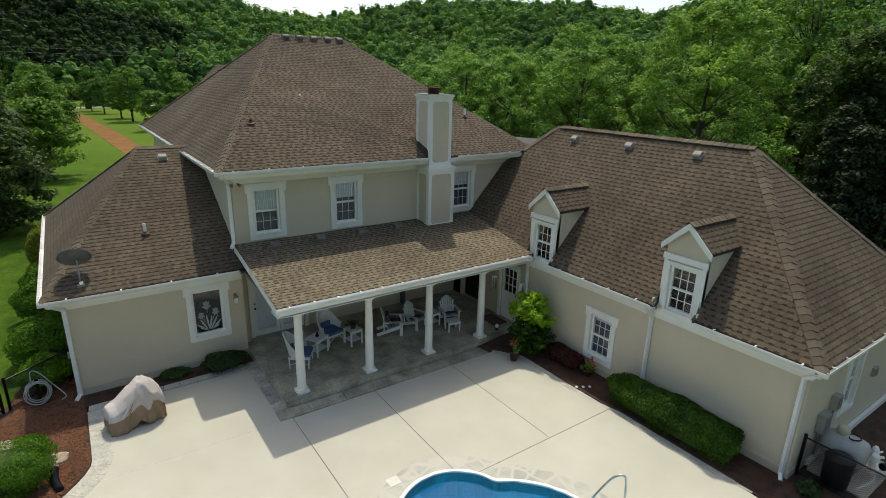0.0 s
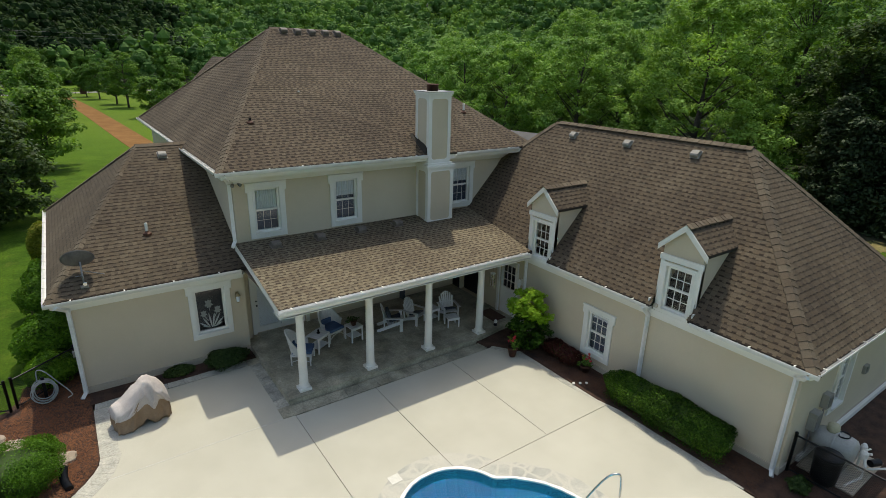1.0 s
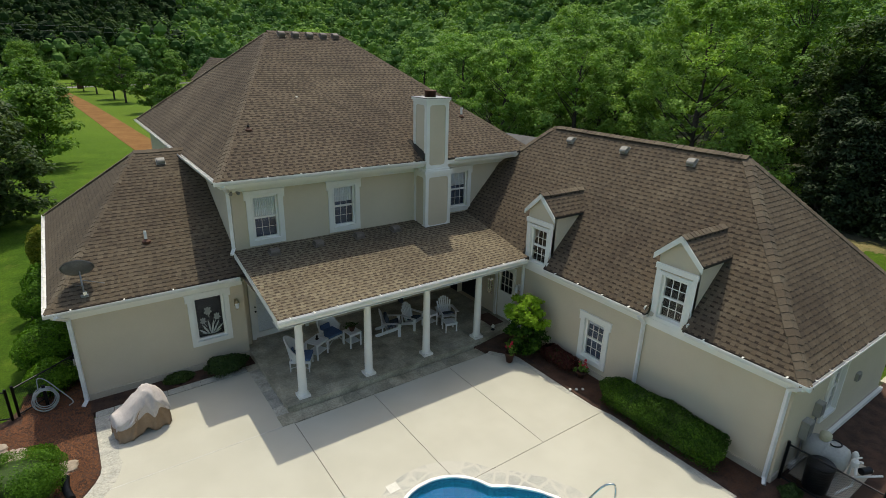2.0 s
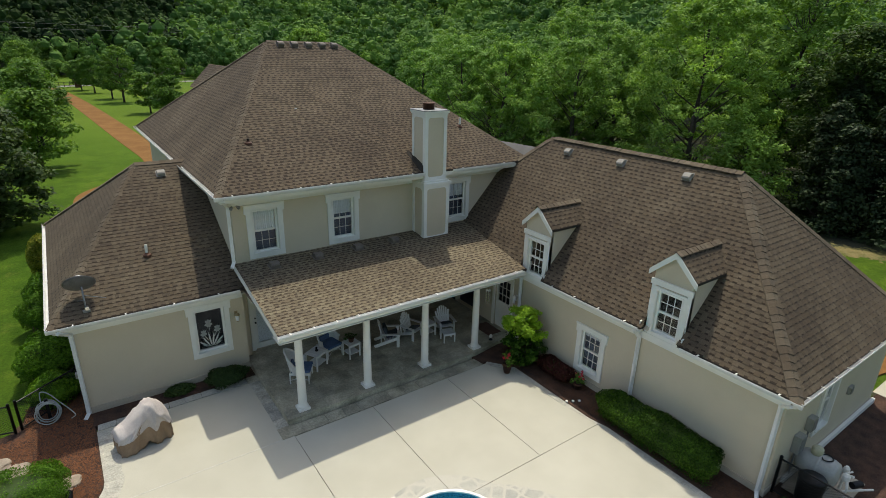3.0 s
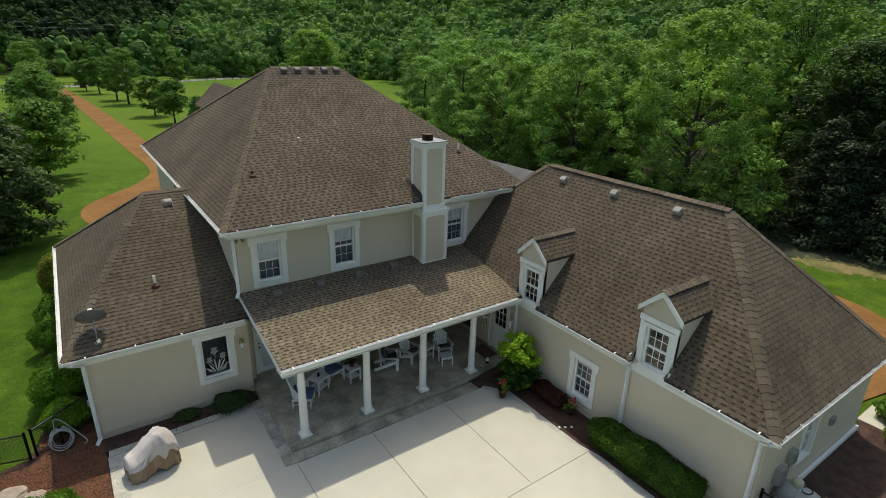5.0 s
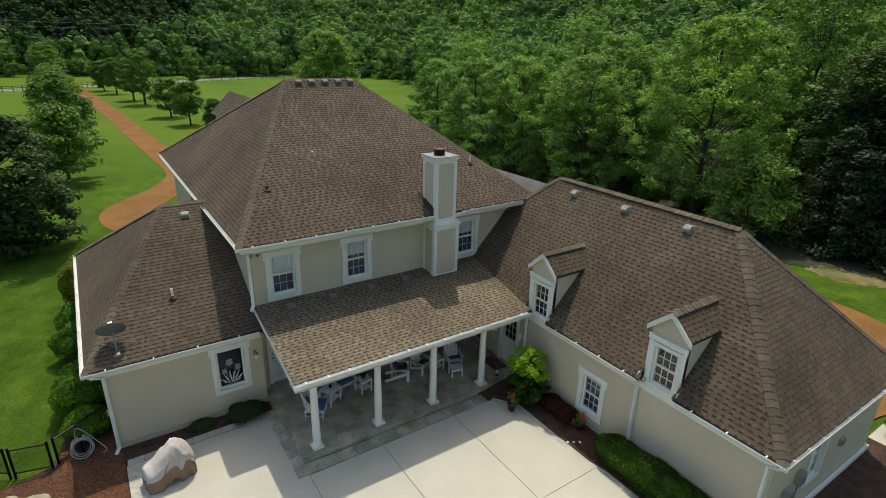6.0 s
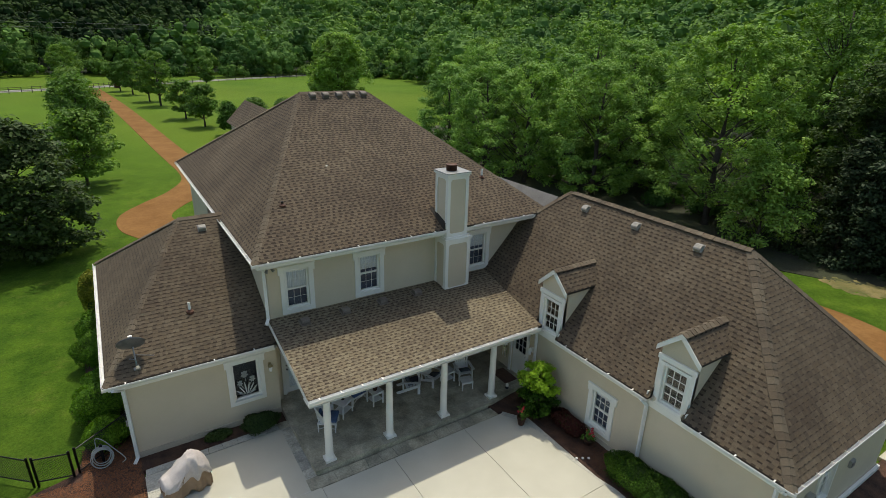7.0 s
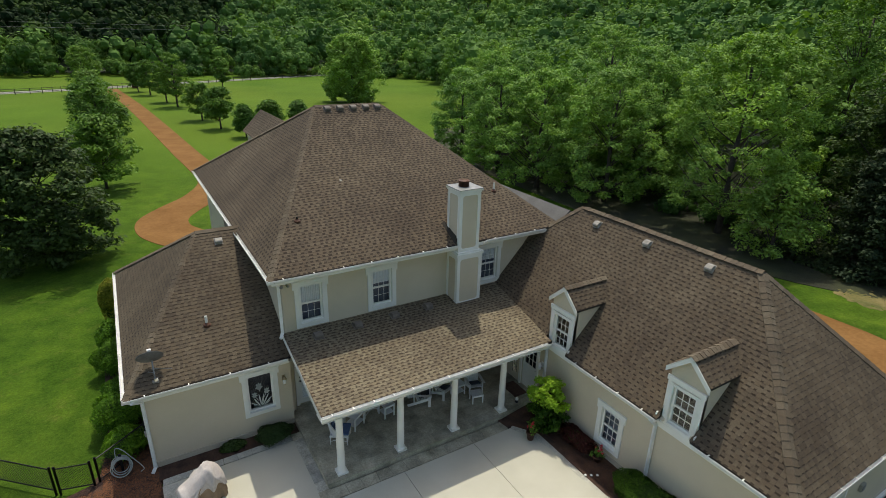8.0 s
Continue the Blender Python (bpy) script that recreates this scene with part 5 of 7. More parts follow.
def canopy(name, sites, mat, per, size, seed, label, lobes=12, seg=5, rings=4, core_in=0.72):
    """Distant trees too many to count, joined: each crown is a heap of leafy billows, with a tone of its own."""
    rng = np.random.default_rng(seed)
    s = np.array(sites)
    n = len(s)
    R, h = s[:, 4], s[:, 3]
    tall = rng.uniform(0.44, 0.54, n) * h
    # billows: spread evenly over the dome, each a rough ball
    k = np.arange(lobes)
    zz = 1.0 - (k + 0.5) / lobes * 1.45
    aa = k * 2.399963
    ball = np.stack([np.sqrt(np.maximum(0, 1 - zz * zz)) * np.cos(aa), np.sqrt(np.maximum(0, 1 - zz * zz)) * np.sin(aa), zz], -1)
    spin = rng.uniform(0, 2 * np.pi, n)
    cs, sn = np.cos(spin)[:, None], np.sin(spin)[:, None]
    lob = np.stack([ball[:, 0] * cs - ball[:, 1] * sn, ball[:, 0] * sn + ball[:, 1] * cs, np.repeat(ball[None, :, 2], n, 0)], -1)
    lob += rng.normal(size=lob.shape) * 0.16
    axes = np.stack([R, R, tall], -1)[:, None, :]
    mid = np.stack([s[:, 0], s[:, 1], s[:, 2] + h * 0.46], -1)[:, None, :]
    lc = mid + lob * axes * 0.66
    lr = R[:, None] * rng.uniform(0.30, 0.50, (n, lobes)) * (16 / (lobes + 4)) ** 0.4
    el = np.radians(np.linspace(-55, 78, rings))
    a = (np.arange(seg)[None, :] + 0.5 * (np.arange(rings)[:, None] % 2)) * 2 * np.pi / seg
    g = np.stack([np.cos(el)[:, None] * np.cos(a), np.cos(el)[:, None] * np.sin(a), np.sin(el)[:, None] + 0 * a], -1)
    rough = core_in * rng.uniform(0.8, 1.15, (n, lobes, rings, seg, 1))
    core = lc[:, :, None, None, :] + g[None, None] * lr[:, :, None, None, None] * rough
    nx_ = np.roll(core, -1, 3)
    quads = np.stack([core[:, :, :-1], nx_[:, :, :-1], nx_[:, :, 1:], core[:, :, 1:]], 4).reshape(-1, 4, 3)
    # leaf sprays standing out of the billows
    who = rng.integers(0, lobes, (n, per))
    rows = np.arange(n)[:, None]
    d = rng.normal(size=(n, per, 3)) + lob[rows, who] * 0.9 + np.array([0, 0, 0.35])
    d /= np.linalg.norm(d, axis=2)[:, :, None]
    p = lc[rows, who] + d * (lr[rows, who] * rng.uniform(0.86, 1.22, (n, per)))[:, :, None]
    nrm = d * 0.7 + rng.normal(size=d.shape) * 0.35 + np.array([0, 0, 0.55])
    nrm /= np.linalg.norm(nrm, axis=2)[:, :, None]
    p, nrm = p.reshape(-1, 3), nrm.reshape(-1, 3)
    u = np.cross(nrm, rng.normal(size=nrm.shape))
    u /= np.linalg.norm(u, axis=1)[:, None]
    v = np.cross(nrm, u)
    w = np.repeat(R, per)[:, None] * size * rng.uniform(0.55, 1.35, (n * per, 1))
    u, v = u * w, v * w * 0.7
    ob = array_mesh(name, np.concatenate([quads, np.stack([p - u, p - v, p + u, p + v], 1)]), 4, mat)
    tone = rng.random(n)
    at = ob.data.attributes.new("tone", "FLOAT", "FACE")
    at.data.foreach_set("value", np.concatenate([np.repeat(tone, len(quads) // n), np.repeat(tone, per)]).astype(np.float32))
    return tagged(ob, label, "woods", kind="stuff")


rw = np.random.default_rng(77)


def sites_in(n, test, tall, wide, gap):
    out = []
    tries = 0
    while len(out) < n and tries < n * 60:
        tries += 1
        az, r = rw.uniform(-13, 84), 52 + 510 * rw.random() ** 0.8
        x, y = -4 + r * math.sin(radians(az)), -12 + r * math.cos(radians(az))
        if not test(x, y, r, az):
            continue
        w = rw.uniform(*wide) * max(1.0, r / 340)
        if any((x - o[0]) ** 2 + (y - o[1]) ** 2 < (gap * (w + o[4])) ** 2 for o in out):
            continue
        out.append((x, y, float(land(x, y)), rw.uniform(*tall) * max(1.0, r / 480), w))
    return out


def edge(az):
    """Distance from the yard at which the woods begin, by bearing."""
    return float(np.interp(az, [-22, 2, 12, 20, 27, 31, 36, 42, 50, 60, 75, 92], [205, 207, 200, 212, 200, 178, 95, 66, 58, 54, 52, 50]))


far_sites = sites_in(1500, lambda x, y, r, az: r > max(edge(az) + 6, 150), (12, 20), (4.6, 7.6), 0.62)
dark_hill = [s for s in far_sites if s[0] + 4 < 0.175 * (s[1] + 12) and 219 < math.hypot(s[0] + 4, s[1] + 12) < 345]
canopy("far_woods", [s for s in far_sites if s not in dark_hill], LEAF_WOODS, 135, 0.115, 5, "dense green deciduous woods covering the hills", 8)
canopy("cedar_woods", dark_hill, LEAF_DARK_HILL, 150, 0.105, 7, "dark green woods on the steep far hillside")
edge_sites = sites_in(75, lambda x, y, r, az: az < 36 and edge(az) - 6 < r < edge(az) + 14, (9, 17), (3.6, 6.0), 0.62)
canopy("edge_woods", [s for s in edge_sites if s[0] > 6], LEAF_WOODS, 620, 0.062, 8, "bushy green trees along the wood's edge", 20, 6, 4)
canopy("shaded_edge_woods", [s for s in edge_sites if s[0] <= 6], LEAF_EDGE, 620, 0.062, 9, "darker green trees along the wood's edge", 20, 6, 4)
low_sites = sites_in(110, lambda x, y, r, az: az < 36 and edge(az) - 9 < r < edge(az) + 5, (3, 5.5), (2.2, 3.6), 0.5)
canopy("edge_thicket", low_sites, LEAF_EDGE, 240, 0.09, 10, "low green thicket along the wood's edge", 8)
mid_sites = sites_in(170, lambda x, y, r, az: edge(az) < r < 150, (12, 19), (3.6, 5.6), 0.62)
mid_sites = [(x, y, z, h if x + 4 > 1.6 * (y + 12) else min(h, 6.5 + 0.07 * math.hypot(x + 4, y + 12)), w) for x, y, z, h, w in mid_sites]
# eastern trees get the darker leaf colour, standing in for that wood's shade
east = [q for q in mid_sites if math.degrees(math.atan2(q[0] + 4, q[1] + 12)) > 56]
canopy("hickory_woods", east, LEAF_EDGE, 1150, 0.06, 16, "green woods east of the yard trees, darkened for their shade", 16, 4, 3, 0.45)
canopy("near_woods", [q for q in mid_sites if q not in east], LEAF_WOODS, 1150, 0.06, 6, "dense green deciduous woods behind the yard trees", 16, 4, 3, 0.45)
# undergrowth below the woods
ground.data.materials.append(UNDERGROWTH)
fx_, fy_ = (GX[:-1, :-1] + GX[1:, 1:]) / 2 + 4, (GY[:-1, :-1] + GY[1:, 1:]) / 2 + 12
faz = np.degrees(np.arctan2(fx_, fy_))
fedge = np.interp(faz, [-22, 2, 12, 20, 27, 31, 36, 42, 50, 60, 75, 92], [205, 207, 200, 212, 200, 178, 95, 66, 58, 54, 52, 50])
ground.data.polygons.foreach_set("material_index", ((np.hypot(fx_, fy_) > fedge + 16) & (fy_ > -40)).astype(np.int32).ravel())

# yard trees beyond the garage
RIGHT = [(31.2, 41.5, 10.0, 4.6), (29.8, 25.8, 10.8, 5.4), (30.0, 32.5, 10.6, 5.2), (32.2, 19.4, 11.2, 5.9), (36.0, 35.0, 12.0, 5.2), (33.7, 9.3, 13.9, 6.6), (38.5, 20.0, 12.0, 5.2), (40, 23, 13.0, 5.6), (36.0, 27.0, 11.5, 5.5), (38, 46, 12, 4.5), (46, 33, 15, 5.5), (44, 54, 13, 5)]
for k, (x, y, h, r) in enumerate(RIGHT):
    tree("maple_tree", (x, y), h, r, h * (0.15 if r > 6 else 0.06), LEAF_BRIGHT, "tall spring-green maple tree with an open leafy crown", 100 + k, int((64 if r > 6 else 48) * r), 104, 0.118, 0.62, group="trees behind the house", shell=0.24)
for k, (x, y, h, r) in enumerate([(39.4, 1.9, 12, 4.3), (40.8, -1.0, 13.5, 4.8), (41.0, -7.0, 13, 4.6), (47.5, -9.0, 15, 5.0)]):
    tree("evergreen_tree", (x, y), h, r, h * 0.04, LEAF_EVERGREEN, "tall dark evergreen tree with dense drooping foliage", 130 + k, 170, 110, 0.15, 0.85, "oval", group="evergreens")
for k, (x, y, h, r) in enumerate([(46.5, 8.5, 18, 6.2), (51, -1.0, 18.5, 6.4)]):
    tree("hickory_tree", (x, y), h, r, h * 0.1, LEAF_MID, "tall mid-green hickory tree behind the evergreens", 125 + k, 200, 110, 0.14, 0.95, group="trees behind the house")
for k, (x, y, h, r) in enumerate([(35.2, 0.9, 7.6, 2.4), (35.6, -1.8, 7.8, 2.6), (36.6, -5.0, 8.2, 2.9), (38.4, 1.4, 9.0, 2.8), (34.2, -0.6, 6.4, 2.2), (37.2, -2.8, 8.6, 2.6), (34.8, -4.0, 6.8, 2.4)]):
    tree("spruce_tree", (x, y), h, r, 0.3, LEAF_SPRUCE, "dark spruce tree with drooping boughs at the wood's edge", 200 + k, 120, 90, 0.13, 0.6, "cone", group="evergreens")
under = []
for k in range(20):
    x, y = rw.uniform(34.5, 40), rw.uniform(9, 42)
    under.append((x, y, -0.3, rw.uniform(1.2, 2.6), rw.uniform(0.8, 1.5)))
canopy("understory", under, LEAF_WOODS, 420, 0.075, 12, "low green understory bushes below the yard trees", 9)
brush = np.random.default_rng(8)
where = np.stack([brush.uniform(32.6, 42, 520), brush.uniform(-13, 7.5, 520), brush.uniform(-0.1, 0.45, 520)], 1)
where = where[where[:, 0] > 32.8 - 0.55 * np.minimum(where[:, 1] + 2.0, 0)]
tagged(array_mesh("undergrowth", leaf_quads(brush, where, brush.uniform(0.4, 0.85, len(where)), 46, 0.13, 0.7), 4, LEAF_SPRUCE), "dark low growth in the shade of the evergreens", "undergrowth", kind="stuff")
tree("dogwood_tree", (32.3, 4.6), 5.7, 3.0, 0.5, LEAF_BRIGHT, "small light green dogwood tree with layered branches", 190, 110, 90, 0.12, 0.75, shell=0.3)
# trees along the drive
for k, (x, y, h, r) in enumerate([(-5.75, 42.6, 6.2, 3.4), (-5.7, 56, 8.0, 3.1), (-6.0, 70, 7.6, 3.0), (-6.4, 86, 7.5, 3.0), (-8.2, 131, 9.8, 4.2)]):
    tree("drive_tree", (x, y), h, r, h * 0.18, LEAF_MID, "rounded green shade tree beside the clay driveway", 140 + k, 130, 100, 0.15, 0.72, "oval", group="trees along the driveway")
for k, (x, y, h, r) in enumerate([(11.0, 64.5, 4.2, 1.5), (15.9, 70.4, 4.0, 2.0), (20.6, 72.1, 3.6, 1.7), (9.2, 73, 5.9, 2.3), (8.05, 82.7, 5.8, 2.9), (6.6, 102.5, 9.4, 3.0), (5.5, 110.5, 7.5, 2.6), (3.7, 126, 7.2, 2.9), (1.8, 134.5, 6.2, 2.8), (21, 138, 7.6, 2.4)]):
    tree("drive_tree", (x, y), h, r, h * 0.25, LEAF_MID, "small rounded green tree on the lawn by the driveway", 160 + k, 90, 80, 0.17, 0.65, "oval", group="trees along the driveway")
tree("field_tree", (40.5, 99), 13.4, 7.2, 0.4, LEAF_BRIGHT, "broad lone green tree standing in the field", 180, 520, 80, 0.22, 1.0)
tree("magnolia_tree", (-8.9, 25.2), 7.8, 4.4, 0.2, LEAF_DARK, "dark glossy magnolia tree with low branches", 181, 240, 120, 0.15, 0.72, "oval")

# ---- shrubs and beds ----
# darker than the boxwood leaf for its shade; palest tone mimics sunlit tips
LEAF_HEDGE = leaf_material("leaf_shaded_hedge", [(0.020, 0.050, 0.008), (0.045, 0.105, 0.014), (0.105, 0.21, 0.026)], 0.22, 0.5, (1.3, 0.6, 1.2))
def shrub(name, place, rx, ry, h, mat, label, seed, n=2600, size=0.055, boxy=2.6, turn=0.0, category="shrub", group="", lumps=0.08):
    """A clipped or loose shrub: a woody core in a hull of small leaves with an uneven outline."""
    rng = np.random.default_rng(seed)
    ob = empty(name, place, turn)
    d = rng.normal(size=(n, 3))
    d[:, 2] = np.abs(d[:, 2]) * 1.1 - 0.75 * rng.random(n)
    d /= np.linalg.norm(d, axis=1)[:, None]
    e = 2.0 / boxy
    sq = np.sign(d) * np.abs(d) ** e
    sq /= (np.abs(sq) ** boxy).sum(1)[:, None] ** (1 / boxy)
    wob = 1 + lumps * (np.sin(5 * d[:, 0] + seed) + np.sin(6 * d[:, 1] + 2 * seed) + np.sin(7 * d[:, 2])) / 1.5
    depth = 1.03 - 0.25 * rng.random(n) ** 1.3
    p = sq * wob[:, None] * depth[:, None] * np.array([rx, ry, h * 0.52]) + np.array([0, 0, h * 0.48])
    p[:, 2] = np.maximum(p[:, 2], 0.02)
    nrm = d + rng.normal(size=(n, 3)) * 0.6
    nrm /= np.linalg.norm(nrm, axis=1)[:, None]
    a = np.cross(nrm, rng.normal(size=(n, 3)))
    a /= np.linalg.norm(a, axis=1)[:, None]
    b = np.cross(nrm, a)
    s = size * rng.uniform(0.6, 1.4, n)[:, None]
    q = np.stack([p - a * s, p - b * s * 0.5, p + a * s, p + b * s * 0.5], 1)
    bm = bmesh.new()
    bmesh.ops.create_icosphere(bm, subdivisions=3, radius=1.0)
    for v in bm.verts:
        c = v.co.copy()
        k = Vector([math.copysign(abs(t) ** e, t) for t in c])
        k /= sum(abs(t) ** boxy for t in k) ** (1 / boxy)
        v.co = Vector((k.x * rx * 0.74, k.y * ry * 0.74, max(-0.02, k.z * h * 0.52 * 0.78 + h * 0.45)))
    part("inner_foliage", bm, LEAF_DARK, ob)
    array_mesh("leaves", q, 4, mat, ob)
    return tagged(ob, label, category, group)


shrub("boxwood_bush", (-6.42, 0.28, 0.0), 0.95, 0.74, 0.80, LEAF_BOX, "round clipped bright green boxwood bush in mulch", 1, 26000, 0.022, 3.6, -10)
shrub("boxwood_hedge", (7.58, -5.62, 0.0), 0.54, 1.06, 0.86, LEAF_HEDGE, "clipped green boxwood hedge along the garage wall", 2, 22000, 0.028, 3.0, 0, "hedge", "hedge", 0.12)
shrub("boxwood_hedge", (7.56, -6.86, 0.0), 0.56, 1.14, 0.88, LEAF_HEDGE, "clipped green boxwood hedge along the garage wall", 3, 22000, 0.028, 3.0, 0, "hedge", "hedge", 0.12)
shrub("juniper_bush", (-1.3, 2.86, 0.0), 0.56, 0.40, 0.54, LEAF_DARK, "low dark green spreading bush below the window", 4, 7000, 0.032, 2.0, lumps=0.2)
shrub("juniper_bush", (-2.6, 3.1, 0.0), 0.40, 0.22, 0.26, LEAF_DARK, "low dark green spreading bush by the wall", 14, 2600, 0.05, 2.2)
for k, (x, y, rx, h) in enumerate([(-5.74, 6.25, 0.78, 1.4), (-5.62, 7.9, 0.62, 1.0), (-5.76, 10.1, 0.76, 1.45), (-5.68, 4.7, 0.62, 0.95), (-5.74, 11.9, 0.76, 1.45)]):
    shrub("foundation_shrub", (x, y, -0.1), rx, rx * 1.05, h, LEAF_BOX, "rounded green shrub beside the wing wall", 5 + k, 9000, 0.042, 2.2, group="shrubs beside the wing", lumps=0.12)
shrub("golden_arborvitae", (-5.78, 14.9, -0.1), 0.48, 0.48, 2.3, leaf_material("leaf_golden", [(0.10, 0.14, 0.02), (0.17, 0.20, 0.03), (0.25, 0.25, 0.05)], 0.25), "yellow-tipped upright arborvitae bush on the lawn", 12, 4500, 0.06, 2.0)
for k, (x, y, rx, h) in enumerate([(16.6, -9.6, 0.6, 0.9), (15.4, -10.2, 0.5, 0.7)]):
    shrub("corner_shrub", (x, y, -0.1), rx, rx, h, LEAF_MID, "loose green shrub by the garage corner", 60 + k, 2600, 0.06, 2.2, lumps=0.15)

# the lime-green shrub at the porch corner: several stems with a leafy head
nandina = empty("nandina_shrub", (7.38, -1.28, 0.03))
tagged(nandina, "tall lime-green nandina shrub by the porch corner", "shrub")
rs = np.random.default_rng(9)
bm = bmesh.new()
ends = []
for k in range(16):
    a, q = rs.uniform(0, 6.28), rs.uniform(0.1, 0.62)
    e = (math.cos(a) * q, math.sin(a) * q, rs.uniform(0.7, 1.55))
    ends.append(e)
    tube(bm, [(math.cos(a) * 0.08, math.sin(a) * 0.08, -0.03), (e[0] * 0.5, e[1] * 0.5, e[2] * 0.55), e], 0.016, 5, 0.006)
part("stem", bm, BARK, nandina)
c = crown_clumps(rs, 72, 1.98, 0.76, 1.0, "round")
array_mesh("crown", leaf_quads(rs, c, np.full(72, 0.19), 90, 0.050), 4, LEAF_LIME, nandina)
c = crown_clumps(rs, 60, 1.35, 0.78, 0.15, "round")
array_mesh("lower_leaves", leaf_quads(rs, c, np.full(60, 0.2), 75, 0.055), 4, LEAF_HEDGE, nandina)


def flower_pot(place, h, seed, label):
    ob = empty("flower_pot", place)
    part("pot", lathe(bmesh.new(), [(0.10, 0.0), (0.15, h * 0.75), (0.17, h * 0.78), (0.17, h), (0.14, h), (0.13, h * 0.85)], 20), RUST, ob, "", True)
    rng = np.random.default_rng(seed)
    c = np.stack([rng.normal(0, 0.09, 22), rng.normal(0, 0.09, 22), rng.uniform(h, h + 0.28, 22)], 1)
    array_mesh("leaves", leaf_quads(rng, c, np.full(22, 0.07), 14, 0.035), 4, LEAF_MID, ob)
    c = np.stack([rng.normal(0, 0.08, 9), rng.normal(0, 0.08, 9), rng.uniform(h + 0.2, h + 0.36, 9)], 1)
    tagged(array_mesh("blooms", leaf_quads(rng, c, np.full(9, 0.045), 16, 0.03), 4, FLOWER, ob), "clustered red petals", kind="stuff")
    return tagged(ob, label, "flower pot")


flower_pot((6.52, -1.5, 0.03), 0.34, 1, "dark pot of red geraniums at the bed's edge")
shrub("barberry_bush", (7.80, -2.45, 0.0), 0.34, 0.75, 0.52, leaf_material("leaf_barberry", [(0.030, 0.010, 0.010), (0.055, 0.018, 0.016), (0.085, 0.028, 0.022)], 0.15), "dark red-brown barberry bush in the wall bed", 31, 3000, 0.04, 2.2, lumps=0.14)
shrub("rose_bush", (8.05, -9.42, 0.0), 0.24, 0.20, 0.30, LEAF_DARK, "low dark rose bush beside the downpipe", 41, 1600, 0.035, 2.0, lumps=0.25)
flower_pot((7.80, -3.42, 0.03), 0.22, 2, "low pot of red flowers under the garage window")
for k in range(3):
    bm = lathe(bmesh.new(), [(0.02, 0.0), (0.04, 0.01), (0.045, 0.03), (0.03, 0.05), (0.008, 0.055)], 12)
    ob = tagged(link_mesh("white_garden_stone", bm, WHITE), "small white garden ornament lying in the mulch", "ornament", "ornaments")
    ob.matrix_world = pose(6.98 + 0.17 * k, -3.72 - 0.1 * k, 0.03, 0, 0, 40 * k)


def rock(place, r, seed, label):
    rng = random.Random(seed)
    bm = bmesh.new()
    bmesh.ops.create_icosphere(bm, subdivisions=3, radius=r)
    for v in bm.verts:
        k = 1 + 0.28 * noise.noise(v.co * 2.2 / r + Vector((seed, 0, 0)))
        v.co = Vector((v.co.x * k * 1.25, v.co.y * k, max(-0.3 * r, v.co.z * k * 0.42)))
    ob = tagged(link_mesh("garden_rock", bm, ROCK), label, "rock", "rocks in the mulch")
    ob.matrix_world = pose(*place, 0, 0, rng.uniform(0, 360))


rock((-5.52, 0.62, 0.04), 0.24, 1, "flat tan limestone rock lying in the mulch")
rock((-6.55, 1.75, 0.04), 0.27, 5, "flat tan limestone rock lying in the mulch")
rock((-7.0, 2.2, 0.04), 0.3, 2, "flat tan limestone rock lying in the mulch")
rock((-7.6, 2.5, 0.04), 0.26, 3, "flat tan limestone rock lying in the mulch")

bm = bmesh.new()
rng = np.random.default_rng(4)
chips = []
for _ in range(21000):
    x, y = rng.uniform(-8.6, -4.8), rng.uniform(-1.6, 4.6)
    if y > 3.2 and x < -6.4 or x > edge_left(y) - 0.04 or y < -1.5 - (x + 5.9) * 1.0 and x < -5.9:
        continue
    a, t = rng.uniform(0, 6.28), rng.uniform(-0.5, 0.5)
    l, w = rng.uniform(0.015, 0.036), rng.uniform(0.005, 0.011)
    u = np.array([math.cos(a), math.sin(a), t * 0.6]) * l
    v = np.array([-math.sin(a), math.cos(a), rng.uniform(-0.4, 0.4)]) * w
    p = np.array([x, y, 0.035 + rng.random() * 0.015])
    chips.append([p - u - v, p + u - v, p + u + v, p - u + v])
ob = array_mesh("bark_chips", np.array(chips), 4, CHIP)
tagged(ob, "loose reddish bark chips on the mulch bed", "bark chips", kind="stuff")
chips = []
for _ in range(7000):
    x, y = rng.uniform(6.98, 8.1), rng.uniform(-8.9, -0.3)
    if x < 7.16:
        continue
    a = rng.uniform(0, 6.28)
    l, w = rng.uniform(0.014, 0.032), rng.uniform(0.005, 0.010)
    u = np.array([math.cos(a), math.sin(a), rng.uniform(-0.3, 0.3)]) * l
    v = np.array([-math.sin(a), math.cos(a), rng.uniform(-0.4, 0.4)]) * w
    p = np.array([x, y, 0.045])
    chips.append([p - u - v, p + u - v, p + u + v, p - u + v])
ob = array_mesh("dark_bark_chips", np.array(chips), 4, shingle_material("dark_bark_chip", (0.12, 0.062, 0.038)))
tagged(ob, "loose bark chips below the garage wall", "bark chips", kind="stuff")

# ---- things on the patio ----
# covered grill
grill = empty("covered_grill", (-3.80, 1.38, 0.0), 10)
tagged(grill, "barbecue grill under a faded tan cloth cover", "grill")


def cover_top(x):
    """Height of the draped cover along its length: a low side shelf, then the high hood."""
    return float(np.interp(x, [-0.62, -0.42, -0.14, 0.10, 0.30, 0.48, 0.62], [0.64, 0.70, 0.92, 1.13, 1.15, 1.00, 0.78]))


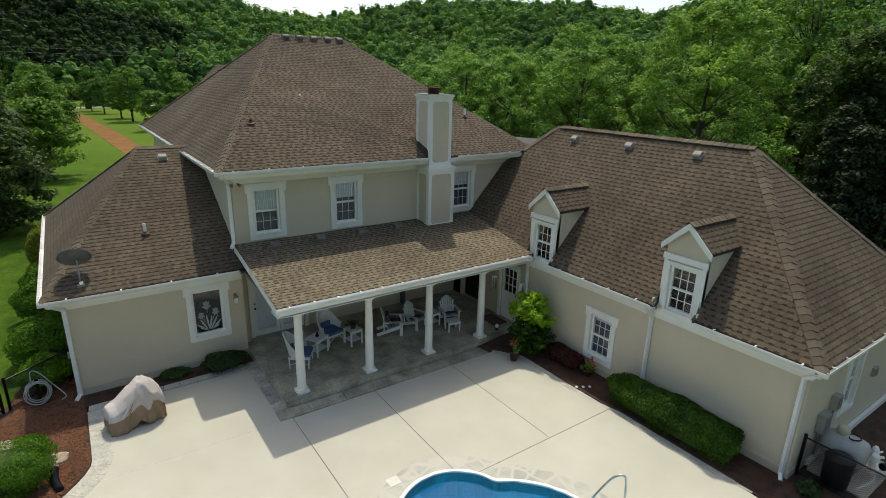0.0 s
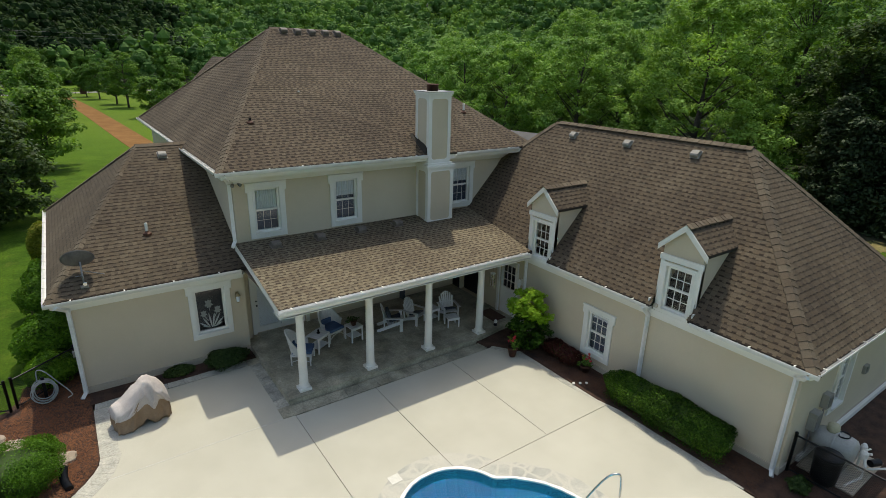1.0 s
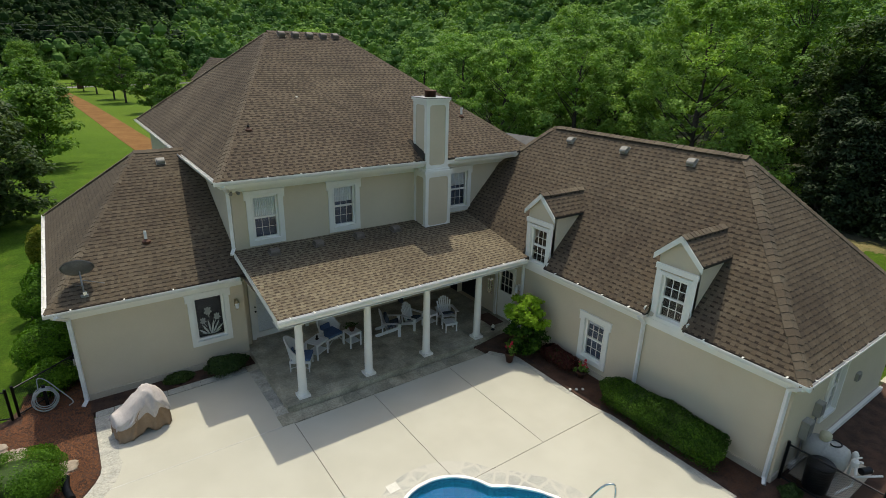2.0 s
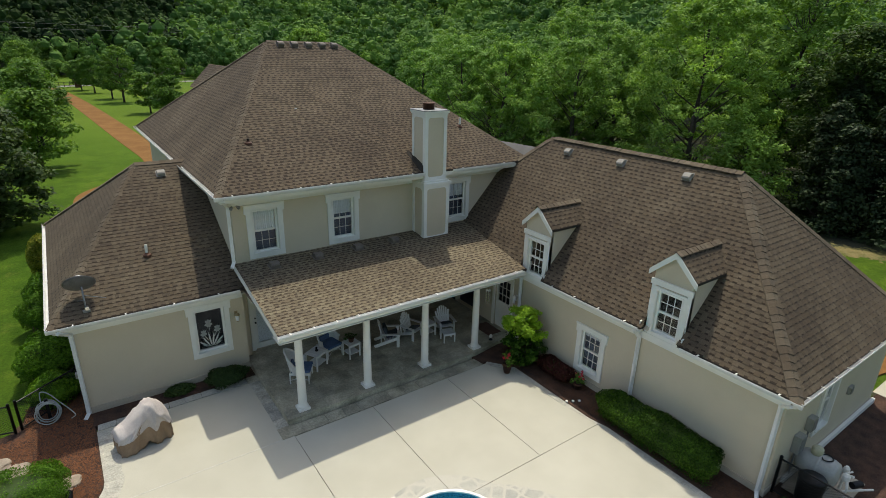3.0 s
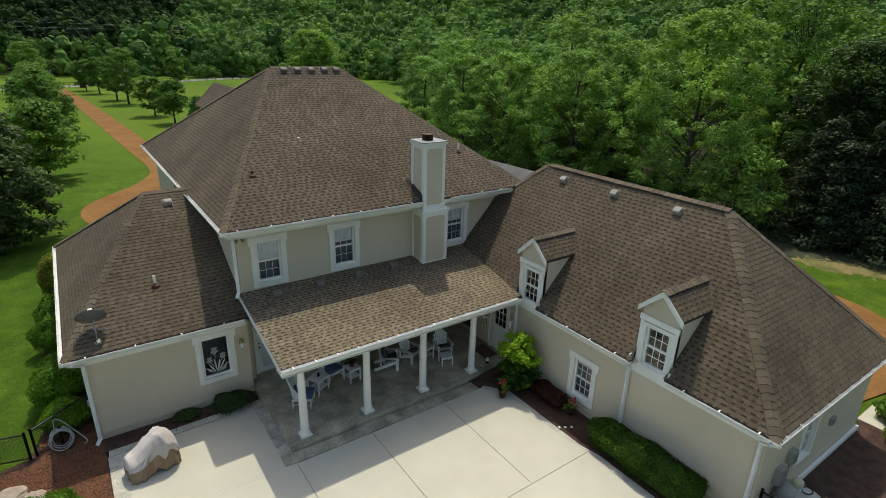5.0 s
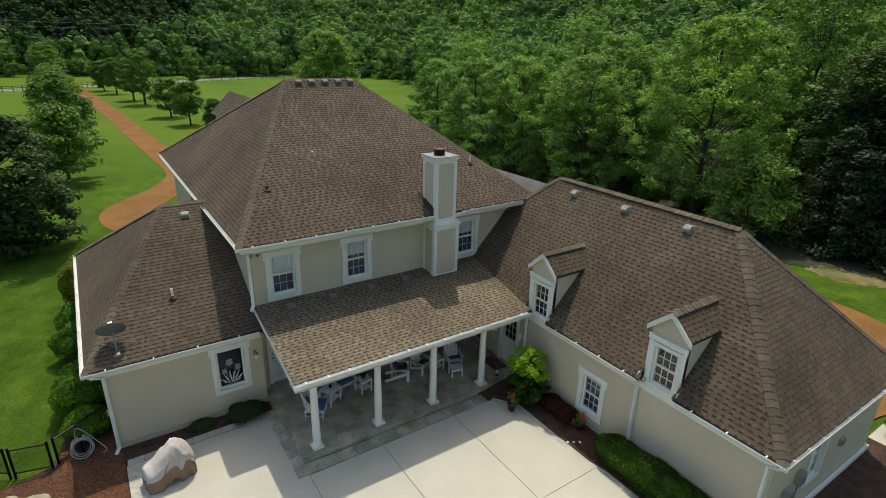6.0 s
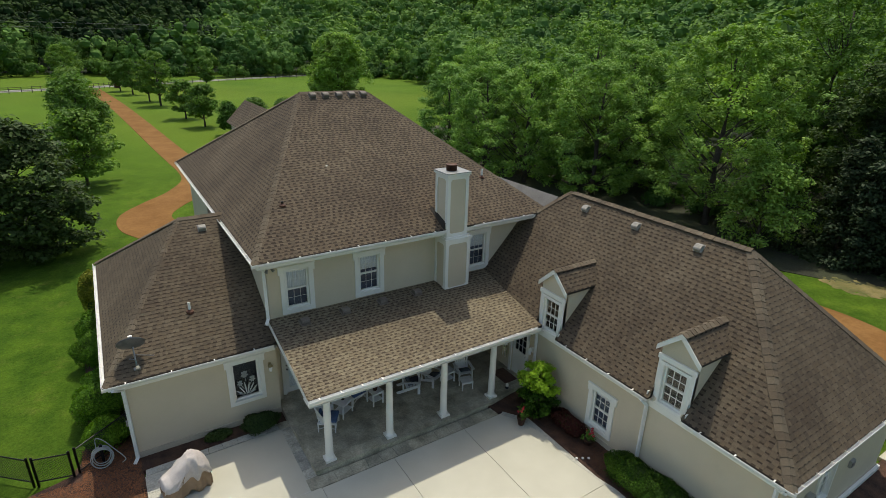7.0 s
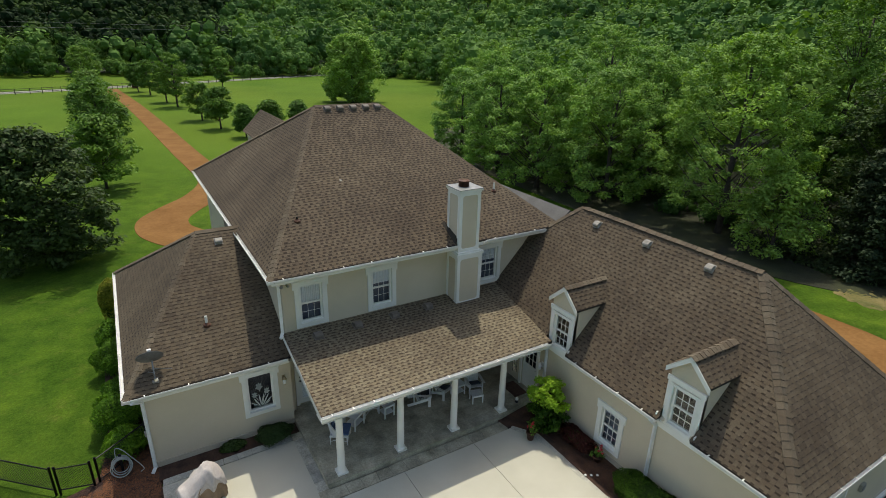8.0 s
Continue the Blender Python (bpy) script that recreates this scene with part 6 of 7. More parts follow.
def grill_cloth(name, lo, out, mat, label, seed):
    """One cloth of the cover, a skin from the front hem over the top to the rear hem; lo: the share of the height that it hangs down to."""
    bm = bmesh.new()
    nx_, ring = 44, 48
    rf = random.Random(5)
    folds = [(side, rf.uniform(-0.05, 0.38), rf.uniform(-0.62, 0.62), rf.uniform(0.018, 0.04), rf.uniform(0.03, 0.07)) for side in (-1, 1) for _ in range(13)]
    rows = []
    for i in range(nx_ + 1):
        x = -0.60 + 1.20 * i / nx_
        top = cover_top(x)
        end = max(0.0, abs(i / nx_ - 0.5) * 2 - 0.80) / 0.20
        half = 0.33 * (1 - 0.20 * end ** 2)
        row = []
        for j in range(ring + 1):
            a = j / ring * 2 - 1
            side = 1 if a > 0 else -1
            b = abs(a)
            low = lo(x, side)
            if b < 0.38:
                y, z = side * half * 0.50 * b / 0.38, top * (1 - 0.05 * (b / 0.38) ** 2)
            elif b < 0.55:
                k = (b - 0.38) / 0.17
                y, z = side * half * (0.50 + 0.48 * k), top * (0.95 - 0.17 * k)
            else:
                k = (b - 0.55) / 0.45
                y, z = side * half * (0.98 + 0.10 * k), top * 0.78 + (low * top - top * 0.78) * k
            drop = 1 - z / top
            pleat = 0.026 * drop * (math.sin(9 * x + seed + 2 * side) + 0.7 * math.sin(21 * x + 2.1 * seed * side)) + 0.03 * noise.noise(Vector((5 * x, 4 * y, 4 * z + seed)))
            crease = 0.02 * noise.noise(Vector((4.4 * x + seed, 5 * y, 4.3 * z)))
            for fs, x_top, x_low, tall, wide in folds:
                if fs == side:
                    f = max(0.0, (b - 0.12) / 0.88)
                    crease += tall * f ** 0.4 * max(0.0, 1 - abs(x - (x_top + (x_low - x_top) * f)) / wide)
            y += side * (out + pleat + crease) * min(1.0, b * 2.5)
            z = max(0.012, z + (out * 0.5 if b < 0.5 else 0) + 0.02 * noise.noise(Vector((4.5 * x + seed, 6 * y, 1.7))) + 0.5 * max(0.0, crease) * (1 - drop))
            row.append((x * (1 + out * 0.8), y, z))
        rows.append(row)
    vs = [[bm.verts.new(p) for p in row] for row in rows]
    for r0, r1 in zip(vs, vs[1:]):
        for j in range(ring):
            bm.faces.new((r0[j], r0[j + 1], r1[j + 1], r1[j]))
    # the two ends: cloth hanging down below the rim of each end row
    for row, sx in ((rows[0], -1), (rows[-1], 1)):
        e = vs[0] if sx < 0 else vs[-1]
        prev = list(e)
        src = row
        steps = 8
        for k in range(1, steps + 1):
            f = k / steps
            cur = []
            for m, (x, y, z) in enumerate(src):
                low = lo(x, 1) * cover_top(x)
                zz = z + (min(z, low) - z) * f
                bulge = sx * (0.05 * math.sin(f * 2.2) + 0.02 * math.sin(5 * y * 3 + seed) * f)
                cur.append(bm.verts.new((x + bulge, y * (1 + 0.05 * f), max(0.012, zz))))
            for m in range(len(cur) - 1):
                bm.faces.new((prev[m], prev[m + 1], cur[m + 1], cur[m]))
            prev = cur
    bmesh.ops.remove_doubles(bm, verts=bm.verts, dist=0.001)
    ob = part(name, bm, mat, grill, label, True)
    thick = ob.modifiers.new("cloth", "SOLIDIFY")
    thick.thickness, thick.offset = 0.008, -1
    return ob


grill_cloth("skirt", lambda x, side: 0.015 + (0.16 * math.exp(-((x - 0.02) / 0.09) ** 2) if side < 0 else 0.0), 0.0, COVER_TAN, "tan lower cloth", 2)
grill_cloth("hood_cover", lambda x, side: 0.56 + 0.025 * math.sin(7 * x) - (0.22 * math.exp(-((x - 0.22) / 0.10) ** 2) if side < 0 else 0.0), 0.022, COVER_PALE, "faded pale upper cloth", 2)
for x in (-0.36, 0.36):
    part("wheel", boxes((x - 0.04, x + 0.04, -0.22, -0.12, 0.0, 0.1), bevel=0.02), BLACK_METAL, grill)

# garden hose
hose = empty("garden_hose")
for k in range(6):
    pts = []
    rr, dz = 0.26 + 0.03 * math.sin(k * 2.1), 0.28 + 0.012 * k
    for i in range(33):
        a = 2 * math.pi * i / 32
        pts.append((-5.83 + (rr + 0.02 * math.sin(2 * a + k)) * math.cos(a), 3.52 + 0.04 * k + 0.10 * math.sin(a), 0.33 + rr * math.sin(a)))
    part("loop", tube(bmesh.new(), pts, 0.014, 6), HOSE, hose)
part("loose_end", tube(bmesh.new(), curve_pts([(-5.95, 3.75, 0.62), (-5.92, 3.85, 0.86), (-5.75, 3.8, 0.80), (-5.52, 3.7, 0.48), (-5.25, 3.5, 0.12), (-5.35, 3.42, 0.05)], 6), 0.014, 6), HOSE, hose)
part("hanger", boxes((-5.87, -5.79, 3.76, 3.82, 0.0, 0.66)), BLACK_METAL, hose)
tagged(hose, "pale garden hose coiled on a short post", "hose")

# corrugated drain end
bm = bmesh.new()
rows = []
for k in range(49):
    f = k / 48
    r = 0.085 if k % 2 else 0.072
    cx, cy = -5.52 + 0.10 * f - 0.05 * math.sin(3 * f), 0.22 - 0.78 * f
    rows.append([bm.verts.new((cx + r * math.cos(a), cy, 0.10 - 0.02 * f + r * math.sin(a))) for a in np.linspace(0, 2 * math.pi, 14, False)])
for p, q in zip(rows, rows[1:]):
    for i in range(14):
        bm.faces.new((p[i], p[(i + 1) % 14], q[(i + 1) % 14], q[i]))
bm.faces.new(rows[0])
bm.faces.new(rows[-1][::-1])
tagged(link_mesh("drain_pipe", bm, BLACK_METAL), "short black corrugated drain pipe lying in the mulch", "pipe")

# pool rail and skimmer lid
bm = tube(bmesh.new(), curve_pts([(3.45, -6.9, -0.3), (3.75, -7.1, 0.35), (3.95, -7.28, 0.78), (4.08, -7.40, 0.90), (4.16, -7.47, 0.84), (4.18, -7.5, 0.5), (4.18, -7.5, 0.0)], 6), 0.024, 10)
tagged(link_mesh("pool_handrail", bm, STEEL, smooth=True), "bent stainless steel pool handrail", "handrail")
bm = boxes((0.48, 0.76, -4.25, -3.99, 0.0, 0.014), bevel=0.006)
tagged(link_mesh("skimmer_lid", bm, surface("lid_ivory", (0.62, 0.59, 0.51), (0.70, 0.67, 0.59), 8, 60, 0.5, 0.1, 0.002)), "square white pool skimmer lid in the concrete", "skimmer lid")


# black chain-link fence with a gate
def fence_panel(name, a, b, label, h=0.88, gap=0.075, wire=0.0028):
    """Posts, rails and a net of wires crossing aslant."""
    ob = empty(name)
    a, b = Vector((*a, 0)), Vector((*b, 0))
    for p in (a, b):
        bm = lathe(bmesh.new(), [(0.036, -0.1), (0.036, h + 0.05), (0.042, h + 0.055), (0.03, h + 0.085), (0.008, h + 0.10)], 12, (p.x, p.y))
        part("post", bm, BLACK_METAL, ob, "", True)
    for z in (0.08, h):
        part("rail", tube(bmesh.new(), [a + Vector((0, 0, z)), b + Vector((0, 0, z))], 0.021, 8), BLACK_METAL, ob)
    bm = bmesh.new()
    length, tall = (b - a).length, h - 0.08
    d = (b - a).normalized()
    k = -tall
    while k < length:
        for way in (1, -1):
            t0, t1 = max(0.0, -k), min(tall, length - k)
            if t1 - t0 > 0.02:
                u0, u1 = (k + t0, k + t1) if way > 0 else (length - k - t0, length - k - t1)
                beam(bm, a + d * u0 + Vector((0, 0, 0.08 + t0)), a + d * u1 + Vector((0, 0, 0.08 + t1)), wire * 2, wire * 2)
        k += gap
    part("wire_net", bm, BLACK_METAL, ob, "black chain-link net")
    return tagged(ob, label, "fence", "chain-link fence")


fence_panel("chain_link_fence", (-5.05, 4.75), (-6.46, 3.62), "black chain-link fence panel by the wing wall")
fence_panel("chain_link_gate", (-6.60, 3.52), (-7.50, 3.74), "black chain-link gate on the lawn's edge")
fence_panel("chain_link_fence", (-7.62, 3.80), (-9.6, 5.6), "black chain-link fence panel on the lawn's edge")
fence_panel("chain_link_gate", (8.52, -9.0), (8.52, -10.9), "black netted gate panel beside the garage end", 1.02, 0.05, 0.0024)


# ---- porch furniture ----
def adirondack():
    """A slatted Adirondack chair facing -y, with arms and a cushion."""
    ob = empty("adirondack_chair")
    for s in (-1, 1):
        part("arm", boxes((s * 0.36 - 0.065, s * 0.36 + 0.065, -0.42, 0.34, 0.56, 0.58), bevel=0.006), CHAIR_WHITE, ob)
        part("front_leg", boxes((s * 0.31 - 0.02, s * 0.31 + 0.02, -0.40, -0.29, 0, 0.56)), CHAIR_WHITE, ob)
        part("rear_leg", beam(bmesh.new(), (s * 0.27, -0.36, 0.36), (s * 0.27, 0.55, 0.03), 0.025, 0.12), CHAIR_WHITE, ob)
        part("arm_support", beam(bmesh.new(), (s * 0.33, 0.30, 0.57), (s * 0.30, 0.28, 0.16), 0.025, 0.06), CHAIR_WHITE, ob)
    for i in range(5):
        y = -0.38 + i * 0.115
        part("seat_slat", beam(bmesh.new(), (-0.27, y, 0.41 - i * 0.04), (0.27, y, 0.41 - i * 0.04), 0.095, 0.018), CHAIR_WHITE, ob)
    for i in range(7):
        x = (i - 3) * 0.088
        top = 1.02 - 0.022 * (i - 3) ** 2
        bm = bmesh.new()
        beam(bm, (x * 0.82, 0.14, 0.24), (x * 1.12, 0.14 + (top - 0.24) * 0.36, top), 0.072, 0.016, (0, 1, 0))
        part("back_slat", bm, CHAIR_WHITE, ob)
    part("back_brace", boxes((-0.32, 0.32, 0.31, 0.335, 0.54, 0.60)), CHAIR_WHITE, ob)
    bm = boxes((-0.24, 0.24, -0.34, 0.10, -0.03, 0.03), bevel=0.025)
    c = part("cushion", bm, DARK_CUSHION, ob, "slate-coloured seat cushion")
    c.matrix_local = pose(0, 0, 0.40, -18, 0, 0)
    return tagged(ob, "white slatted Adirondack chair with a dark cushion on the porch", "chair", "Adirondack chairs")


def slat_table(name, w, d, h, label, shelf=True):
    ob = empty(name)
    for i in range(5):
        x = -w / 2 + w * (i + 0.5) / 5
        part("top_slat", boxes((x - w * 0.092, x + w * 0.092, -d / 2, d / 2, h - 0.02, h)), CHAIR_WHITE, ob)
    for sx in (-1, 1):
        for sy in (-1, 1):
            part("leg", boxes((sx * (w / 2 - 0.03) - 0.02, sx * (w / 2 - 0.03) + 0.02, sy * (d / 2 - 0.03) - 0.02, sy * (d / 2 - 0.03) + 0.02, 0, h - 0.02)), CHAIR_WHITE, ob)
    part("apron", boxes((-w / 2 + 0.02, w / 2 - 0.02, -d / 2 + 0.015, -d / 2 + 0.03, h - 0.09, h - 0.02), (-w / 2 + 0.02, w / 2 - 0.02, d / 2 - 0.03, d / 2 - 0.015, h - 0.09, h - 0.02)), CHAIR_WHITE, ob)
    if shelf:
        part("shelf", boxes((-w / 2 + 0.03, w / 2 - 0.03, -d / 2 + 0.03, d / 2 - 0.03, h * 0.3, h * 0.3 + 0.015)), CHAIR_WHITE, ob)
    return tagged(ob, label, "table")


def wicker_chair():
    """A rounded wicker armchair facing -y with a blue cushion."""
    ob = empty("wicker_armchair")
    bm = bmesh.new()
    seg = 26
    rows = []
    for k in range(9):
        row = []
        for i in range(seg + 1):
            a = math.pi * (-0.12 + 1.24 * i / seg)
            mid = math.sin(max(0, min(math.pi, a))) ** 1.5
            top = 0.60 + 0.44 * mid
            z = 0.36 + (top - 0.36) * k / 8
            r = 0.34 + 0.05 * k / 8
            row.append((r * math.cos(a), 0.02 + (r * 0.92 + 0.10 * mid * k / 8) * math.sin(a), z))
        rows.append(row)
    vs = [[bm.verts.new(p) for p in row] for row in rows]
    ws = [[bm.verts.new((p[0] * 0.93, p[1] * 0.93, p[2])) for p in row] for row in rows]
    for g in (vs, ws):
        for a, b in zip(g, g[1:]):
            for i in range(seg):
                bm.faces.new((a[i], a[i + 1], b[i + 1], b[i]))
    for i in range(seg):
        bm.faces.new((vs[-1][i], vs[-1][i + 1], ws[-1][i + 1], ws[-1][i]))
    part("back", bm, WICKER, ob, "woven white back and arms")
    bm = bmesh.new()
    tube(bm, [(p[0] * 0.97, p[1] * 0.97, p[2] + 0.01) for p in rows[-1]], 0.028, 8)
    part("arm_roll", bm, WICKER, ob)
    part("seat", boxes((-0.32, 0.32, -0.34, 0.30, 0.30, 0.37), bevel=0.02), WICKER, ob)
    for sx in (-1, 1):
        for y in (-0.30, 0.27):
            part("leg", lathe(bmesh.new(), [(0.02, 0), (0.024, 0.3)], 10, (sx * 0.29, y)), WICKER, ob)
        part("stretcher", tube(bmesh.new(), [(sx * 0.29, -0.30, 0.12), (sx * 0.27, 0, 0.2), (sx * 0.29, 0.27, 0.12)], 0.012, 6), WICKER, ob)
    part("front_arch", tube(bmesh.new(), [(-0.28, -0.31, 0.12), (-0.15, -0.32, 0.25), (0, -0.32, 0.28), (0.15, -0.32, 0.25), (0.28, -0.31, 0.12)], 0.012, 6), WICKER, ob)
    part("cushion", boxes((-0.28, 0.28, -0.34, 0.24, 0.37, 0.46), bevel=0.035), CUSHION, ob, "blue seat cushion")
    c = part("back_cushion", boxes((-0.19, 0.19, -0.035, 0.035, 0.0, 0.17), bevel=0.032), CUSHION, ob, "blue back cushion")
    c.matrix_local = pose(0, 0.24, 0.45, -12, 0, 0)
    return tagged(ob, "white wicker armchair with blue cushions on the porch", "chair", "wicker chairs")


F = 0.174
SMALL = Matrix.Scale(0.92, 4)
a1 = adirondack()
a1.matrix_basis = pose(4.05, 2.02, F, 0, 0, 62) @ SMALL
copy_thing(a1, pose(4.98, 2.05, F, 0, 0, 22) @ SMALL)
copy_thing(a1, pose(6.26, 1.74, F, 0, 0, -14) @ SMALL)
bm = boxes((-0.22, 0.22, -0.06, 0.06, -0.2, 0.2), bevel=0.05)
pillow = part("back_pillow", bm, DARK_CUSHION, a1, "slate patterned back pillow")
pillow.matrix_local = pose(0, 0.13, 0.62, -20, 0, 0)
st = slat_table("side_table", 0.42, 0.42, 0.50, "small white slatted side table between porch chairs")
st.matrix_basis = pose(5.58, 1.80, F, 0, 0, 5)
ot = slat_table("footstool", 0.46, 0.40, 0.36, "white slatted footstool before a porch chair", False)
ot.matrix_basis = pose(5.95, 1.08, F, 0, 0, -14)
t2 = slat_table("end_table", 0.46, 0.46, 0.52, "white end table with a shelf on the porch")
t2.matrix_basis = pose(2.60, 2.02, F, 0, 0, 8)
w1 = wicker_chair()
w1.matrix_basis = pose(0.66, 1.62, F, 0, 0, 58)
copy_thing(w1, pose(2.02, 2.52, F, 0, 0, 14))
wt = slat_table("wicker_table", 0.58, 0.50, 0.55, "square white wicker table between two armchairs")
wt.matrix_basis = pose(1.35, 2.02, F, 0, 0, 30)
bm = lathe(bmesh.new(), [(0.05, 0), (0.06, 0.03), (0.03, 0.05), (0.035, 0.12), (0.02, 0.14)], 14)
ob = tagged(link_mesh("table_candle", bm, BLACK_METAL), "small dark candle holder on the wicker table", "candle holder")
ob.matrix_world = pose(1.38, 2.05, F + 0.55)
lant = empty("floor_lantern", (7.27, 0.24, F))
part("base", lathe(bmesh.new(), [(0.06, 0), (0.07, 0.02), (0.03, 0.05), (0.05, 0.08), (0.05, 0.1)], 12), BLACK_METAL, lant)
part("head", lathe(bmesh.new(), [(0.05, 0.1), (0.06, 0.13), (0.055, 0.19), (0.02, 0.23)], 12), WHITE, lant)
tagged(lant, "small black and white figure-shaped lantern on the porch floor", "lantern")
# clay pot with a plant on the end table
ob = empty("potted_plant", (2.60, 2.02, F + 0.52))
part("pot", lathe(bmesh.new(), [(0.07, 0), (0.11, 0.14), (0.12, 0.17), (0.10, 0.17)], 16), RUST, ob)
c = np.stack([rng.normal(0, 0.09, 24), rng.normal(0, 0.09, 24), rng.uniform(0.16, 0.28, 24)], 1)
array_mesh("leaves", leaf_quads(rng, c, np.full(24, 0.04), 12, 0.03), 4, LEAF_DARK, ob)
tagged(ob, "dark leafy plant in a clay pot on the end table", "potted plant")

# wind chime
ch = empty("wind_chime", (6.95, 0.16, 1.85))
part("hanger", tube(bmesh.new(), [(0, 0, 0.73), (0, 0, 0.42)], 0.004, 5), BLACK_METAL, ch)
part("disc", lathe(bmesh.new(), [(0.09, 0.40), (0.09, 0.42)], 16), CHAIR_WHITE, ch)
for k in range(6):
    a = k * math.pi / 3
    part("pipe", tube(bmesh.new(), [(0.075 * math.cos(a), 0.075 * math.sin(a), 0.40), (0.075 * math.cos(a), 0.075 * math.sin(a), -0.02 - 0.05 * (k % 3))], 0.014, 8), STEEL, ch)
tagged(ch, "wind chime with pale pipes hanging from the porch beam", "wind chime")


def wall_lantern(place, turn, metal=None):
    ob = empty("wall_lantern", place, turn)
    part("backplate", boxes((-0.05, 0.05, -0.015, 0.0, -0.12, 0.12), bevel=0.006), metal or WHITE, ob)
    part("arm", tube(bmesh.new(), [(0, 0, 0.02), (0, -0.08, 0.10), (0, -0.13, 0.09)], 0.012, 6), metal or WHITE, ob)
    part("cap", lathe(bmesh.new(), [(0.085, 0.03), (0.06, 0.07), (0.015, 0.11), (0.012, 0.14)], 12, (0, -0.13)), metal or WHITE, ob)
    part("glass", lathe(bmesh.new(), [(0.045, -0.16), (0.065, 0.0), (0.06, 0.03)], 8, (0, -0.13)), CURTAIN, ob, "frosted glass")
    part("finial", lathe(bmesh.new(), [(0.03, -0.19), (0.045, -0.16)], 8, (0, -0.13)), metal or WHITE, ob)
    return tagged(ob, "outdoor wall lantern with frosted glass, " + ("aged brass" if metal else "white enamel"), "lantern", "wall lanterns")


BRASS = surface("aged_brass", (0.34, 0.25, 0.13), (0.46, 0.36, 0.20), 8, 60, 0.45, 0.1, 0.002, 0.4)
wall_lantern((-0.66, 3.41, 2.02), 0, BRASS)
wall_lantern((8.18, 0.0, 1.72), -90)


# doors
def glazed_door(name, x0, x1, lite, label, handle):
    """One leaf of a door in the plane y = 0, standing on z = 0, between x0 and x1; lite: panes (cols, rows) and its sill height."""
    cols, rows, z0 = lite
    w, h = x1 - x0, 2.05
    bm = boxes((x0, x0 + 0.11, 0, 0.045, 0, h), (x1 - 0.11, x1, 0, 0.045, 0, h), (x0 + 0.11, x1 - 0.11, 0, 0.045, h - 0.13, h), (x0 + 0.11, x1 - 0.11, 0, 0.045, 0, z0))
    d = part(name, bm, WHITE, house, label)
    if cols > 1:
        bm = bmesh.new()
        for c in range(1, cols):
            x = x0 + 0.11 + (w - 0.22) * c / cols
            box(bm, x - 0.012, x + 0.012, 0.008, 0.037, z0, h - 0.13)
        for r in range(1, rows):
            z = z0 + (h - 0.13 - z0) * r / rows
            box(bm, x0 + 0.11, x1 - 0.11, 0.009, 0.036, z - 0.012, z + 0.012)
        part("muntins", bm, WHITE, d)
    g = part("pane", boxes((x0 + 0.11, x1 - 0.11, 0.02, 0.025, z0, h - 0.13)), GLASS, d)
    g.visible_shadow = False
    hx = x1 - 0.055 if handle > 0 else x0 + 0.055
    part("handle", lathe(bmesh.new(), [(0.012, 0), (0.03, 0.012), (0.03, 0.05), (0.015, 0.06)], 12), BLACK_METAL, d).matrix_local = pose(hx, 0, 1.0, 90, 0, 0)
    part("lock", lathe(bmesh.new(), [(0.025, 0), (0.025, 0.02), (0.012, 0.025)], 12), BLACK_METAL, d).matrix_local = pose(hx, 0, 1.16, 90, 0, 0)
    return d


fd = glazed_door("french_door", 0.04, 0.88, (1, 1, 0.2), "white full-glass door with black handle", -1)
fd.matrix_local = pose(0, 4.16, 0.175)
fd = glazed_door("french_door", 0.90, 1.74, (1, 1, 0.2), "white full-glass door", 1)
fd.matrix_local = pose(0, 4.16, 0.175)
part("door_casing", boxes((-0.10, 0.02, 4.06, 4.12, 0.165, 2.37), (1.76, 1.88, 4.06, 4.12, 0.165, 2.37), (0.02, 1.76, 4.06, 4.12, 2.25, 2.37)), WHITE, house)
sd = glazed_door("side_door", -0.42, 0.42, (3, 3, 1.05), "white side door with nine small panes", 1)
sd.matrix_local = pose(8.22, 0.72, 0.175, 0, 0, -90)
part("door_casing", boxes((8.12, 8.18, 0.18, 0.29, 0.165, 2.34), (8.12, 8.18, 1.15, 1.26, 0.165, 2.34), (8.12, 8.18, 0.29, 1.15, 2.22, 2.34)), WHITE, house)
part("door_blind", boxes((0.13, 0.79, 4.22, 4.24, 0.36, 2.2), (0.99, 1.65, 4.22, 4.24, 0.36, 2.2)), CURTAIN, house)

part("passage_casing", boxes((8.12, 8.18, 2.13, 2.25, 0.165, 2.57), (8.12, 8.18, 2.25, 3.60, 2.45, 2.57)), WHITE, house)
bm = boxes((-0.30, 0.30, -0.45, 0.45, 0.0, 0.015), bevel=0.006)
mat_ = tagged(link_mesh("door_mat", bm, surface("brown_coir", (0.10, 0.05, 0.035), (0.16, 0.085, 0.06), 8, 90, 0.95, 0.8, 0.006)), "reddish brown door mat on the porch floor", "mat")
mat_.matrix_world = pose(7.70, 0.95, F)

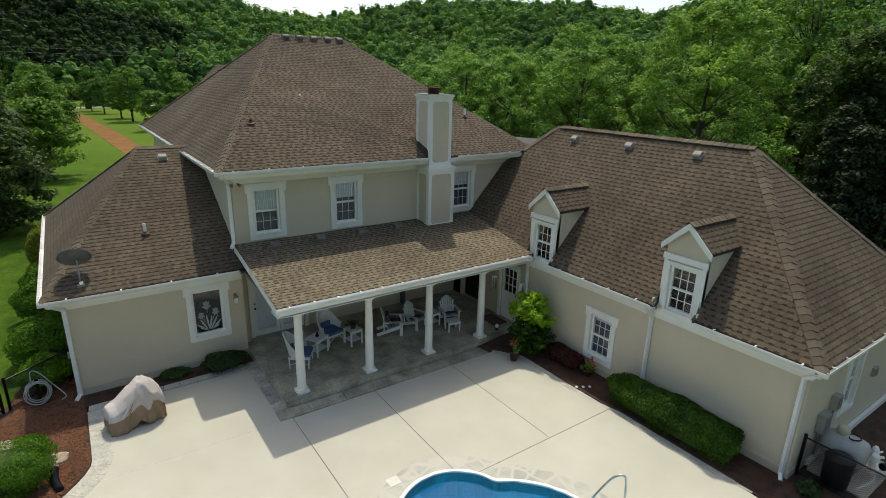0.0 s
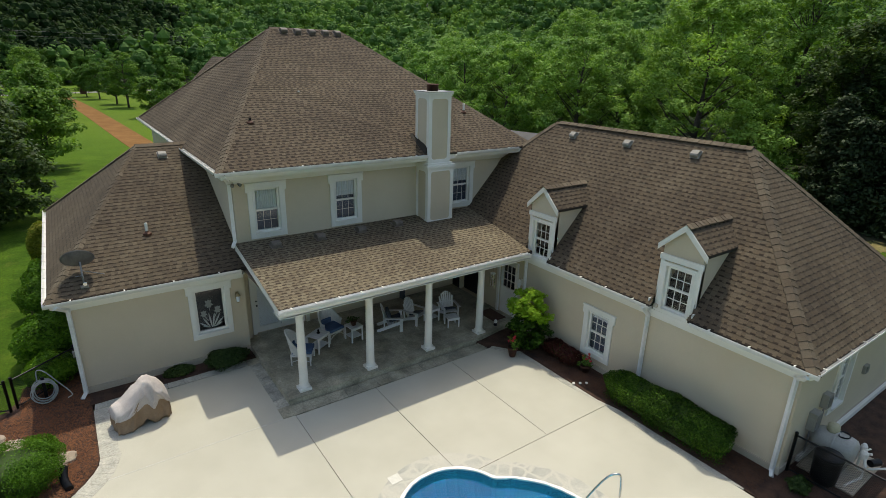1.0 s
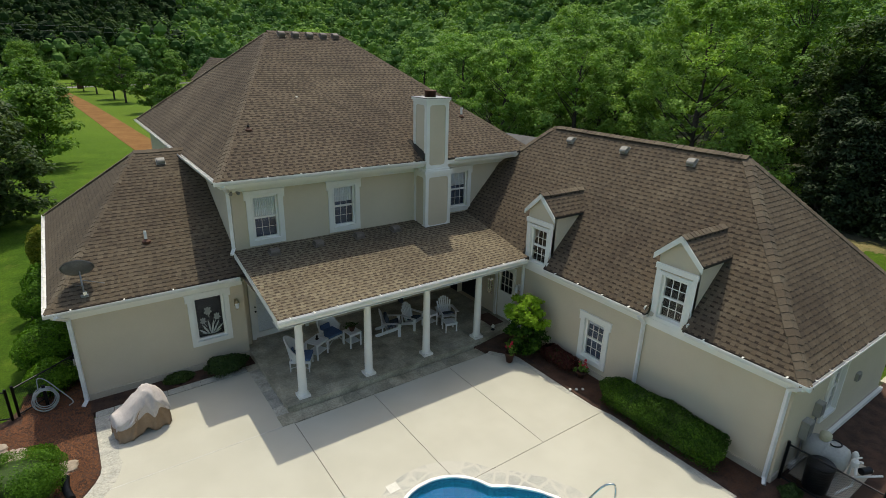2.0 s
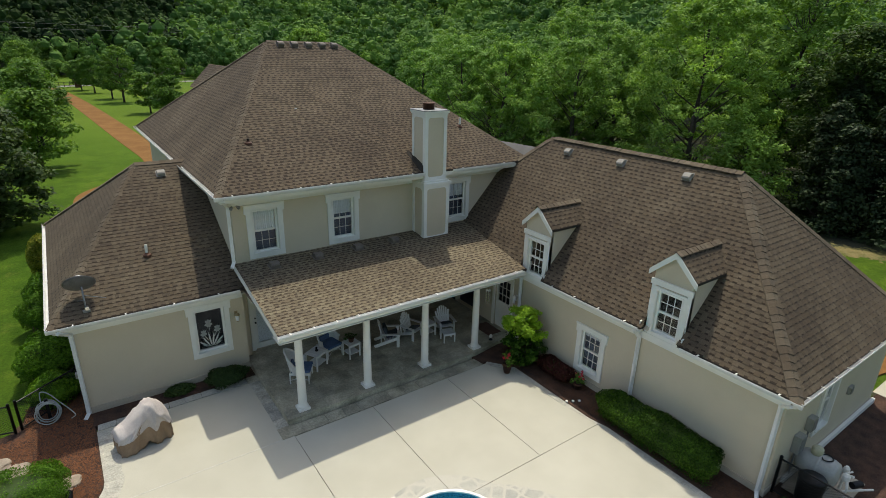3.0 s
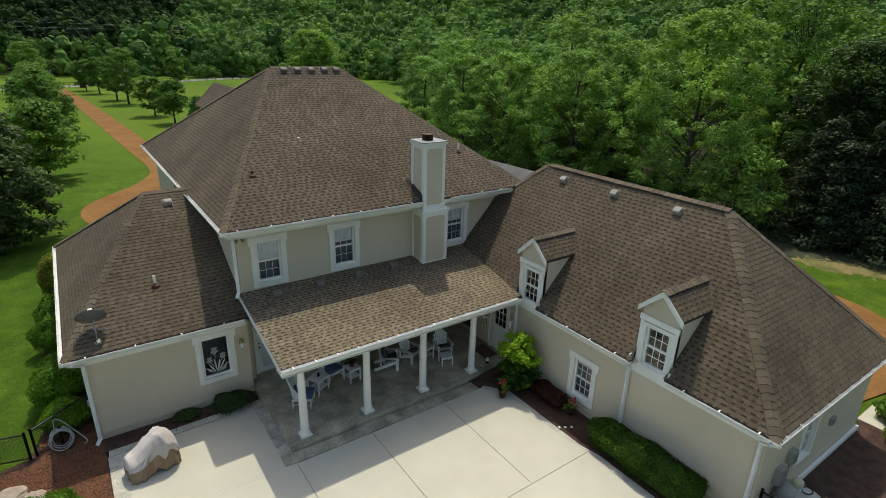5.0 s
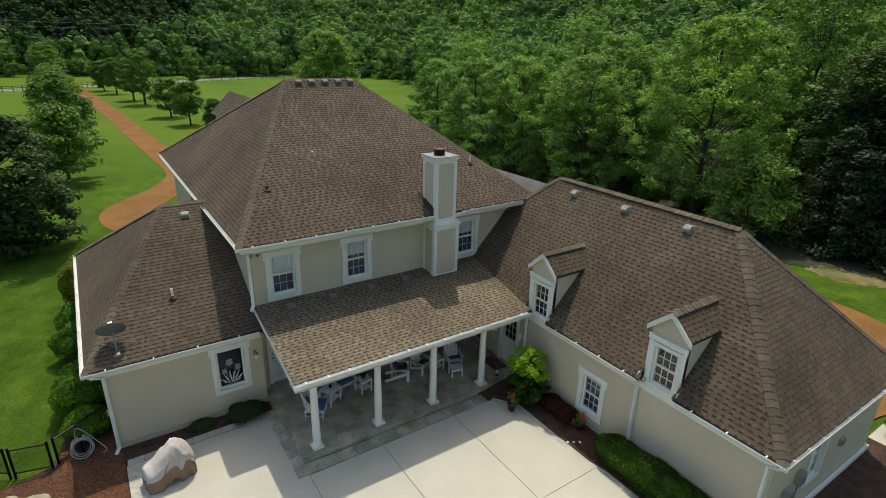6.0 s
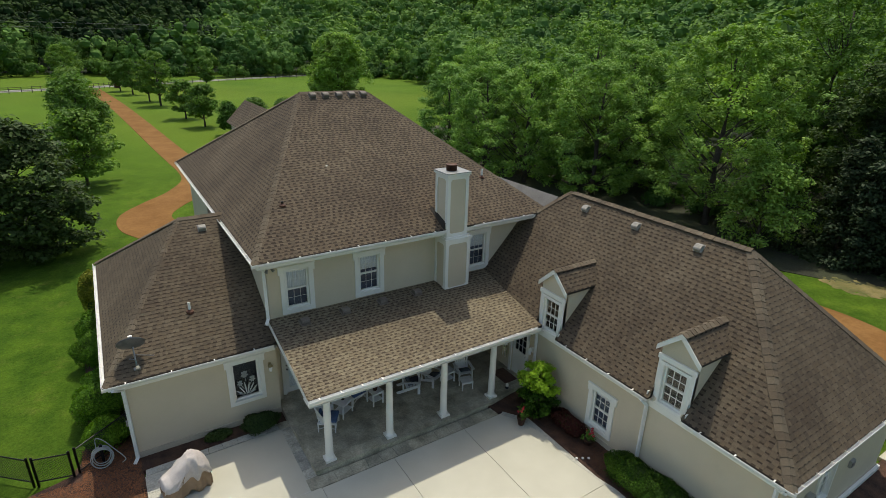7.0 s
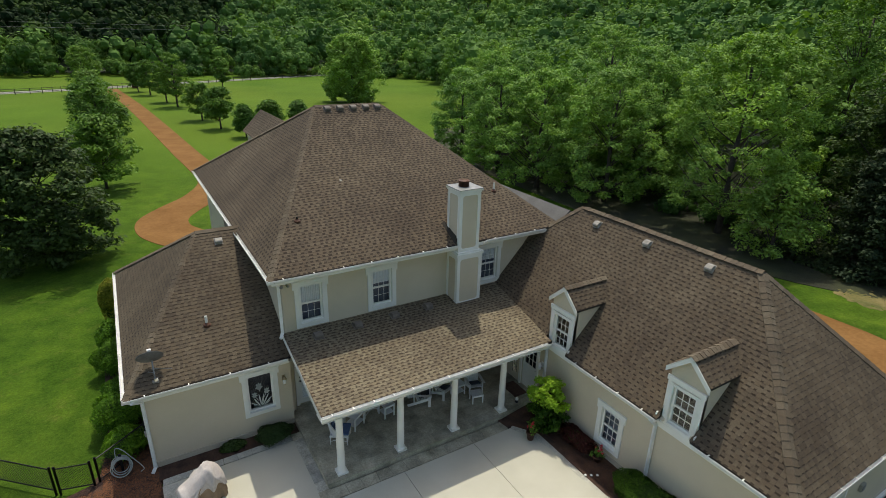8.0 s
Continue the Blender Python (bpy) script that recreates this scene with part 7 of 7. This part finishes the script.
# etched iris on the wing window's glass
def etched_petal(bm, cx, cz, ang, length, wide, y=3.462):
    """A flat leaf shape of slight thickness lying on the glass, pointing along ang."""
    d, s = Vector((math.cos(ang), 0, math.sin(ang))), Vector((-math.sin(ang), 0, math.cos(ang)))
    out = []
    for k in range(13):
        f = k / 12
        w = wide * math.sin(math.pi * min(1.0, f * 0.96 + 0.02)) ** 0.8
        out.append((f * length, w))
    pts = [Vector((cx, y, cz)) + d * u + s * w for u, w in out] + [Vector((cx, y, cz)) + d * u - s * w for u, w in out[::-1]]
    fr = [bm.verts.new(p) for p in pts]
    bk = [bm.verts.new(p + Vector((0, 0.005, 0))) for p in pts]
    bm.faces.new(fr)
    bm.faces.new(bk[::-1])
    for i in range(len(pts)):
        j = (i + 1) % len(pts)
        bm.faces.new((fr[i], fr[j], bk[j], bk[i]))


bm = bmesh.new()
for bx, ang, ln in ((-1.50, 118, 0.42), (-1.46, 97, 0.50), (-1.44, 80, 0.46), (-1.42, 62, 0.48), (-1.53, 140, 0.36), (-1.38, 44, 0.40), (-1.48, 158, 0.26), (-1.40, 24, 0.26)):
    etched_petal(bm, bx, 1.12, radians(ang), ln, 0.026)
for cx, cz, r in ((-1.49, 1.90, 0.15), (-1.66, 1.60, 0.12), (-1.25, 1.66, 0.13)):
    for ang in (55, 90, 125, 200, 250, 290, 340):
        etched_petal(bm, cx, cz, radians(ang), r * (1.0 if ang < 130 else 0.85), r * 0.26)
    etched_petal(bm, cx + (-1.46 - cx) * 0.6, cz - 0.26, math.atan2(0.24, -(-1.46 - cx) * 0.6), 0.26, 0.010)
part("etched_flower", bm, ETCH, house, "pale etched iris on the window glass")

# ---- on the roofs ----
def roof_frame(x, y, z, slope_dir, rise):
    """A pose on a roof: local y points up the slope, z out of it."""
    s = Vector((slope_dir[0], slope_dir[1], rise)).normalized()
    u = Vector((s.y, -s.x, 0)).normalized()
    n = u.cross(s)
    if n.z < 0:
        u, n = -u, -n
    m = Matrix((u, s, n)).transposed().to_4x4()
    m.translation = (x, y, z)
    return m


def box_vent(m, w=0.30, label="grey metal box vent"):
    bm = bmesh.new()
    prof = [(-0.16, 0.0), (-0.16, 0.10), (-0.135, 0.155), (-0.08, 0.18), (0.10, 0.15), (0.17, 0.03), (0.17, 0.0)]
    a = [bm.verts.new((-w / 2, y, z)) for y, z in prof]
    b = [bm.verts.new((w / 2, y, z)) for y, z in prof]
    bm.faces.new(a)
    bm.faces.new(b[::-1])
    for i in range(len(prof)):
        j = (i + 1) % len(prof)
        bm.faces.new((a[i], a[j], b[j], b[i]))
    box(bm, -w / 2 - 0.03, w / 2 + 0.03, -0.18, 0.2, 0.0, 0.022)
    v = part("roof_vent", bm, VENT, house, label)
    v.matrix_local = m
    return v


VENT = surface("weathered_vent_metal", (0.28, 0.255, 0.22), (0.40, 0.37, 0.32), 5, 40, 0.75, 0.15, 0.002, 0.0)
VENT_BROWN = surface("brown_vent_metal", (0.125, 0.10, 0.08), (0.20, 0.165, 0.135), 5, 40, 0.75, 0.15, 0.002, 0.0)
ms = (10.18 - MZ) / (11.3 - 2.98)
for x in (4.05, 4.65, 5.28, 5.90, 6.47):
    y = 10.98
    box_vent(roof_frame(x, y, MZ + (y - 2.98) * ms + 0.01, (0, 1), ms), 0.26, "brown metal box vent").data.materials[0] = VENT_BROWN
gs = (6.93 - LZ) / (11.56 - 7.88)
for y in (0.95, -1.42, -3.85):
    x = 11.2
    box_vent(roof_frame(x, y, LZ + (x - 7.88) * gs + 0.01, (1, 0), gs) @ Matrix.Scale(0.8, 4), 0.30)
ps = (PZ1 - PZ0) / (3.64 - PY0)
for x, y in ((0.55, 3.0), (2.0, 3.03), (3.47, 3.06), (4.9, 3.08)):
    box_vent(roof_frame(x, y, PZ0 + (y - PY0) * ps + 0.012, (0, 1), ps), 0.28).data.materials[0] = VENT_BROWN
ws_ = (6.08 - LZ) / (8.38 - 3.10)
box_vent(roof_frame(-1.58, 7.82, LZ + (7.82 - 3.10) * ws_ + 0.01, (0, 1), ws_) @ Matrix.Scale(0.82, 4), 0.30)


def stack_pipe(x, y, z, h, mat):
    def turned(profile):
        bm = lathe(bmesh.new(), profile, 14, (x, y))
        for v in bm.verts:
            v.co.z += z
        return bm

    pipe = part("vent_pipe", turned([(0.042, 0.0), (0.042, h), (0.030, h), (0.030, h - 0.03)]), mat, house, "roof vent pipe", False)
    part("flashing", turned([(0.13, -0.05), (0.12, 0.03), (0.062, 0.07), (0.048, 0.10)]), RUST, pipe, "dark flashing collar")


stack_pipe(-2.68, 4.78, LZ + (4.78 - 3.10) * ws_, 0.34, WHITE)
stack_pipe(0.72, 5.12, MZ + (5.12 - 2.98) * ms, 0.16, BLACK_METAL)
stack_pipe(9.28, 5.22, MZ + (5.22 - 2.98) * ms, 0.36, WHITE)
bm = boxes((2.95, 3.01, 6.7, 6.78, MZ + (6.74 - 2.98) * ms + 0.02, MZ + (6.74 - 2.98) * ms + 0.05), bevel=0.01)
part("roof_patch", bm, WHITE, house, "small pale patch on the shingles")

# satellite dish on the wing roof
dz = LZ + (3.42 - 3.10) * ws_
dish = empty("satellite_dish", (-4.45, 3.42, dz))
bm = bmesh.new()
rows = []
for k in range(7):
    r = k / 6
    rows.append([bm.verts.new((0.36 * r * math.cos(2 * math.pi * i / 32), 0.29 * r * math.sin(2 * math.pi * i / 32), 0.075 * r * r)) for i in range(32)] if k else [bm.verts.new((0, 0, 0))])
for i in range(32):
    bm.faces.new((rows[0][0], rows[1][i], rows[1][(i + 1) % 32]))
for a, b in zip(rows[1:], rows[2:]):
    for i in range(32):
        bm.faces.new((a[i], b[i], b[(i + 1) % 32], a[(i + 1) % 32]))
bmesh.ops.solidify(bm, geom=bm.faces[:], thickness=0.012)
refl = part("reflector", bm, surface("dish_enamel", (0.14, 0.14, 0.135), (0.20, 0.20, 0.195), 5, 40, 0.5, 0.05, 0.001), dish, "grey oval reflector", True)
refl.matrix_local = pose(-0.04, 0.24, 0.66, -60, 4, 0) @ Matrix.Scale(1.08, 4)
part("mast", tube(bmesh.new(), [(0, 0, 0.0), (0, 0, 0.30), (0, 0.10, 0.46), (0, 0.22, 0.62)], 0.022, 10), GREY_METAL, dish)
part("foot", boxes((-0.09, 0.09, -0.08, 0.08, -0.03, 0.03), bevel=0.008), GREY_METAL, dish)
part("brace", tube(bmesh.new(), [(0, 0.08, 0.42), (0.50, 0.22, 0.17)], 0.012, 6), GREY_METAL, dish)
part("brace", tube(bmesh.new(), [(0, 0, 0.30), (-0.16, 0.30, 0.20)], 0.012, 6), GREY_METAL, dish)
part("feed_arm", tube(bmesh.new(), [(0, 0.10, 0.46), (-0.02, 0.46, 0.62), (-0.03, 0.58, 0.76)], 0.018, 8), BLACK_METAL, dish)
part("receiver", boxes((-0.09, 0.03, 0.52, 0.62, 0.76, 0.82), bevel=0.02), WHITE, dish, "pale twin receiver")
part("bracket", boxes((-0.03, 0.07, -0.14, -0.06, 0.06, 0.16), bevel=0.01), STEEL, dish)
tagged(dish, "grey satellite dish mounted on the wing roof", "satellite dish")

# floodlight and small fittings
fl = empty("flood_light", (-0.35, 3.5, 5.52))
part("base", boxes((-0.06, 0.06, -0.05, 0.02, -0.03, 0.03), bevel=0.008), WHITE, fl)
for s in (-1, 1):
    part("lamp_head", lathe(bmesh.new(), [(0.02, 0), (0.05, 0.08), (0.055, 0.12)], 12), GREY_METAL, fl).matrix_local = pose(s * 0.06, -0.08, -0.02, 115, 0, s * 35)
tagged(fl, "twin floodlight under the eave corner", "floodlight")
part("faucet_box", boxes((-5.05, -4.95, 3.72, 3.86, 1.05, 1.2), bevel=0.01), UTILITY, house, "small grey wall box")

# front gable beyond the main roof, and the grey roof beyond the garage
bm = bmesh.new()
o = [(2.15, 15.0, 7.8), (4.45, 15.0, 7.8), (3.3, 15.0, 8.98)]
a = [bm.verts.new(p) for p in o]
b = [bm.verts.new((x, 20.4, z)) for x, _, z in o]
bm.faces.new(a)
bm.faces.new(b[::-1])
for i in range(3):
    bm.faces.new((a[i], a[(i + 1) % 3], b[(i + 1) % 3], b[i]))
gab = part("front_gable", bm, DECK, house, "small front gable roof")
sv = Vector((1.15, 0, 1.18))
shingle_field("front_gable", (2.14, 20.4, 7.81), (0, -1, 0), sv.normalized(), [(0, 0), (5.4, 0), (5.4, sv.length), (0, sv.length)], seed=81)
finish_shingles("front_gable", gab)
part("gable_wall", boxes((2.35, 4.25, 15, 20.2, 5.6, 7.79)), STUCCO, house)
bm = bmesh.new()
o = [(10.6, 4.75), (12.3, 6.24), (15.4, 4.3), (15.4, 4.1), (10.6, 4.1)]
a = [bm.verts.new((x, 3.6, z)) for x, z in o]
b = [bm.verts.new((x + 1.0, 13.5, z - (0.42 if z > 4.2 else 0))) for x, z in o]
bm.faces.new(a)
bm.faces.new(b[::-1])
for i in range(5):
    bm.faces.new((a[i], a[(i + 1) % 5], b[(i + 1) % 5], b[i]))
part("far_roof", bm, GREY_ROOF, house, "shingle roof slope beyond the garage, greyed like sky sheen")
part("side_wing_wall", boxes((10.97, 15.2, 6.2, 13.3, -0.2, 4.0)), STUCCO, house)

# ---- beside the garage ----
tank = empty("pool_filter_tank", (9.62, -9.48, 0.0), 0)
part("slab", boxes((-0.75, 1.1, -0.75, 0.42, -0.05, 0.06), bevel=0.01), STUCCO_BASE, tank, "concrete pad")
prof = [(0.004, -0.52), (0.12, -0.51), (0.24, -0.46), (0.32, -0.36), (0.35, -0.24), (0.355, -0.05), (0.355, 0.05), (0.35, 0.24), (0.32, 0.36), (0.24, 0.42), (0.004, 0.44)]
t = part("vessel", lathe(bmesh.new(), prof, 28), TANK, tank, "white moulded vessel", True)
t.matrix_local = pose(0, 0, 0.58, 90, 0, 0)
bm = lathe(bmesh.new(), [(0.362, -0.03), (0.372, -0.02), (0.372, 0.02), (0.362, 0.03)], 28)
part("clamp_band", bm, TANK, tank).matrix_local = pose(0, 0, 0.58, 90, 0, 0)
part("dome_lid", lathe(bmesh.new(), [(0.13, 0.88), (0.13, 1.06), (0.10, 1.10), (0.02, 1.11)], 18, (0.0, 0.12)), surface("lid_cream", (0.50, 0.46, 0.30), (0.58, 0.54, 0.37), 6, 40, 0.5, 0.1, 0.002), tank, "cream dome lid", True)
ring = [(0.0 + 0.15 * math.cos(a), -0.12 + 0.11 * math.sin(a), 0.935 + 0.01 * math.sin(2 * a)) for a in np.linspace(0, 2 * math.pi, 19)]
part("lift_ring", tube(bmesh.new(), ring, 0.016, 6), BLACK_METAL, tank, "black ring on top")
for y in (-0.25, 0.22):
    part("foot", boxes((-0.22, 0.22, y - 0.05, y + 0.05, 0.06, 0.3)), GREY_METAL, tank)
part("data_plate", boxes((-0.375, -0.355, -0.16, 0.02, 0.48, 0.60)), GREY_METAL, tank)
drum = empty("storage_drum", (8.88, -9.62, 0.02))
part("body", lathe(bmesh.new(), [(0.24, 0.0), (0.26, 0.03), (0.275, 0.3), (0.27, 0.32), (0.285, 0.6), (0.28, 0.66)], 28), BLACK_METAL, drum, "", True)
part("lid", lathe(bmesh.new(), [(0.295, 0.66), (0.30, 0.70), (0.26, 0.74), (0.05, 0.76)], 28), BLACK_METAL, drum, "", True)
tagged(drum, "black plastic storage drum with a lid behind the gate", "drum")
tagged(tank, "white horizontal tank with cream lid on a concrete pad", "tank")
val = empty("pool_pipework", (9.75, -10.02, 0.0))
part("riser", tube(bmesh.new(), [(-0.12, -0.1, 0.0), (-0.12, -0.1, 0.42), (-0.05, -0.05, 0.52), (0.1, 0.0, 0.55)], 0.032, 10), WHITE, val)
part("riser", tube(bmesh.new(), [(0.22, 0.1, 0.0), (0.22, 0.1, 0.5), (0.18, -0.1, 0.6)], 0.032, 10), WHITE, val)
part("valve", lathe(bmesh.new(), [(0.06, 0.50), (0.085, 0.54), (0.085, 0.66), (0.045, 0.72)], 14, (0.0, 0.0)), WHITE, val, "white valve body")
part("valve", lathe(bmesh.new(), [(0.055, 0.56), (0.07, 0.6), (0.07, 0.72), (0.035, 0.78)], 14, (0.2, 0.08)), WHITE, val, "white valve body")
part("valve_handle", tube(bmesh.new(), [(0.0, 0.0, 0.74), (0.12, -0.06, 0.76)], 0.02, 8), WHITE, val)
part("motor", tube(bmesh.new(), [(0.18, -0.12, 0.36), (0.42, -0.22, 0.36)], 0.085, 14), BLACK_METAL, val, "black pump motor")
part("pipe_run", tube(bmesh.new(), [(-0.75, 0.02, 0.09), (-0.12, -0.1, 0.09)], 0.026, 8), WHITE, val)
part("pipe_run", tube(bmesh.new(), [(-0.02, 0, 0.20), (0.75, -0.42, 0.16)], 0.026, 8), WHITE, val)
tagged(val, "white pool plumbing with valves and a black pump", "plumbing")
for x, z, w, h, d in ((9.86, 1.28, 0.26, 0.38, 0.16), (9.32, 0.88, 0.30, 0.48, 0.18)):
    bx = empty("utility_box", (x, -8.93, z))
    part("case", boxes((-w / 2, w / 2, -d, 0, 0, h), bevel=0.012), UTILITY, bx)
    part("cover", boxes((-w / 2 + 0.03, w / 2 - 0.03, -d - 0.015, -d, 0.04, h - 0.05), bevel=0.006), GREY_METAL, bx)
    part("conduit", tube(bmesh.new(), [(0, -0.07, 0), (0, -0.07, -z + 0.1)], 0.022, 8), GREY_METAL, bx)
    tagged(bx, "grey utility meter box on the garage wall", "utility box", "utility boxes")
part("wall_ledge", boxes((9.0, 15.0, -9.05, -8.97, 0.05, 0.2)), WHITE, house, "white base ledge")
vb = empty("wall_vent", (12.4, -8.93, 1.35))
part("hood", boxes((-0.12, 0.12, -0.08, 0, 0, 0.24), bevel=0.01), UTILITY, vb)
part("flap", boxes((-0.09, 0.09, -0.095, -0.08, 0.02, 0.2)), GREY_METAL, vb)
tagged(vb, "tan dryer vent hood on the garage wall", "vent")
walkway = boxes((15.7, 17.2, -12.5, -8.8, -0.2, 0.03))
tagged(link_mesh("side_walk", walkway, CONCRETE), "pale concrete walk beside the garage corner", "walk", kind="structure")

# ---- field: fence, gate piers, wires ----
pf = new("paddock_fence")
tagged(pf, "long dark post-and-rail paddock fence along the road", "fence", kind="structure")
fp = curve_pts([(-70, 117), (-24, 132.5), (-6, 141), (10, 149.5), (60, 174), (108, 193)], 10)
for p, q in zip(fp, fp[1:]):
    zp, zq = float(land(*p)), float(land(*q))
    n = max(1, round(math.dist(p, q) / 2.6))
    for i in range(n):
        a = (p[0] + (q[0] - p[0]) * i / n, p[1] + (q[1] - p[1]) * i / n, zp + (zq - zp) * i / n)
        part("fence_post", beam(bmesh.new(), a, (a[0], a[1], a[2] + 1.3), 0.12, 0.12), BARK, pf)
    for h in (0.5, 0.85, 1.2):
        part("fence_rail", beam(bmesh.new(), (*p, zp + h), (*q, zq + h), 0.04, 0.07), BARK, pf)
for x, y in ((-5.6, 141.5), (1.6, 144.5)):
    g = empty("gate_pier", (x, y, -0.12))
    part("shaft", boxes((-0.6, 0.6, -0.6, 0.6, 0, 1.7), bevel=0.03), RUST, g)
    part("cap", boxes((-0.7, 0.7, -0.7, 0.7, 1.7, 1.85), bevel=0.03), ROCK, g)
    tagged(g, "brick gate pier at the end of the driveway", "gate pier", "gate piers")
for k, (h, off) in enumerate(((13.6, 0), (12.2, 0.8))):
    pts = []
    a, b = Vector((-120, 150 + off, h + 2)), Vector((150, 262 + off, h + 6))
    for i in range(41):
        t = i / 40
        p = a.lerp(b, t)
        p.z -= 4 * 2.5 * t * (1 - t)
        pts.append(p)
    tagged(link_mesh("power_line", tube(bmesh.new(), pts, 0.022, 5), GREY_METAL), "thin power line sagging across the valley", "power line", "power lines")
